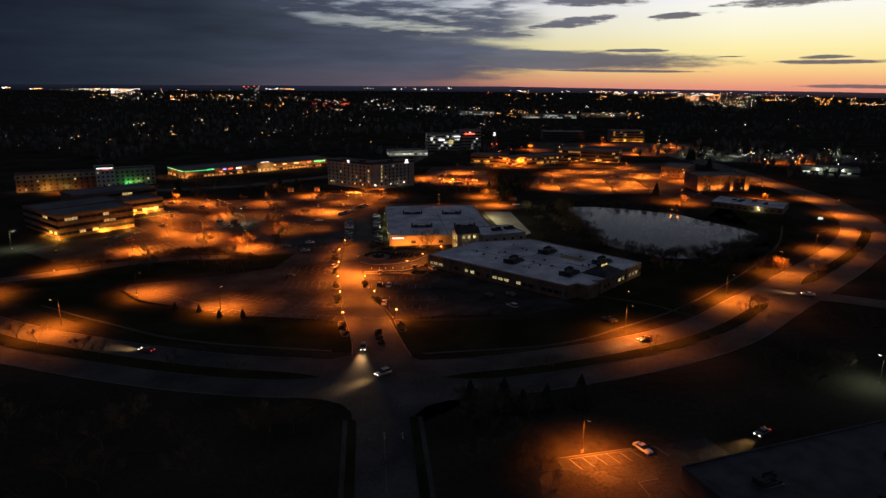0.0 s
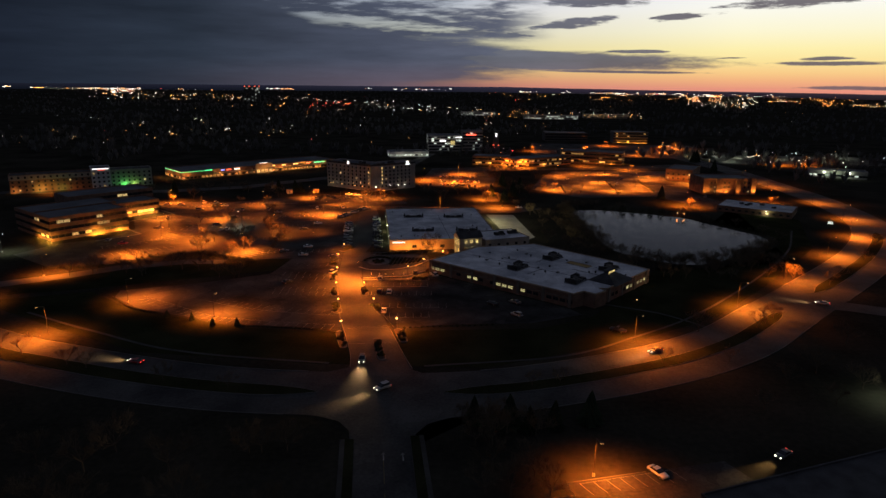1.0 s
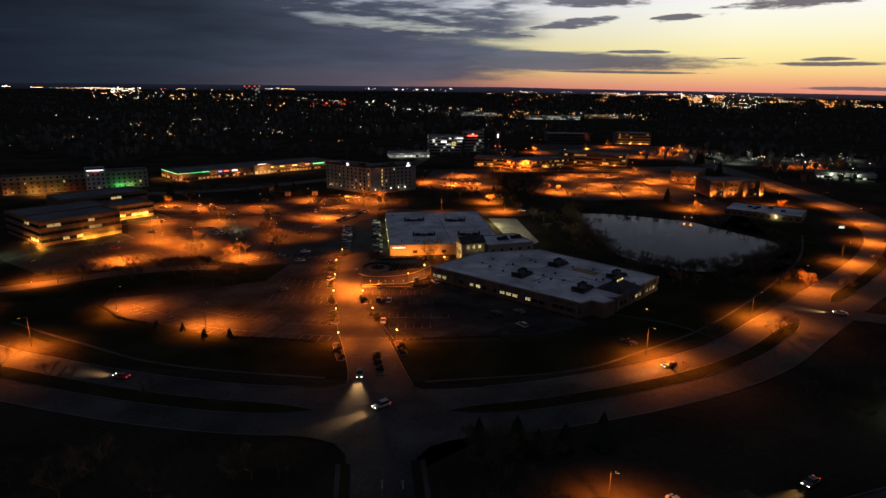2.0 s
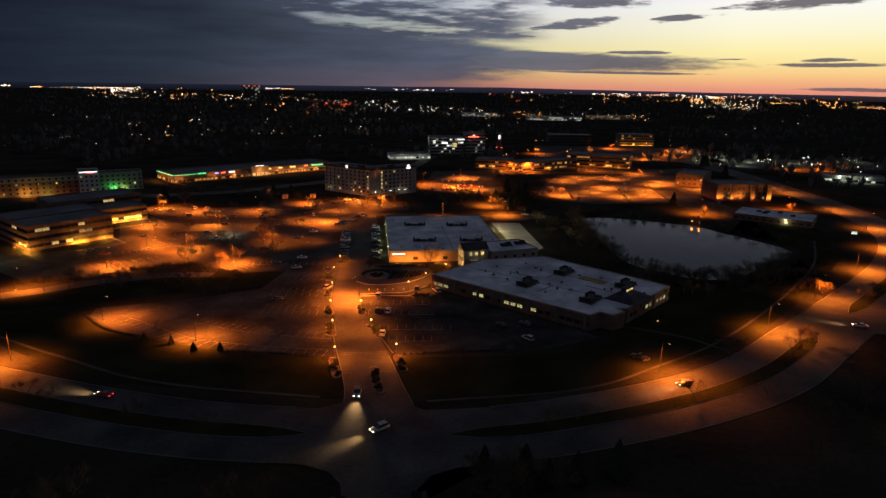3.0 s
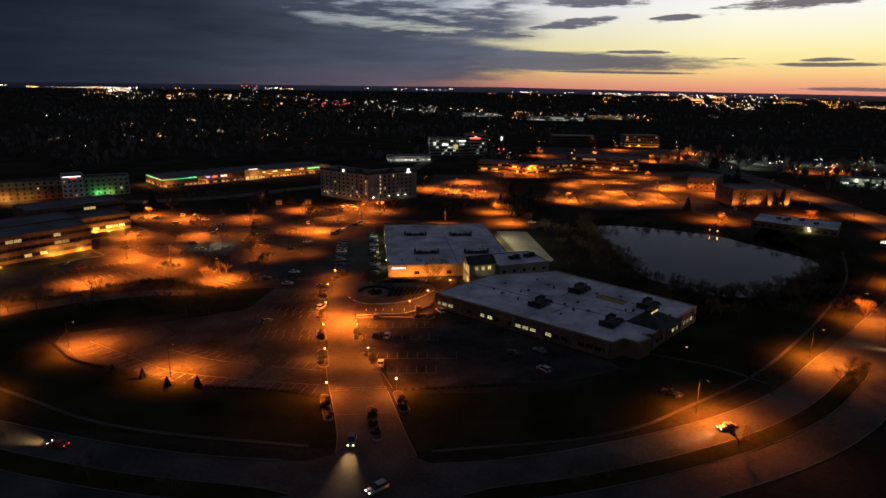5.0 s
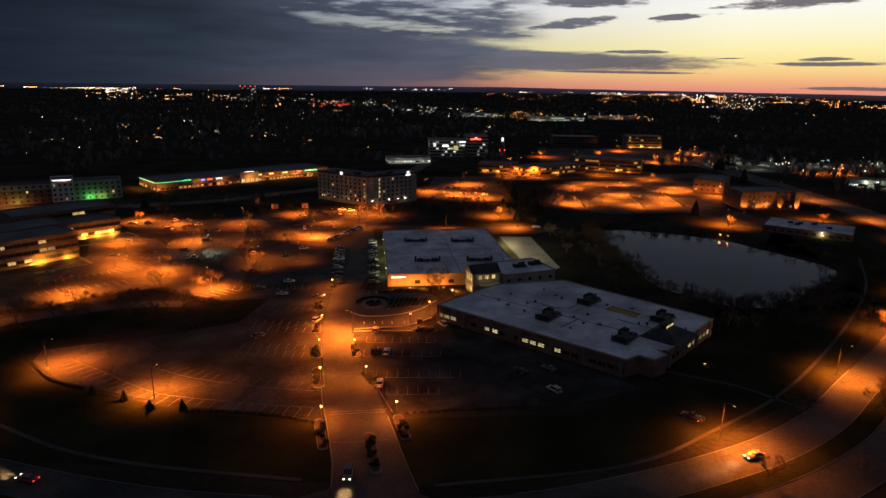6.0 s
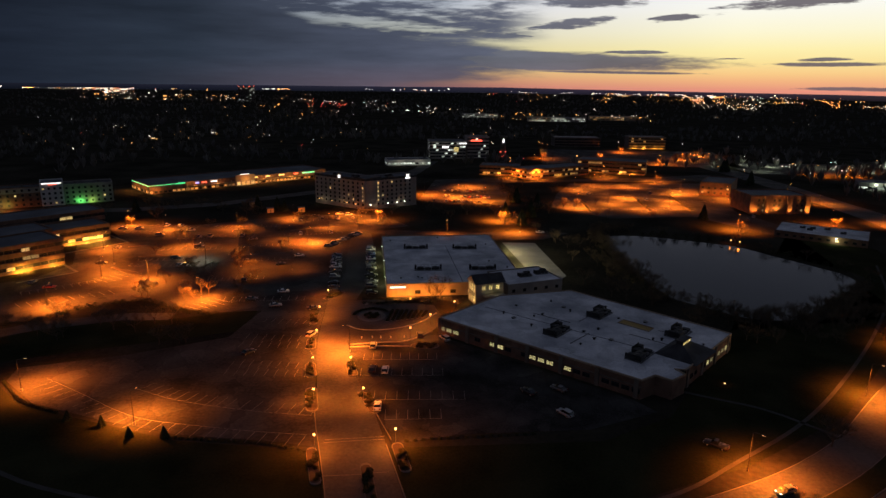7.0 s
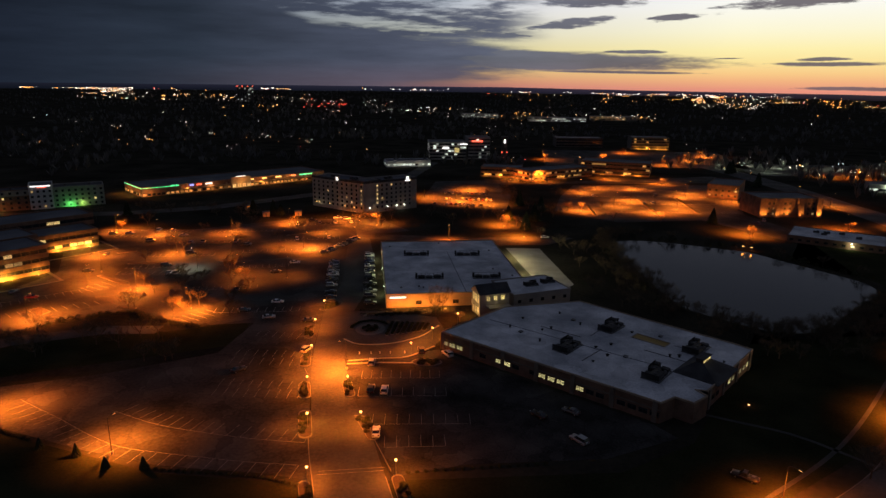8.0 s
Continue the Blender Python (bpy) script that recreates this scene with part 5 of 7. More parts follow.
def ribbon_office(name, label, x, y, rz, w, d, storeys, wall, roof, sides, lit, seed, dz=3.7, recess=True, washers=(), pane="window_warm", wash=1900):
    """An office block with bands of wall and ribbons of glass."""
    r = random.Random(seed)
    t = thing(name, label, "office", m=pose(x, y, 0, 0, 0, rz))
    h = storeys * dz + 0.6
    block(t, Matrix.Identity(4), w, d, h, wall, roof, 0.7)
    for s in sides:
        m, L = side_mats(w, d)[s]
        n = max(3, round(L / 3.2))
        facade(t, m, L, n, storeys, L / n - 0.12, 1.6, 1.5, dz, lit, r, pane, (), y > 560)
        for k in range(storeys):
            part("band", boxes((-0.1, -0.4, 3.2 + k * dz, L + 0.1, 0, 3.2 + k * dz + 1.75)), wall, t, "", m)
    for s, u, f in washers:
        m, L = side_mats(w, d)[s]
        part("flood_lamp", boxes((u - 0.2, -1.7, 0.05, u + 0.2, -1.4, 0.4)), "steel", t, "small ground floodlight", m)
        point_light(t, m @ Vector((u, -1.5, 0.8)), wash * f * SOD * 0.5, (1.0, 0.40, 0.04), 0.25)
    return t


# brick offices at the wide car park
ribbon_office("office_block", "three-storey brick office with floodlit ribbon windows", -203.0, 321.0, 53, 39.0, 22, 3, "brick_wall", "dark_roof", ("front", "left", "right"),
              {(1, 2), (2, 2), (7, 2), (7, 1), (8, 1), (5, 0), (3, 0)}, 11, 3.7,
              washers=(("front", 21, 2.6), ("front", 24, 1.8), ("front", 34, 2.2), ("left", 25, 1.6), ("left", 20, 2.0), ("left", 8, 1.2)))
ribbon_office("office_block", "terraced brick office wing with a floodlit front", -212.0, 366.5, 49, 43, 20, 2, "brick_wall", "dark_roof", ("front", "right"),
              {(4, 1), (5, 1), (9, 0), (10, 0), (11, 0), (7, 0)}, 12, washers=(("front", 24, 2.0), ("front", 31, 2.0), ("front", 38, 2.2)))
ribbon_office("office_block", "upper storey block of the brick office", -229.0, 380.0, 49, 50, 24, 3, "brick_wall", "dark_roof", ("front", "right"), {(9, 2), (10, 2)}, 13)
ribbon_office("office_block", "flat rear wing of the brick office", -220.8, 334.3, 53, 44, 22, 3, "brick_wall", "dark_roof", ("left",), 0.1, 14)

# pale lodging with green wall lights
lodge = thing("lodging", "long four-storey brick and pale lodging with coloured wall lights", "hotel", m=pose(-318, 457.0, 0, 0, 0, 31.5))
block(lodge, Matrix.Identity(4), 52, 16, 12.2, "brick_wall", "shingle", 0.8, ((9.2, 12.6),), "cream_wall")
block(lodge, pose(52, -1.5, 0), 13, 18, 14.6, "white_wall", "dark_roof", 0.8)
block(lodge, pose(65, 0, 0), 29, 16, 12.6, "cream_wall", "shingle", 0.8)
facade(lodge, Matrix.Identity(4), 52, 13, 3, 1.4, 1.5, 1.0, 3.0, {(9, 2), (3, 2), (1, 0)}, rnd)
facade(lodge, pose(0, -0.1, 0), 52, 13, 1, 1.4, 1.5, 10.2, 3.0, set(), rnd)
facade(lodge, pose(65, 0, 0), 29, 8, 4, 1.4, 1.5, 1.0, 3.0, {(6, 1)}, rnd)
facade(lodge, pose(52, -1.5, 0), 13, 4, 4, 1.4, 1.5, 1.0, 3.2, {(0, 3), (2, 0)}, rnd)
for x in (10, 26, 42, 72, 86):
    part("chimney", boxes((x - 0.5, 7, 12.3, x + 0.5, 8, 14.0)), "dark_brick", lodge, "small roof stack")
part("sign_panel", boxes((53, -1.75, 14.4, 64, -1.5, 15.0)), "sign_white", lodge, "glowing white sign band")
part("sign_panel", boxes((57, -1.95, 13.8, 61.5, -1.75, 14.4)), "sign_red", lodge, "glowing red sign")
for x, c, f in ((74, (0.15, 1.0, 0.2), 1.6), (81, (0.55, 1.0, 0.2), 0.7), (19, (1.0, 0.6, 0.1), 3.6), (32, (0.6, 1.0, 0.25), 0.9), (3, (1.0, 0.45, 0.1), 0.8)):
    part("flood_lamp", boxes((x - 0.2, -2.0, 0.05, x + 0.2, -1.7, 0.4)), "steel", lodge, "small ground floodlight")
    point_light(lodge, (x, -1.9, 1.8), 300 * f * SOD, c, 0.25)

# row of shops
shops = thing("shopping_row", "long low row of lit shops with glowing signs", "shops", m=pose(-225.7, 531.9, 0, 0, 0, 43.3))
block(shops, Matrix.Identity(4), 150, 38, 6.2, "brick_wall", "dark_roof", 0.8)
part("neon_trim", boxes((-0.3, -0.3, 6.0, 22, -0.1, 6.3)), "sign_green", shops, "green neon trim")
part("neon_trim", boxes((-0.35, -0.1, 5.9, -0.1, 37, 6.35)), "sign_green", shops, "green neon trim")
for x, h in ((20.0, 0.9), (21.3, 1.3), (22.6, 1.0), (24.0, 1.3), (25.2, 0.9)):
    part("shop_sign", boxes((x, -0.5, 5.8, x + 0.95, -0.35, 5.8 + h)), "sign_green", shops, "green glowing sign shape")
facade(shops, *side_mats(150, 38)["left"], 12, 1, 2.4, 1.9, 0.5, 3, 0.7, rnd, "shop_glass")
for k, (x, w, mt) in enumerate(((34, 3, "sign_blue"), (39, 4, "sign_red"), (46, 5, "sign_white"), (70, 8, "sign_white"), (82, 3, "sign_amber"), (92, 4, "sign_amber"), (104, 5, "sign_amber"), (118, 4, "sign_red"), (126, 12, "sign_green"))):
    part("shop_sign", boxes((x, -0.4, 5.0 if k != 3 else 6.6, x + w, -0.1, 6.0 if k != 3 else 9.0)), mt, shops, "glowing shop sign")
part("gable", boxes((66, -1.5, 0, 82, 0, 8.5)), "tan_wall", shops, "taller shop front")
facade(shops, Matrix.Identity(4), 66, 20, 1, 2.3, 1.7, 0.5, 3, 0.6, rnd, "shop_glass")
facade(shops, pose(82, 0, 0), 68, 21, 1, 2.3, 1.7, 0.5, 3, 0.85, rnd, "shop_glass")
facade(shops, pose(66, -1.5, 0), 16, 4, 1, 3.0, 2.8, 0.5, 3, 0.9, rnd, "window_warm")
for x, y, f in ((4, -3.0, 1.6), (-5, 8.0, 2.2), (-5, 26.0, 2.2), (32, -3.0, 0.9), (50, -3.0, 1.0), (74, -4.0, 1.8), (90, -3.0, 1.4), (102, -3.0, 1.4), (115, -3.0, 1.5), (128, -3.0, 1.4), (142, -3.0, 1.5)):
    point_light(shops, (x, y, 3.8), 520 * f * SOD, (1.0, 0.38, 0.07), 0.3)
for k in range(11):
    # pale piers between the shop fronts
    part("pier", boxes((28 + k * 11.5 - 0.5, -0.25, 0, 28 + k * 11.5 + 0.5, 0, 5.0)), "tan_wall", shops)
part("awning", boxes((83, -2.2, 3.4, 149, -0.05, 3.7)), "tan_wall", shops, "long pale awning")
part("awning", boxes((28, -2.2, 3.4, 65, -0.05, 3.7)), "tan_wall", shops, "long pale awning")

# brick building by the far road and its low neighbour
brick = thing("brick_office", "brick office with floodlit piers and square windows", "office", m=pose(191.0, 492.5, 0, 0, 0, 3))
block(brick, Matrix.Identity(4), 39, 26, 11.6, "brick_wall", "dark_roof", 0.8)
for x in (0.8, 11.0, 26.0, 38.0):
    part("pier", boxes((x - 1.8, -1.6, 0, x + 1.8, 0, 12.2)), "brick_wall", brick)
for x0 in (4.0, 14.5, 30.0):
    facade(brick, Matrix.Translation((x0, 0, 0)), 6.5, 2, 3, 1.5, 1.5, 1.6, 3.3, 0.12, rnd)
for x, f in ((0.8, 1.0), (3.4, 1.0), (11.0, 0.7), (14.0, 0.6), (18.0, 1.6), (26.0, 0.6), (38.0, 1.4)):
    part("flood_lamp", boxes((x - 0.2, -3.2, 0.05, x + 0.2, -2.9, 0.4)), "steel", brick, "small ground floodlight")
    up_light(brick, (x, -2.6 if x in (0.8, 11.0, 26.0, 38.0) else -1.0, 0.5), 6000 * f * SOD, (1.0, 0.36, 0.05), 96.0)
wing = thing("brick_office", "brick office wing with a floodlit end wall", "office", m=pose(186, 566, 0, 0, 0, -30))
block(wing, Matrix.Identity(4), 22, 40, 9.5, "brick_wall", "dark_roof", 0.8)
facade(wing, Matrix.Identity(4), 22, 5, 2, 1.6, 1.5, 1.6, 3.6, 0.15, rnd)
for x in (4, 11, 18):
    up_light(wing, (x, -1.1, 0.5), 2600 * SOD, (1.0, 0.34, 0.045), 90.0)
low = thing("low_building", "low building with a pale flat roof by the pond", "building", m=pose(175.0, 427.0, 0, 0, 0, -34))
block(low, Matrix.Identity(4), 44, 28, 3.6, "brick_wall", "roof_membrane", 0.4)
facade(low, Matrix.Identity(4), 44, 11, 1, 1.8, 1.2, 1.2, 3, {(7, 0)}, rnd, "window_yellow")
w = part("wall_lamp", boxes((29.2, -0.4, 3.0, 29.8, 0, 3.25)), "white_lamp", low, "bright wall lamp")
w.visible_shadow = False
point_light(low, (29.5, -1.4, 2.7), 260 * SOD, (0.95, 1.0, 0.5), 0.2)
for k, (u, v) in enumerate(((12, 16), (17, 17), (16, 12), (32, 12), (24, 19))):
    copy_thing(unit2, low.matrix_basis @ pose(u, v, 3.72)).scale = (0.5, 0.6, 0.7)

# far offices with ribbons of light
ribbon_office("office_block", "far three-storey office with a bright ribbon of windows", 62, 632, 33, 72, 24, 2, "brick_wall", "dark_roof", ("front", "left"), 0.45, 21, 3.9, pane="window_amber", washers=(("front", 10, 3), ("front", 35, 3), ("left", 8, 3)), wash=380)
ribbon_office("office_block", "far brick office with glowing ground floor", 20, 660, -10, 36, 24, 2, "brick_wall", "dark_roof", ("front",), 0.25, 22, 3.9, pane="window_amber", washers=(("front", 6, 2), ("front", 18, 3), ("front", 28, 2)), wash=380)
ribbon_office("office_block", "far long brick office with glowing ground floor", 116, 690, -20, 62, 30, 3, "brick_wall", "dark_roof", ("front", "right"), 0.22, 23, 3.7, pane="window_amber", washers=(("front", 6, 3), ("front", 20, 2), ("front", 40, 4), ("front", 52, 4), ("right", 10, 3)), wash=380)
ribbon_office("office_block", "grey flat-topped office beyond the car parks", 135, 950, 0, 62, 30, 3, "dark_brick", "cream_wall", ("front",), 0.03, 24)
ribbon_office("office_block", "pale office with a flat roof beyond the car parks", 230, 930, -4, 48, 26, 4, "pale_brick", "cream_wall", ("front",), 0.08, 25, pane="window_amber", washers=(("front", 8, 3), ("front", 20, 3), ("front", 34, 3), ("front", 44, 2)), wash=900)
ribbon_office("medical_block", "white-lit medical building with a red sign", -30, 785, 6, 40, 30, 5, "cream_wall", "dark_roof", ("front", "left"), 0.15, 26, 3.6, pane="window_white")
ribbon_office("medical_block", "taller white-lit block with a glowing red sign", 12, 795, 6, 24, 26, 6, "cream_wall", "dark_roof", ("front", "right"), 0.1, 27, 3.8, pane="window_white")
for x, y, z, w, h, mt in ((16, 794, 19, 12, 1.6, "sign_red"), (-16, 784, 12, 7, 2.0, "sign_white"), (3, 786, 16.5, 8, 1.2, "sign_white"), (-3, 786, 8, 5, 5, "window_yellow"), (-26, 783, 12, 3, 4, "window_white")):
    o = part("lit_sign", boxes((0, 0, 0, w, 0.4, h)), mt, None, "", pose(x, y - 0.6, z, 0, 0, 6))
    tagged(o, "glowing sign on the medical building's wall", "sign", "medical signs")
shop2 = ribbon_office("showroom", "low bright white-lit showroom beside the main road", -70, 715, 14, 44, 20, 1, "white_wall", "dark_roof", ("front", "left"), 0.8, 28, 5.0, pane="window_white")
point_light(shop2, (12, -6, 5), 170 * SOD, (1.0, 0.9, 0.6), 0.4)
point_light(shop2, (32, -6, 5), 170 * SOD, (1.0, 0.9, 0.6), 0.4)
# slender tower with lights
mast = thing("lit_tower", "slender concrete tower with white and red lights", "tower", m=pose(55, 830, 0))
bm = bmesh.new()
tube(bm, (0, 0, 0), (0, 0, 20), 3.6, 3.0, 12)
part("shaft", bm, "dark_brick", mast)
bm = bmesh.new()
tube(bm, (0, 0, 20), (0, 0, 22.5), 4.0, 4.6, 14)
part("crown", bm, "dark_brick", mast)
part("sign_mark", boxes((-1.0, -4.0, 15, 1.0, -2.9, 19.5)), "sign_white", mast, "glowing white sign")
for x in (-3, 3):
    part("beacon", boxes((x - 0.5, -4.2, 4, x + 0.5, -2.0, 5.0)), "sign_red", mast, "red light")
for x, y, w, lit in ((170, 1560, 130, 0.5), (330, 1640, 110, 0.45), (20, 1700, 90, 0.4)):
    ribbon_office("warehouse", "long far building with a lit row of windows", x, y, -4, w, 30, 2, "cream_wall", "dark_roof", ("front",), lit, 33 + w, 4.2, pane="window_white" if w != 110 else "window_amber")
# office tower far off in the town
town = thing("office_tower", "tall town office with lit windows and red roof lights", "tower", m=pose(-860, 2660, land(-860, 2660), 0, 0, 16))
block(town, Matrix.Identity(4), 62, 40, 56, "dark_brick", "dark_roof", 3)
facade(town, Matrix.Identity(4), 62, 9, 11, 5.0, 2.6, 2.0, 4.8, 0.22, rnd, "window_white", (), True)
for x in (2, 20, 42, 60):
    part("beacon", boxes((x - 2, -0.5, 58, x + 2, 1.5, 61)), "sign_red", town, "red roof light")

hut = thing("utility_hut", "small utility hut lit by orange lamps", "hut", "utility huts", m=pose(-121, 474, 0, 0, 0, 20))
part("wall", boxes((-2, -1.6, 0, 2, 1.6, 2.8)), "tan_wall", hut)
part("roof", boxes((-2.3, -1.9, 2.8, 2.3, 1.9, 3.05)), "dark_roof", hut)
part("door", boxes((-0.5, -1.66, 0, 0.5, -1.6, 2.1)), "steel", hut, "grey steel door")
HUTS = [hut, copy_thing(hut, pose(-138, 494, 0, 0, 0, 35)), copy_thing(hut, pose(-102, 478, 0, 0, 0, 15))]
for o in HUTS:
    point_light(o, (0, -4.0, 2.4), 110 * SOD, SODIUM, 0.2)
# near dark roof beside the small car park, and a house
near_b = thing("flat_building", "dark flat-roofed building beside the small car park", "building", m=pose(47.5, 119.5, 0, 0, 0, 20))
block(near_b, pose(0, -40, 0), 62, 40, 4.6, "shingle", "shingle", 0.5)
for x, y in ((12, -10), (30, -22), (45, -12)):
    copy_thing(unit2, near_b.matrix_basis @ pose(x, y, 4.72))
ribbon_office("low_shed", "low white-lit building with floodlit yard", 330, 601, -24, 46, 20, 1, "cream_wall", "dark_roof", ("front",), 0.15, 31, 5.5, pane="window_white")
shed = bpy.data.objects["low_shed"]
for x in (12, 20.5, 32):
    w = part("wall_lamp", boxes((x - 0.6, -0.8, 4.6, x + 0.6, 0, 5.4)), "white_lamp", shed, "bright white wall lamp")
    w.visible_shadow = False
    point_light(shed, (x, -2.0, 5.0), 380 * SOD, (0.80, 1.0, 0.72), 0.3)


# ---- cars ----
def build_car(style, paint, lights_on=False):
    """A car along x, its nose to +x. style: saloon, wagon or pickup."""
    L, W = (4.7, 1.82) if style == "saloon" else (4.75, 1.90) if style == "wagon" else (5.5, 1.95)
    H = {"saloon": 1.45, "wagon": 1.72, "pickup": 1.80}[style]
    word = {"paint_white": "white", "paint_silver": "silver", "paint_grey": "dark grey", "paint_black": "black", "paint_red": "red", "paint_blue": "dark blue"}[paint]
    kind = {"saloon": "saloon car", "wagon": "tall estate car", "pickup": "pickup truck"}[style]
    t = thing("car", word + " " + kind + (" with its headlights on" if lights_on else " parked on the asphalt"), "car", "cars")
    h = L / 2
    low = [(-h, 0.45), (-h + 0.1, 0.95 if style != "pickup" else 1.05), (-h * 0.55, 1.02 if style == "saloon" else 1.08), (h * 0.38, 1.0), (h * 0.85, 0.86), (h, 0.66), (h - 0.03, 0.32), (-h + 0.15, 0.28)]
    bm = bmesh.new()

    def slab(profile, w0, w1, split):
        rows = []
        for s in (-1, 1):
            rows.append([bm.verts.new((x, s * (w0 if z < split else w1) / 2, z)) for x, z in profile])
        bm.faces.new(rows[0])
        bm.faces.new(rows[1][::-1])
        n = len(profile)
        for i in range(n):
            bm.faces.new((rows[0][i], rows[1][i], rows[1][(i + 1) % n], rows[0][(i + 1) % n]))

    slab(low, W, W * 0.97, 0.8)
    bmesh.ops.recalc_face_normals(bm, faces=bm.faces)
    bmesh.ops.bevel(bm, geom=bm.edges[:], offset=0.06, segments=2, affect="EDGES")
    for f in bm.faces:
        f.smooth = True
    body = part("body", bm, paint, t)
    cab = {"saloon": [(-h * 0.72, 0.98), (-h * 0.42, H - 0.05), (h * 0.08, H - 0.05), (h * 0.46, 0.98)],
           "wagon": [(-h * 0.95, 1.0), (-h * 0.82, H - 0.05), (h * 0.10, H - 0.05), (h * 0.45, 0.98)],
           "pickup": [(-h * 0.20, 1.0), (-h * 0.14, H - 0.05), (h * 0.18, H - 0.05), (h * 0.48, 0.98)]}[style]
    bm = bmesh.new()
    slab(cab, W * 0.93, W * 0.76, 1.2)
    bmesh.ops.recalc_face_normals(bm, faces=bm.faces)
    part("cabin_glass", bm, "glass_dark", t, "dark car windows")
    bm = bmesh.new()
    slab([(cab[1][0] - 0.02, H - 0.08), (cab[1][0] + 0.1, H), (cab[2][0] - 0.1, H), (cab[2][0] + 0.03, H - 0.08)], W * 0.78, W * 0.74, H - 0.04)
    bmesh.ops.recalc_face_normals(bm, faces=bm.faces)
    part("roof", bm, paint, t)
    if style == "pickup":
        part("bed", boxes((-h + 0.2, -W / 2 + 0.15, 1.0, -h * 0.25, W / 2 - 0.15, 1.07)), "frame_dark", t, "dark open bed")
    for sx in (-0.60, 0.62):
        for s in (-1, 1):
            bm = bmesh.new()
            tube(bm, (sx * h, s * (W / 2 - 0.2), 0.33), (sx * h, s * (W / 2 + 0.01), 0.33), 0.33, 0.33, 14)
            wh = part("wheel", bm, "tyre_rubber", t)
            bm = bmesh.new()
            tube(bm, (sx * h, s * (W / 2 + 0.01), 0.33), (sx * h, s * (W / 2 + 0.03), 0.33), 0.2, 0.18, 10)
            part("rim", bm, "rim_alloy", wh, "alloy rim")
    for s in (-1, 1):
        part("headlight", boxes((h - 0.16, s * W * 0.34 - 0.17, 0.64, h + 0.02, s * W * 0.34 + 0.17, 0.78)), "head_light" if lights_on else "lamp_off", t, "bright headlight" if lights_on else "").visible_shadow = False
        part("tail_lamp", boxes((-h - 0.015, s * W * 0.36 - 0.18, 0.72, -h + 0.12, s * W * 0.36 + 0.18, 0.94)), "tail_light" if lights_on else "tail_off", t, "red tail lamp")
    if lights_on:
        for s in (-1, 1):
            d = bpy.data.lights.new("beam", "SPOT")
            d.energy, d.color, d.spot_size, d.spot_blend, d.shadow_soft_size = 12000, (1.0, 0.60, 0.24), radians(38), 1.0, 0.1
            o = new("beam", d)
            o.parent = t
            o.matrix_basis = look((h + 0.1, s * W * 0.34, 0.72), (h + 13, s * W * 0.30, 0.0))
    return t


PROTO = {}


def put_car(style, paint, x, y, rz, z=0.045, on=False):
    key = (style, paint, on)
    mm = pose(x, y, z, 0, 0, rz)
    if key not in PROTO:
        PROTO[key] = build_car(style, paint, on)
        PROTO[key].matrix_basis = mm
        return PROTO[key]
    return copy_thing(PROTO[key], mm)


crnd = random.Random(9)
PAINTS = ["paint_white", "paint_silver", "paint_silver", "paint_grey", "paint_grey", "paint_black", "paint_red", "paint_blue", "paint_white"]


def any_car(x, y, rz):
    return put_car(crnd.choice(["saloon", "saloon", "wagon", "wagon", "pickup"]), crnd.choice(PAINTS), x, y, rz)


put_car("wagon", "paint_grey", -26.5, 186.3, -87, 0.065, True)
put_car("wagon", "paint_silver", -18.6, 169.0, 222, 0.06, True)
put_car("saloon", "paint_grey", 63.0, 195.8, 205, 0.06, True)
put_car("saloon", "paint_silver", 140.5, 242.6, 155, 0.07, True)
put_car("saloon", "paint_red", -92, 182.4, 166, 0.06, True)
put_car("saloon", "paint_grey", 74.0, 140.2, 215, 0.03, True)
for s, p, x, y, rz in (("saloon", "paint_white", -24.5, 227.8, 94), ("wagon", "paint_black", -28.4, 249.2, 90), ("wagon", "paint_white", -24.7, 248.8, 90), ("wagon", "paint_silver", -30.2, 266.0, 92), ("wagon", "paint_white", -7.8, 272.8, 120),
                       ("saloon", "paint_black", -67.6, 259.5, 50), ("wagon", "paint_silver", -51.5, 274.5, 70), ("saloon", "paint_black", -56, 299, 15), ("saloon", "paint_white", -72, 317.5, 10), ("saloon", "paint_silver", -70.8, 301.5, 15),
                       ("saloon", "paint_grey", -81.7, 308, 12), ("saloon", "paint_black", 15.2, 237.0, 130), ("saloon", "paint_grey", 23.7, 239.0, 140), ("wagon", "paint_silver", 23.1, 225.8, 128), ("wagon", "paint_black", -16, 275.0, 100),
                       ("saloon", "paint_black", -163.5, 353, 5), ("saloon", "paint_red", -165.5, 318.3, 15), ("wagon", "paint_black", -134.3, 363.5, 20), ("saloon", "paint_silver", -188.8, 422, 5), ("saloon", "paint_silver", -180.3, 422.8, 5),
                       ("wagon", "paint_grey", -161.8, 407.6, 10), ("wagon", "paint_black", -131.6, 384.6, 20), ("saloon", "paint_black", -83, 356, 25), ("saloon", "paint_white", -78.3, 371, 20), ("saloon", "paint_white", 44.1, 427.2, 0),
                       ("saloon", "paint_white", 43.8, 132.7, -62), ("pickup", "paint_black", 55.6, 212.5, 140)):
    put_car(s, p, x, y, rz)
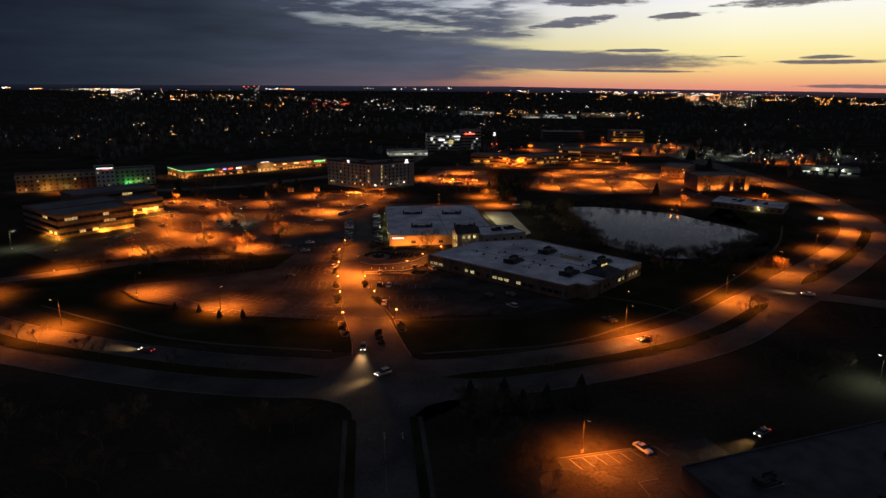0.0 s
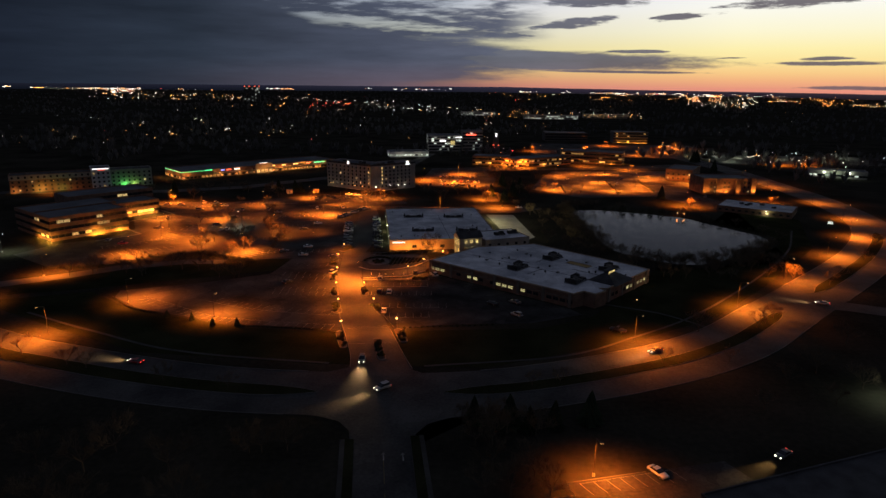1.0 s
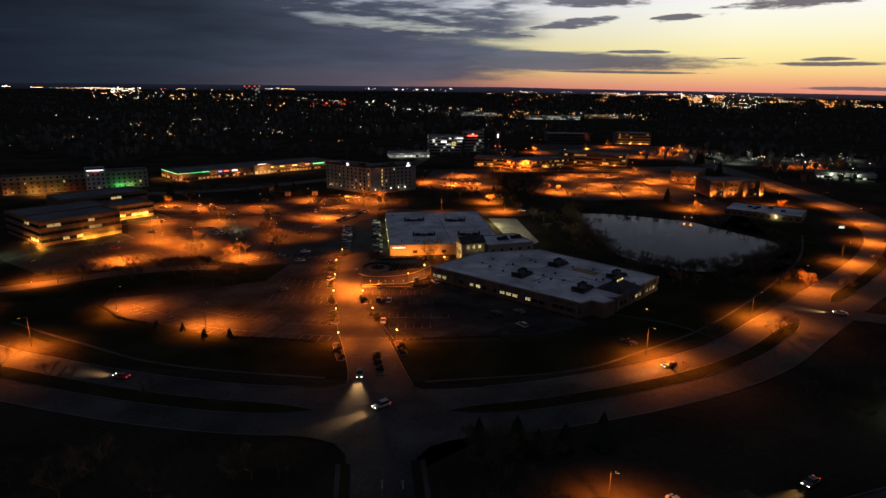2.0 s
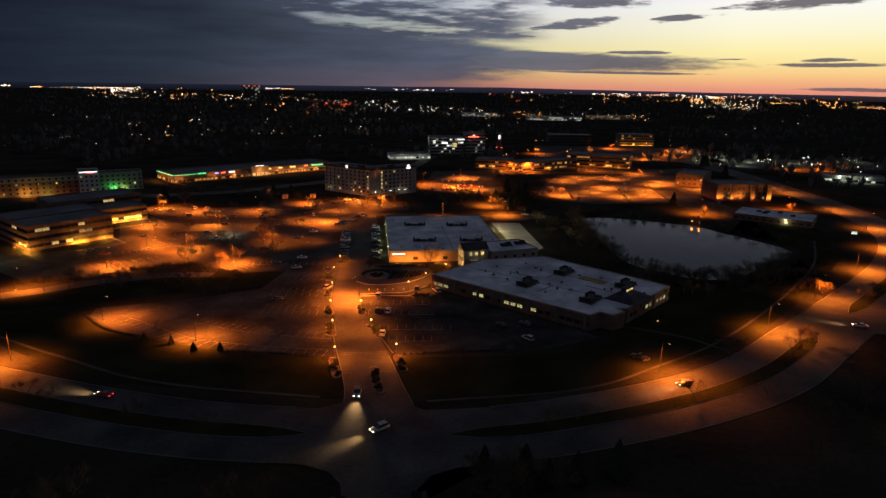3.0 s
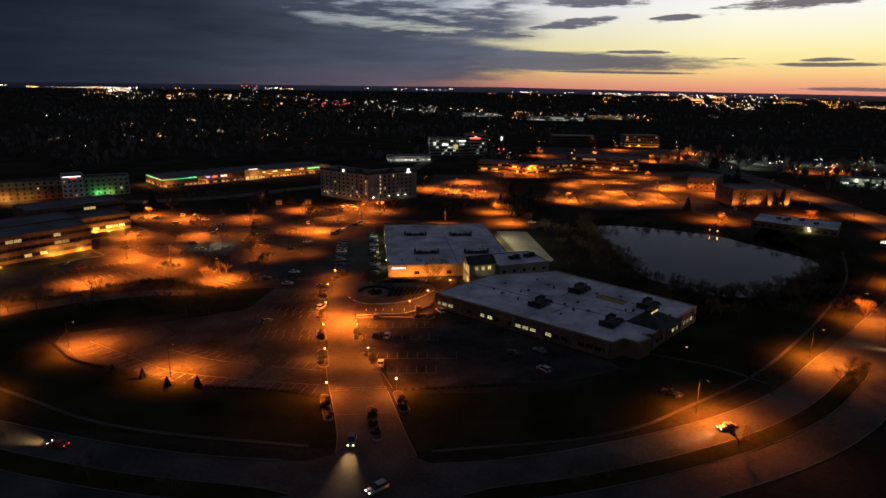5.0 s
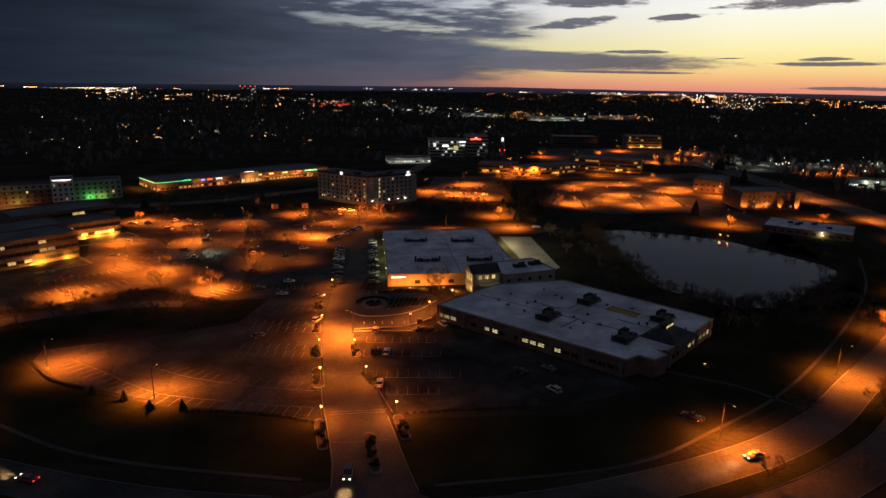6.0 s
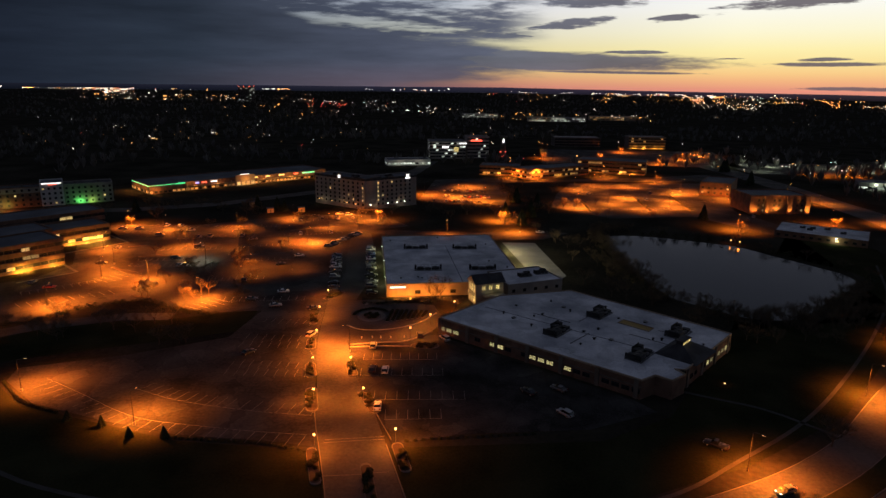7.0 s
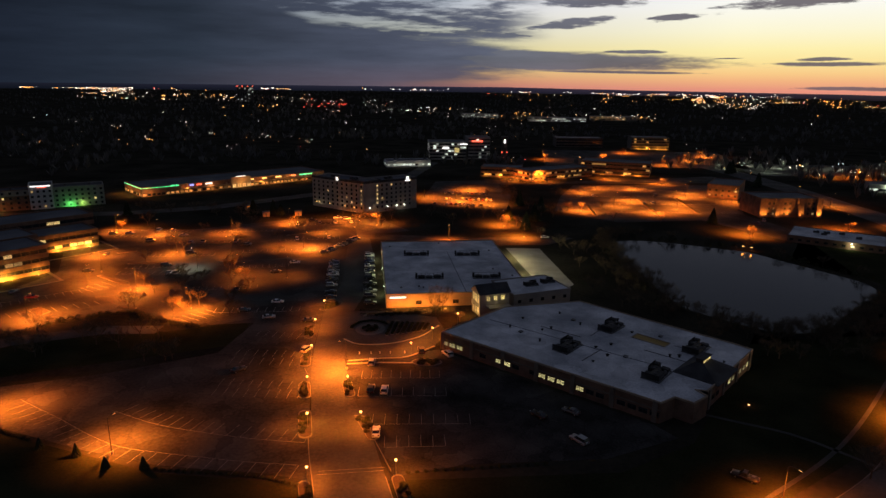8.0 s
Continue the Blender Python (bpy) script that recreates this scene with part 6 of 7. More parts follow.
# parked rows beside the upper driveway
PAINTS_DARK = ["paint_grey", "paint_black", "paint_black", "paint_blue", "paint_grey", "paint_silver", "paint_white"]
DARK = lambda x, y, rz: put_car(crnd.choice(["saloon", "wagon", "wagon", "pickup"]), crnd.choice(PAINTS_DARK), x, y, rz)
for k in range(20):
    y = 318 + 2.9 * k
    if k not in (1, 3, 5, 6, 8, 11):
        DARK(-52.4 - 0.149 * (y - 318), y, crnd.choice([6, 186]) + crnd.uniform(-2, 2))
for k in range(25):
    y = 317.5 + 2.9 * k
    if k not in (1, 2, 4, 6, 7, 9, 10, 13, 16, 19, 22):
        DARK(-37.1 - 0.131 * (y - 317.7), y, crnd.choice([7, 187]) + crnd.uniform(-2, 2))
for k in range(10):
    if k not in (3, 6):
        DARK(-68.4 + k * 1.25, 390 + k * 3.1, 20 + crnd.uniform(-3, 3))
for x0, y0, n in ((-18, 522, 12), (-16, 541, 14), (-14, 566, 12)):
    for k in range(n):
        if crnd.random() < 0.75:
            any_car(x0 + k * 2.9, y0 + 0.5 - k * 0.3, 86)
for x, y, rz in ((-76, 470, 10), (-70, 468, 10), (-62, 474, 10), (-90, 463, 12), (130, 535, 90), (136, 535, 90), (148, 567, 90), (100, 563, 90), (180, 470, 60), (188, 480, 60), (-170, 380, 100), (-150, 420, 5), (-110, 402, 20), (-128, 352, 95), (-125, 352.5, 95), (-140, 405, 98), (-134, 406, 98), (-118, 409, 98), (-72, 420, 105), (-88, 415.5, 105), (-96, 452, 102), (-84, 455, 102), (-75, 457, 102), (-66, 459, 102),
                 (-168, 431, 95), (-160, 430.5, 95), (-92, 332, 100), (-100, 360.5, 104), (-176, 324, 95)):
    any_car(x, y, rz)


# ---- trees and shrubs ----
def build_bare_tree(seed, height, label="bare winter tree with a fine twiggy crown", thick=1.0, twigs=5, bark="bark", fine="twig"):
    """A leafless tree: tapered trunk and limbs, and a crown of fine twigs."""
    r = random.Random(seed)
    t = thing("tree", label, "tree", "bare trees")
    wood, fine_bm = bmesh.new(), bmesh.new()
    fork = height * r.uniform(0.2, 0.28)
    base = Vector((0, 0, 0))
    tube(wood, base, (0, 0, fork), height * 0.022, height * 0.016, 7)

    def grow(p, d, length, rad, depth):
        q = p + d * length
        tube(wood if depth > 1 else fine_bm, p, q, rad, rad * 0.6, 5 if depth > 1 else 3)
        if depth == 0:
            for k in range(twigs):
                a = p.lerp(q, r.uniform(0.2, 1.0))
                e = (d + Vector((r.uniform(-1, 1), r.uniform(-1, 1), r.uniform(-0.3, 0.9)))).normalized()
                tube(fine_bm, a, a + e * length * r.uniform(0.6, 1.2), 0.013 * thick, 0.006 * thick, 3)
            return
        for k in range(3 if depth > 1 else 4):
            e = (d + Vector((r.uniform(-0.8, 0.8), r.uniform(-0.8, 0.8), r.uniform(-0.1, 0.6)))).normalized()
            grow(p.lerp(q, r.uniform(0.55, 1.0)), e, length * r.uniform(0.6, 0.85), rad * 0.55, depth - 1)

    for k in range(6):
        a = k * math.tau / 6 + r.uniform(-0.4, 0.4)
        up = r.uniform(0.5, 1.7)
        d = Vector((math.cos(a), math.sin(a), up)).normalized()
        grow(Vector((0, 0, fork * r.uniform(0.8, 1.0))), d, height * r.uniform(0.25, 0.33), height * 0.008, 3)
    part("trunk", wood, bark, t)
    part("crown", fine_bm, fine, t)
    return t


def build_leafy_tree(seed, height):
    """A small broad tree that keeps its dry leaves, coloured golden for lamplight: trunk, limbs and clumps of leaves
    with gaps between.
    """
    r = random.Random(seed)
    t = thing("tree", "small broad tree, its dry leaves coloured golden for the lamp beside it", "tree", "golden trees")
    wood, leaves = bmesh.new(), bmesh.new()
    fork = height * 0.26
    tube(wood, (0, 0, 0), (0, 0, fork), height * 0.022, height * 0.016, 7)
    for k in range(9):
        a = k * math.tau / 9 + r.uniform(-0.4, 0.4)
        d = Vector((math.cos(a), math.sin(a), r.uniform(0.5, 2.0))).normalized()
        p = Vector((0, 0, fork * r.uniform(0.85, 1.0)))
        q = p + d * height * r.uniform(0.3, 0.42)
        tube(wood, p, q, height * 0.010, height * 0.005, 5)
        for j in range(4):
            e = (d + Vector((r.uniform(-0.9, 0.9), r.uniform(-0.9, 0.9), r.uniform(-0.1, 0.7)))).normalized()
            b = p.lerp(q, r.uniform(0.5, 1.0))
            c = b + e * height * r.uniform(0.16, 0.30)
            tube(wood, b, c, height * 0.005, height * 0.002, 4)
            for i in range(9):
                m = b.lerp(c, r.uniform(0.35, 1.1)) + Vector((r.gauss(0, 0.3), r.gauss(0, 0.3), r.gauss(0, 0.22)))
                u = Vector((r.uniform(-1, 1), r.uniform(-1, 1), r.uniform(-0.6, 0.6))).normalized() * r.uniform(0.10, 0.26)
                v = u.orthogonal().normalized() * r.uniform(0.06, 0.15)
                leaves.faces.new([leaves.verts.new(w) for w in (m - u, m - v, m + u, m + v)])
    part("trunk", wood, "bark", t)
    part("crown", leaves, "golden_twig", t)
    return t


def build_conifer(seed, height):
    """An evergreen: trunk and drooping tiers of needle sprays."""
    r = random.Random(seed)
    t = thing("evergreen", "small dark evergreen tree on the lawn", "tree", "evergreens")
    bm = bmesh.new()
    tube(bm, (0, 0, 0), (0, 0, height * 0.95), height * 0.025, 0.02, 6)
    part("trunk", bm, "bark", t)
    bm = bmesh.new()
    tiers = 11
    for k in range(tiers):
        z0 = height * (0.05 + 0.80 * k / tiers)
        z1 = min(height, z0 + height * 0.24)
        rad = (height - z0) * 0.30 + 0.05
        apex = bm.verts.new((0, 0, z1))
        rim = []
        for j in range(22):
            a = math.tau * j / 22 + k * 0.4
            w = rad * (r.uniform(0.85, 1.1) if j % 2 else r.uniform(0.5, 0.72))
            rim.append(bm.verts.new((w * math.cos(a), w * math.sin(a), z0 + r.uniform(-0.02, 0.03) * height)))
        for j in range(22):
            bm.faces.new((apex, rim[j], rim[(j + 1) % 22]))
    part("crown", bm, "needle", t)
    return t


def build_shrub(seed):
    """A rounded evergreen shrub of many small leaf clumps, about a metre high."""
    r = random.Random(seed)
    t = thing("shrub", "low dark shrub in a planted bed", "shrub", "shrubs")
    bm = bmesh.new()
    for k in range(5):
        a = k * math.tau / 5
        tube(bm, (0, 0, 0), (0.3 * math.cos(a), 0.3 * math.sin(a), 0.6), 0.03, 0.01, 4)
    part("stem", bm, "bark", t)
    bm = bmesh.new()
    for k in range(230):
        d = Vector((r.gauss(0, 1), r.gauss(0, 1), abs(r.gauss(0, 1)))).normalized()
        p = Vector((d.x * 0.75, d.y * 0.75, 0.12 + d.z * 0.85)) * r.uniform(0.65, 1.08)
        u = Vector((r.uniform(-1, 1), r.uniform(-1, 1), r.uniform(-1, 1))).normalized() * 0.16
        v = d.cross(u).normalized() * 0.12
        bm.faces.new([bm.verts.new(q) for q in (p - u, p - v, p + u + d * 0.08, p + v)])
    part("foliage", bm, "shrub_leaf", t)
    return t


TREES = [build_bare_tree(40 + k, h) for k, h in enumerate((9.0, 8.0, 10.0, 7.0))]
TREES += [build_leafy_tree(50 + k, h) for k, h in enumerate((10.0, 9.0))]
used = set()
trnd = random.Random(21)


def put_tree(x, y, height=None, kind=None):
    k = trnd.randrange(4) if kind is None else kind
    p = TREES[k]
    s = (height or 8.5) / (9.0, 8.0, 10.0, 7.0, 10.0, 9.0)[k]
    mm = pose(x, y, 0.0, 0, 0, trnd.uniform(0, 360))
    if k in used:
        o = copy_thing(p, mm)
    else:
        o = p
        o.matrix_basis = mm
        used.add(k)
    o.scale = (s, s, s)
    return o


# trees beside lamps, then along roads and lawns
for x, y, h in ((-131.6, 333.8, 9.2), (-101.0, 311.6, 10.2), (-104.6, 313.2, 9.0), (-138, 387.4, 8.6), (-126, 431.8, 8.4), (-99, 450, 8.5), (-190.5, 431, 8), (-51, 455, 10), (-48, 449, 8), (25, 452, 10), (31, 455, 9), (160, 434, 9), (162, 441, 8), (225, 452, 9), (221, 447, 8),
                (94, 512, 9), (80, 508, 8), (-4.5, 302.5, 7.5), (-13, 309, 7), (-16, 306, 5.5), (20, 560, 8), (70, 630, 9), (92, 640, 10), (92, 470, 9), (85, 468, 9), (120, 468, 8)):
    put_tree(x + 0.8, y + (2.4 if y > 310 else -1.5), h * 0.88, 4 + trnd.randrange(2))
for x, y, h in ((216, 757, 11), (162, 797, 11), (253, 797, 12), (288, 847, 11), (98, 797, 11), (207, 876, 11), (133, 652, 9), (48, 637, 9), (172, 622, 9)):
    put_tree(x + 0.8, y + (2.4 if y > 310 else -1.5), h * 0.88, 4 + trnd.randrange(2))
for x, y, h in ((-137.6, 191, 7), (-128.2, 186.5, 7), (-110.8, 180, 6.5), (-104, 178, 6), (62.5, 188, 6.5), (109.2, 222.3, 7.5), (104, 217, 7), (114, 226.5, 7), (157.5, 267.5, 7), (166, 276, 7), (30, 174.5, 5), (22, 172, 5), (-79, 171.3, 6), (-60, 168, 5), (196, 306, 7), (222, 338, 7)):
    put_tree(x, y, h)
for k in range(46):
    # the dark lawn and its trees between the car parks
    put_tree(-84 - 80 * trnd.random(), 264 + 22 * trnd.random(), trnd.uniform(6, 9.5)) if k < 16 else None
    if 16 <= k < 32:
        put_tree(trnd.uniform(-126, -85), trnd.uniform(296, 345), trnd.uniform(5, 8.5))
    if k >= 32:
        put_tree(trnd.uniform(-150, -75), trnd.uniform(352, 445), trnd.uniform(5, 8.5))
for i in range(0, len(pond_line), 3):
    # growth round the pond
    p = pond_line[i]
    c = Vector((115, 360))
    q = p + (p - c).normalized() * trnd.uniform(3, 9)
    put_tree(q.x, q.y, trnd.uniform(4, 7.5))
for k in range(34):
    put_tree(trnd.uniform(42, 72), trnd.uniform(318, 440), trnd.uniform(5, 9)) if k < 16 else put_tree(trnd.uniform(86, 150), trnd.uniform(272, 290), trnd.uniform(4, 8))
for k in range(44):
    # brush on the pond's near and west banks
    u = trnd.random()
    put_tree(78 + 78 * u, 286 + 8 * trnd.random() + 26 * max(0.0, u - 0.6), trnd.uniform(4, 8)) if k < 26 else put_tree(58 + 14 * trnd.random(), 300 + 110 * trnd.random(), trnd.uniform(4, 8))
for i in range(len(pond_line)):
    # taller growth that stands over the near and west shores
    p = pond_line[i]
    if (p.x < 92 or p.y < 330) and p.x < 158:
        for k in range(2):
            q = p + (p - Vector((115, 360))).normalized() * trnd.uniform(2, 8)
            put_tree(q.x, q.y, trnd.uniform(5, 9.5))
for k in range(40):
    # dark woods before the ring road
    put_tree(trnd.uniform(-130, -32), trnd.uniform(92, 150), trnd.uniform(7, 11)) if k < 26 else put_tree(trnd.uniform(2, 20), trnd.uniform(112, 150), trnd.uniform(7, 10))
for k in range(26):
    put_tree(trnd.uniform(75, 150), trnd.uniform(150, 205) + 10, trnd.uniform(5, 9)) if k % 2 else put_tree(trnd.uniform(-60, 30), trnd.uniform(455, 500), trnd.uniform(6, 10))
for k in range(30):
    put_tree(trnd.uniform(30, 75), trnd.uniform(480, 620), trnd.uniform(6, 10)) if k % 2 else put_tree(trnd.uniform(-230, -100), trnd.uniform(440, 490), trnd.uniform(6, 10))

put_tree(-9.7, 311.8, 10.5, 2), put_tree(-12.5, 310.5, 7.0, 1)
CONIFERS = [build_conifer(3, 3.0), build_conifer(4, 8.0)]
SMALL = [(-99.0, 219.0), (-89.3, 216.5), (-80.6, 212.2), (-72.3, 212.2)]
for k, (x, y) in enumerate(SMALL):
    mm = pose(x, y, 0.0, 0, 0, k * 77)
    o = CONIFERS[0] if k == 0 else copy_thing(CONIFERS[0], mm)
    o.matrix_basis = mm
    o.scale = (1.35, 1.35, 1.0 + 0.1 * (k % 2))
for k, (x, y, s) in enumerate(((5.5, 152.0, 1.0), (13.9, 150.5, 1.2), (18.5, 149.0, 0.9), (24.7, 150.5, 1.0), (33.7, 152.8, 1.2), (-118, 480, 1.2), (-130, 478, 1.3), (-205, 470, 1.2), (-98, 520, 1.2), (152, 470, 1.3), (36, 446, 1.4), (44, 470, 1.5), (52, 500, 1.4), (40, 520, 1.5), (28, 470, 1.3),
                              (-113, 478, 1.0), (250, 620, 1.6), (260, 700, 1.6), (265, 705, 1.7))):
    mm = pose(x, y, 0.0, 0, 0, k * 51)
    o = CONIFERS[1] if k == 0 else copy_thing(CONIFERS[1], mm)
    o.matrix_basis = mm
    o.scale = (s * 1.25, s * 1.25, s * 0.95) if k < 5 else (s * 1.25, s * 1.25, s)

SHRUBS = [build_shrub(8), build_shrub(9)]
done = set()


def put_shrub(x, y, z=0.22, s=1.0):
    k = trnd.randrange(2)
    mm = pose(x, y, z, 0, 0, trnd.uniform(0, 360))
    o = copy_thing(SHRUBS[k], mm) if k in done else SHRUBS[k]
    done.add(k)
    o.matrix_basis = mm
    o.scale = (s * trnd.uniform(0.9, 1.3), s * trnd.uniform(0.9, 1.3), s * trnd.uniform(0.7, 1.1))


def inside(p, poly):
    hit = False
    for a, b in zip(poly, poly[1:] + poly[:1]):
        if (a[1] > p[1]) != (b[1] > p[1]) and p[0] < (b[0] - a[0]) * (p[1] - a[1]) / (b[1] - a[1]) + a[0]:
            hit = not hit
    return hit


for poly, c in SHRUB_SPOTS:
    small = [tuple(c + (Vector(p) - c) * 0.8) for p in poly]
    n = max(5, int(abs(area(small)) / 1.6))
    for k in range(n):
        for tries in range(12):
            q = (trnd.uniform(min(p[0] for p in small), max(p[0] for p in small)), trnd.uniform(min(p[1] for p in small), max(p[1] for p in small)))
            if inside(q, small):
                put_shrub(*q, 0.22, 0.8)
                break


def brush(name, label, spots):
    """Low tangled brush of many small leaves and stems, joined."""
    verts, faces = [], []
    for x, y, h in spots:
        for k in range(70):
            d = Vector((trnd.gauss(0, 1), trnd.gauss(0, 1), abs(trnd.gauss(0, 1)))).normalized()
            p = Vector((x + d.x * h * 0.75, y + d.y * h * 0.75, 0.1 + d.z * h)) * 1.0
            u = Vector((trnd.uniform(-1, 1), trnd.uniform(-1, 1), trnd.uniform(-1, 1))).normalized() * 0.14 * h
            v = d.cross(u).normalized() * 0.08 * h
            i = len(verts)
            verts.extend((tuple(p - u), tuple(p - v), tuple(p + u + d * 0.1 * h), tuple(p + v)))
            faces.append((i, i + 1, i + 2, i + 3))
    me = bpy.data.meshes.new(name)
    me.from_pydata(verts, [], faces)
    me.materials.append(MATS["shrub_leaf"])
    return tagged(new(name, me), label, "brush", kind="stuff")


spots = []
for p in pond_line:
    o = (p - Vector((115, 360))).normalized()
    for k in range(2):
        if trnd.random() < 0.62 and (p - Vector((144, 405))).length > 6:
            q = p + o * trnd.uniform(1.5, 6.0)
            spots.append((q.x, q.y, trnd.uniform(1.2, 3.2)))
brush("pond_brush", "dark tangled brush along the pond's bank", spots)
# hedge along the car park's edge
for k, p in enumerate(smooth_line([(-71.5, 212.0), (-60, 211.2), (-48, 210.2), (-38.5, 207.5)], 1.5)):
    put_shrub(p.x, p.y, 0.03, 0.6)
for k, p in enumerate(smooth_line([(-128, 238), (-116, 227.5), (-104, 222.5)], 1.6)):
    put_shrub(p.x, p.y, 0.03, 0.7)
for k, p in enumerate(smooth_line([(-16, 212.5), (-2, 214.5), (14, 216.5)], 1.8)):
    put_shrub(p.x, p.y, 0.03, 0.6)
spots = [(p.x + trnd.uniform(-0.8, 0.8), p.y + trnd.uniform(-1.2, 0.4), trnd.uniform(0.7, 1.7))
         for p in smooth_line([(-176, 274.5), (-152, 281), (-141.5, 294), (-127.5, 303), (-121, 304.5), (-107, 297), (-92, 292)], 1.3)]
brush("edge_brush", "low dark growth along the office car park's edge", spots)
spots = [(x0 + (x1 - x0) * k / 24, y0 + (y1 - y0) * k / 24, trnd.uniform(0.6, 1.2)) for x0, y0, x1, y1 in ((87.6, 521, 85.7, 489), (131, 553, 126.8, 494), (160, 556, 156, 500)) for k in range(25)]
brush("island_brush", "dark hedges on the far car park's islands", spots)
spots = [(a[0] + (b[0] - a[0]) * k / 26, a[1] + (b[1] - a[1]) * k / 26, trnd.uniform(0.55, 0.85)) for a, b in (((-39.3, 310.0), (-11.0, 312.5)), ((-38.7, 306.0), (-13.5, 308.3))) for k in range(27)]
brush("hedge_row", "two long low hedges before the floodlit office wall", spots)
for a, b in HEDGES:
    n = max(2, int((b - a).length / 1.3))
    for k in range(n):
        q = a.lerp(b, (k + 0.5) / n)
        put_shrub(q.x, q.y, 0.2, 0.7)
# small ground light by the footpath
spot = thing("ground_light", "small glowing red-orange ground light on the lawn", "lamp", m=pose(70.8, 244.0, 0.03))
part("housing", boxes((-0.25, -0.25, 0, 0.25, 0.25, 0.35)), "steel", spot)
part("lens", boxes((-0.2, -0.2, 0.35, 0.2, 0.2, 0.5)), "sign_amber", spot, "glowing lens")
point_light(spot, (0, 0, 0.9), 25, (1.0, 0.25, 0.1), 0.1)
board = thing("lit_sign_board", "bright lit sign board beside the ring road", "sign", m=pose(226, 386, 0.03, 0, 0, -20))
part("post", boxes((-1.3, -0.1, 0, -1.1, 0.1, 0.7), (1.1, -0.1, 0, 1.3, 0.1, 0.7)), "steel", board)
part("face", boxes((-1.4, -0.15, 0.8, 1.4, -0.10, 2.3)), "window_white", board, "glowing white face")
part("cabinet", boxes((-1.5, -0.10, 0.7, 1.5, 0.15, 2.4)), "steel", board)

# ---- far woods and town lights ----
frnd = random.Random(77)


def built_up(x, y):
    """Where the plan has roads, car parks or buildings of its own."""
    return y < 720 and -345 < x < 300 and y > 90


def far_woods():
    verts, faces = [], []
    for k in range(9000):
        r = 480 + 4300 * frnd.random() ** 1.7
        a = radians(frnd.uniform(-50, 50))
        x, y = r * math.sin(a), r * math.cos(a)
        if built_up(x, y) or noise.noise((x / 260, y / 260, 3)) < -0.12:
            continue
        z = land(x, y)
        h = frnd.uniform(7, 13)
        for j in range(11):
            w = frnd.uniform(0, math.tau)
            d = Vector((math.cos(w), math.sin(w), 0))
            s = Vector((-d.y, d.x, 0)) * frnd.uniform(0.5, 1.3)
            b = Vector((x, y, z)) + d * frnd.uniform(0, 0.4)
            tip = Vector((x, y, z)) + d * frnd.uniform(1.5, 5.0) + Vector((0, 0, h * frnd.uniform(0.45, 1.0)))
            mid = b.lerp(tip, 0.6)
            i = len(verts)
            verts.extend((b, mid + s, tip, mid - s))
            faces.append((i, i + 1, i + 2, i + 3))
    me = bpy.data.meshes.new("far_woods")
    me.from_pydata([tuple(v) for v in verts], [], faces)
    me.materials.append(MATS["hazed_wood"])
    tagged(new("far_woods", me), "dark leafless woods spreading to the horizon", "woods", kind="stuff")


far_woods()


def reach(a, dep):
    """The place on the land seen from about 80 m up at a bearing and a depression in degrees."""
    lo, hi = 100.0, 4880.0
    for k in range(40):
        r = (lo + hi) / 2
        x, y = r * math.sin(radians(a)), r * math.cos(radians(a))
        if 79 - r * math.tan(radians(dep)) > land(x, y):
            lo = r
        else:
            hi = r
    return lo * math.sin(radians(a)), lo * math.cos(radians(a)), lo


def town_lights(name, label, fields):
    """Lamps on poles over districts of the town: bearings, depressions, count, shares of (amber, white, green-white, red), size."""
    verts, faces, mats = [], [], []

    def octa(c, s):
        i = len(verts)
        verts.extend(((c[0] + s, c[1], c[2]), (c[0] - s, c[1], c[2]), (c[0], c[1] + s, c[2]), (c[0], c[1] - s, c[2]), (c[0], c[1], c[2] + s), (c[0], c[1], c[2] - s)))
        return [(i + p, i + q, i + r) for p, q, r in ((0, 2, 4), (2, 1, 4), (1, 3, 4), (3, 0, 4), (2, 0, 5), (1, 2, 5), (3, 1, 5), (0, 3, 5))]

    for a0, a1, d0, d1, n, mix, size in fields:
        # streets: a third of the lamps stand in short even rows
        lanes = [(frnd.uniform(a0, a1), frnd.uniform(d0, d1), frnd.uniform(0.08, 0.2)) for k in range(max(1, n // 12))]
        for k in range(n):
            if k % 3 == 0 and n > 8:
                ga, gd, step = lanes[(k // 3) % len(lanes)]
                a, dep = ga + step * (k // 3 // len(lanes)), gd
                if a > a1:
                    a = a0 + (a - a1) % max(a1 - a0, 0.01)
            else:
                a, dep = frnd.uniform(a0, a1), frnd.uniform(d0, d1)
            x, y, r = reach(a, dep)
            z = land(x, y)
            top = max(z + frnd.uniform(6, 11), 79 - r * math.tan(radians(dep)))
            s = size * max(0.3, r * 0.00036) * frnd.choice([0.6, 0.7, 0.8, 0.9, 1.1, 1.7])
            u = frnd.random()
            mi = 1 if u < mix[0] else 2 if u < mix[0] + mix[1] else 3 if u < mix[0] + mix[1] + mix[2] else 4
            faces.extend(octa((x, y, top), s))
            mats.extend([mi] * 8)
            i = len(verts)
            verts.extend(((x - 0.12, y, z), (x + 0.12, y, z), (x, y, top), (x, y + 0.12, z)))
            faces.extend(((i, i + 1, i + 2), (i + 1, i + 3, i + 2), (i + 3, i, i + 2)))
            mats.extend([0] * 3)
    me = bpy.data.meshes.new(name)
    me.from_pydata(verts, [], faces)
    for m in ("pole_metal", "sodium_far", "white_far", "cool_far", "red_far"):
        me.materials.append(MATS[m])
    me.polygons.foreach_set("material_index", mats)
    tagged(new(name, me), label, "lamps", kind="stuff")


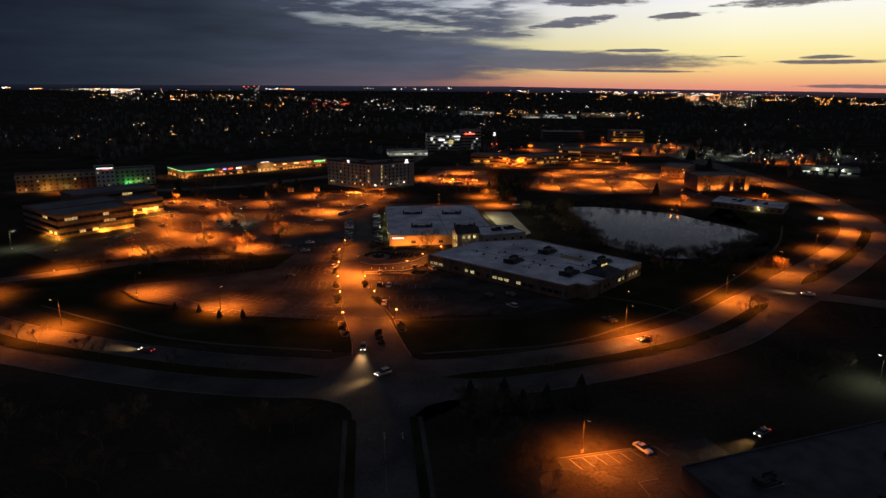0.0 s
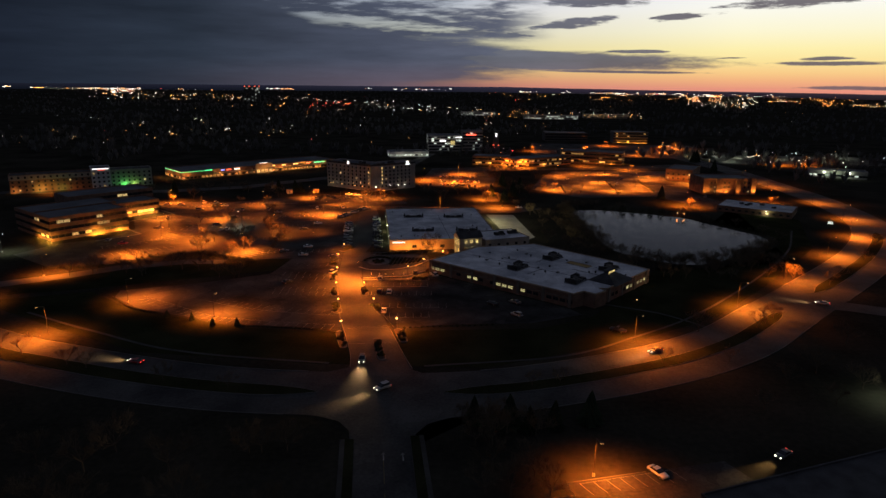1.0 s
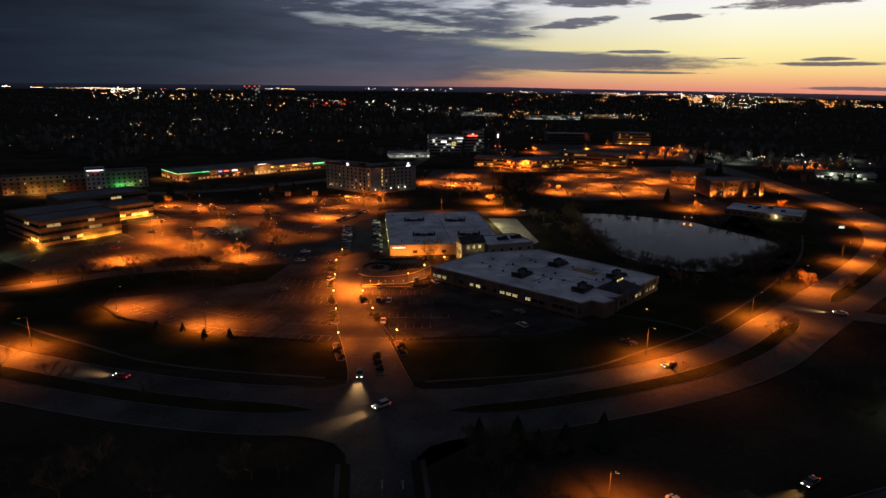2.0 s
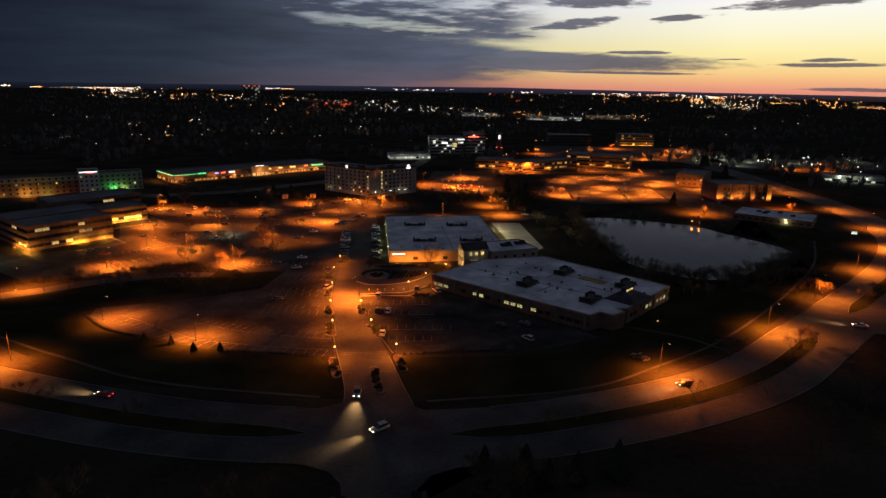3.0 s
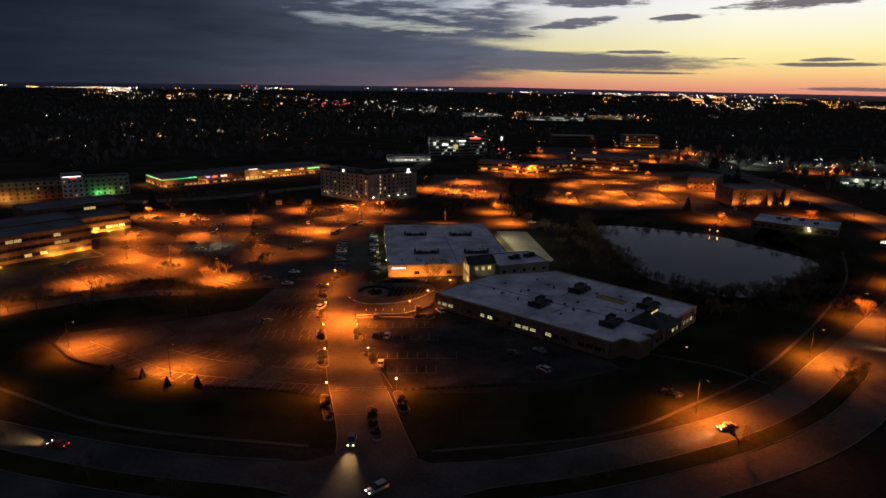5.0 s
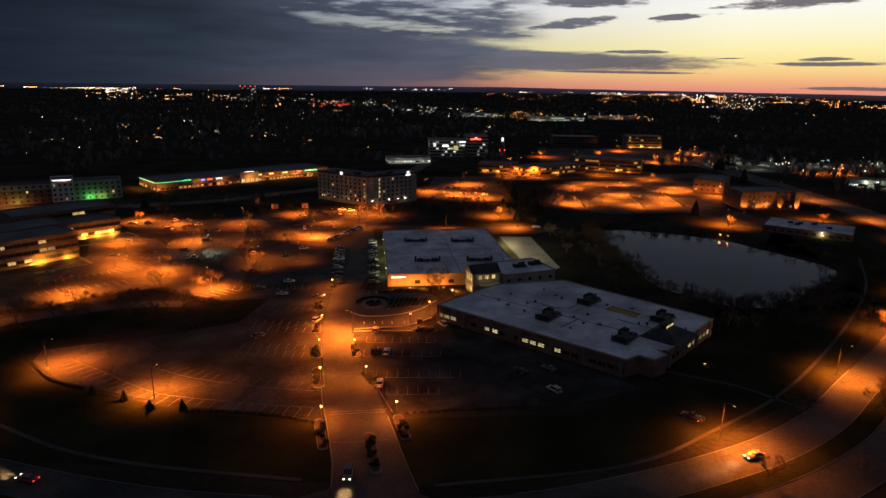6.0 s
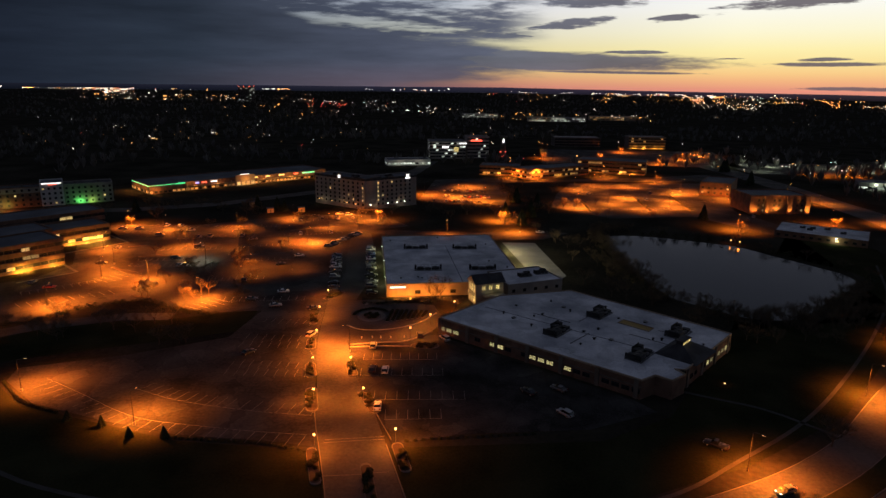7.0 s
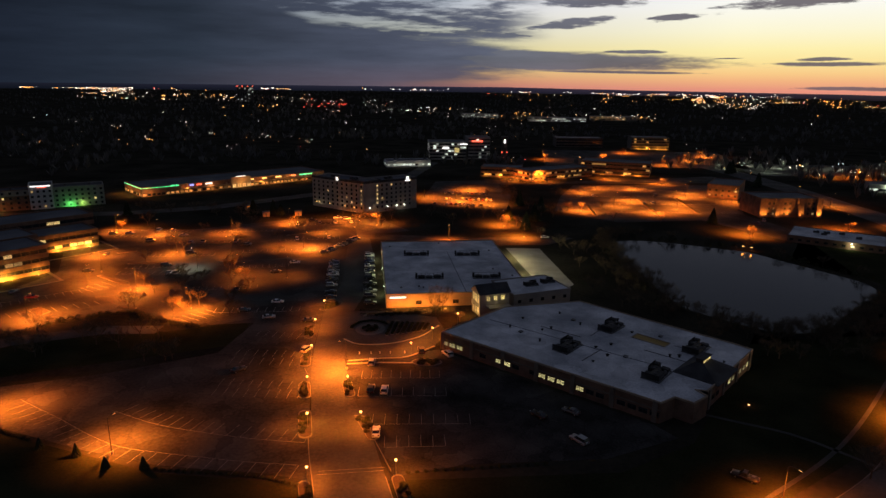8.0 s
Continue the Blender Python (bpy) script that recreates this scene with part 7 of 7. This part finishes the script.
# shares of amber, white, green-white and red lamps
W, A, M, G, R = (0.15, 0.80, 0.03, 0.02), (0.85, 0.12, 0.0, 0.03), (0.38, 0.54, 0.04, 0.04), (0.08, 0.50, 0.40, 0.02), (0.35, 0.10, 0.0, 0.55)
town_lights("town_lights", "white and amber lamps of a distant town", [(-35.1, -34.5, 0.44, 0.52, 10, W, 1.1), (-33.3, -32.5, 0.55, 0.68, 22, A, 1), (-32.4, -29.8, 0.55, 0.80, 24, M, 0.7), (-29.8, -25.9, 0.54, 0.80, 80, M, 1), (-28.1, -26.3, 0.67, 1.02, 60, W, 1.2), (-29.5, -24.2, 0.89, 1.55, 46, M, 0.9), (-24.4, -18.5, 0.66, 0.79, 14, M, 0.9), (-23.8, -22.5, 1.20, 1.56, 24, A, 1.1), (-22.5, -19.4, 1.11, 1.66, 46, M, 0.6)])
town_lights("town_lights", "lamps of the distant town round its office tower", [(-19.4, -17.6, 1.11, 1.67, 24, M, 0.8), (-16.2, -14.8, 0.45, 0.54, 22, W, 1), (-14.9, -13.8, 0.49, 0.59, 20, A, 1), (-16.2, -11.9, 1.10, 1.68, 30, M, 0.7), (-12.2, -9.5, 1.58, 1.72, 26, G, 0.6), (-12.7, -9.0, 1.82, 2.25, 34, R, 1), (-10.0, -7.0, 1.57, 1.86, 8, W, 0.9), (-7.5, -5.0, 1.51, 2.05, 18, W, 0.9), (-6.6, -2.0, 2.04, 2.63, 44, G, 0.8)])
town_lights("town_lights", "rows of distant white lamps below the sunset", [(-7.8, -6.8, 0.40, 0.50, 5, W, 1), (-5.5, -0.0, 0.38, 0.57, 26, W, 1.1), (3.0, 4.0, 0.82, 0.91, 6, R, 1), (4.0, 9.9, 0.79, 1.08, 8, A, 0.8), (-2.0, 2.5, 2.21, 2.80, 34, M, 0.8), (2.5, 8.0, 2.61, 3.05, 36, A, 0.8), (5.0, 7.4, 0.51, 0.60, 16, W, 0.8), (9.4, 10.3, 0.48, 0.62, 8, W, 0.8), (11.8, 19.2, 0.52, 0.80, 96, W, 0.9)])
town_lights("town_lights", "dense white and amber lamps of a far district", [(11.8, 19.2, 0.71, 1.22, 34, A, 1), (5.0, 19.2, 0.93, 1.45, 24, A, 0.8), (19.2, 21.8, 0.61, 0.92, 60, W, 1), (19.7, 20.8, 1.02, 1.38, 44, A, 1.1), (21.4, 22.4, 0.77, 1.17, 30, A, 1.2), (21.6, 25.6, 0.88, 1.41, 44, M, 0.9), (19.7, 24.8, 1.44, 1.80, 54, W, 0.8), (21.8, 27.9, 0.51, 0.82, 36, M, 0.8), (26.4, 27.9, 1.13, 1.21, 18, W, 0.7)])
town_lights("town_lights", "amber lamps of a far district on the plain", [(25.2, 29.1, 0.83, 1.34, 26, A, 0.9), (29.1, 31.0, 1.03, 1.45, 30, A, 1.1), (31.4, 33.8, 1.23, 1.52, 38, M, 1), (27.5, 33.7, 0.69, 1.10, 12, A, 0.8), (10.0, 15.2, 2.50, 2.84, 36, W, 0.8), (5.0, 10.0, 2.43, 2.87, 24, A, 0.8), (15.0, 16.6, 2.30, 3.01, 8, M, 1), (2.5, 8.1, 3.15, 4.04, 16, M, 0.8), (33.4, 38.0, 0.69, 1.47, 30, M, 1)])
town_lights("suburb_lights", "scattered street lamps among dark woods", [(-37.7, -14.0, 2.34, 5.47, 58, M, 0.8), (-21.9, -12.1, 2.52, 4.67, 34, M, 0.7), (-14.0, -5.1, 2.30, 5.60, 32, M, 0.7), (-12.1, -2.0, 2.79, 5.51, 12, M, 0.6), (19.4, 31.6, 1.86, 4.29, 16, M, 0.6), (5.0, 15.6, 1.43, 2.39, 10, M, 0.6)])
STREET = [(-30.47, 4.67), (-28.14, 4.8), (-25.49, 4.76), (-23.29, 4.73), (-21.03, 4.78), (-18.91, 2.14), (-17.39, 2.05), (-16.13, 2.05), (-15.85, 2.1), (-15.0, 2.1), (-14.71, 2.01), (-23.64, 3.89), (-16.58, 4.63), (-15.99, 5.08)]
town_lights("suburb_lights", "bright amber street lamps between the houses", [(a, a + 0.01, d, d + 0.01, 1, (1, 0, 0, 0), 1.7) for a, d in STREET])
town_lights("suburb_lights", "white and amber lamps round far car parks", [(17.5, 22.0, 5.0, 6.6, 10, G, 0.8), (24.0, 33.5, 5.3, 6.3, 40, G, 0.9), (0, 6, 4.2, 6.0, 20, M, 0.7),
                                                                          (3.2, 5.4, 6.0, 6.4, 9, R, 0.8), (6, 20, 4.6, 6.0, 22, A, 0.8)])
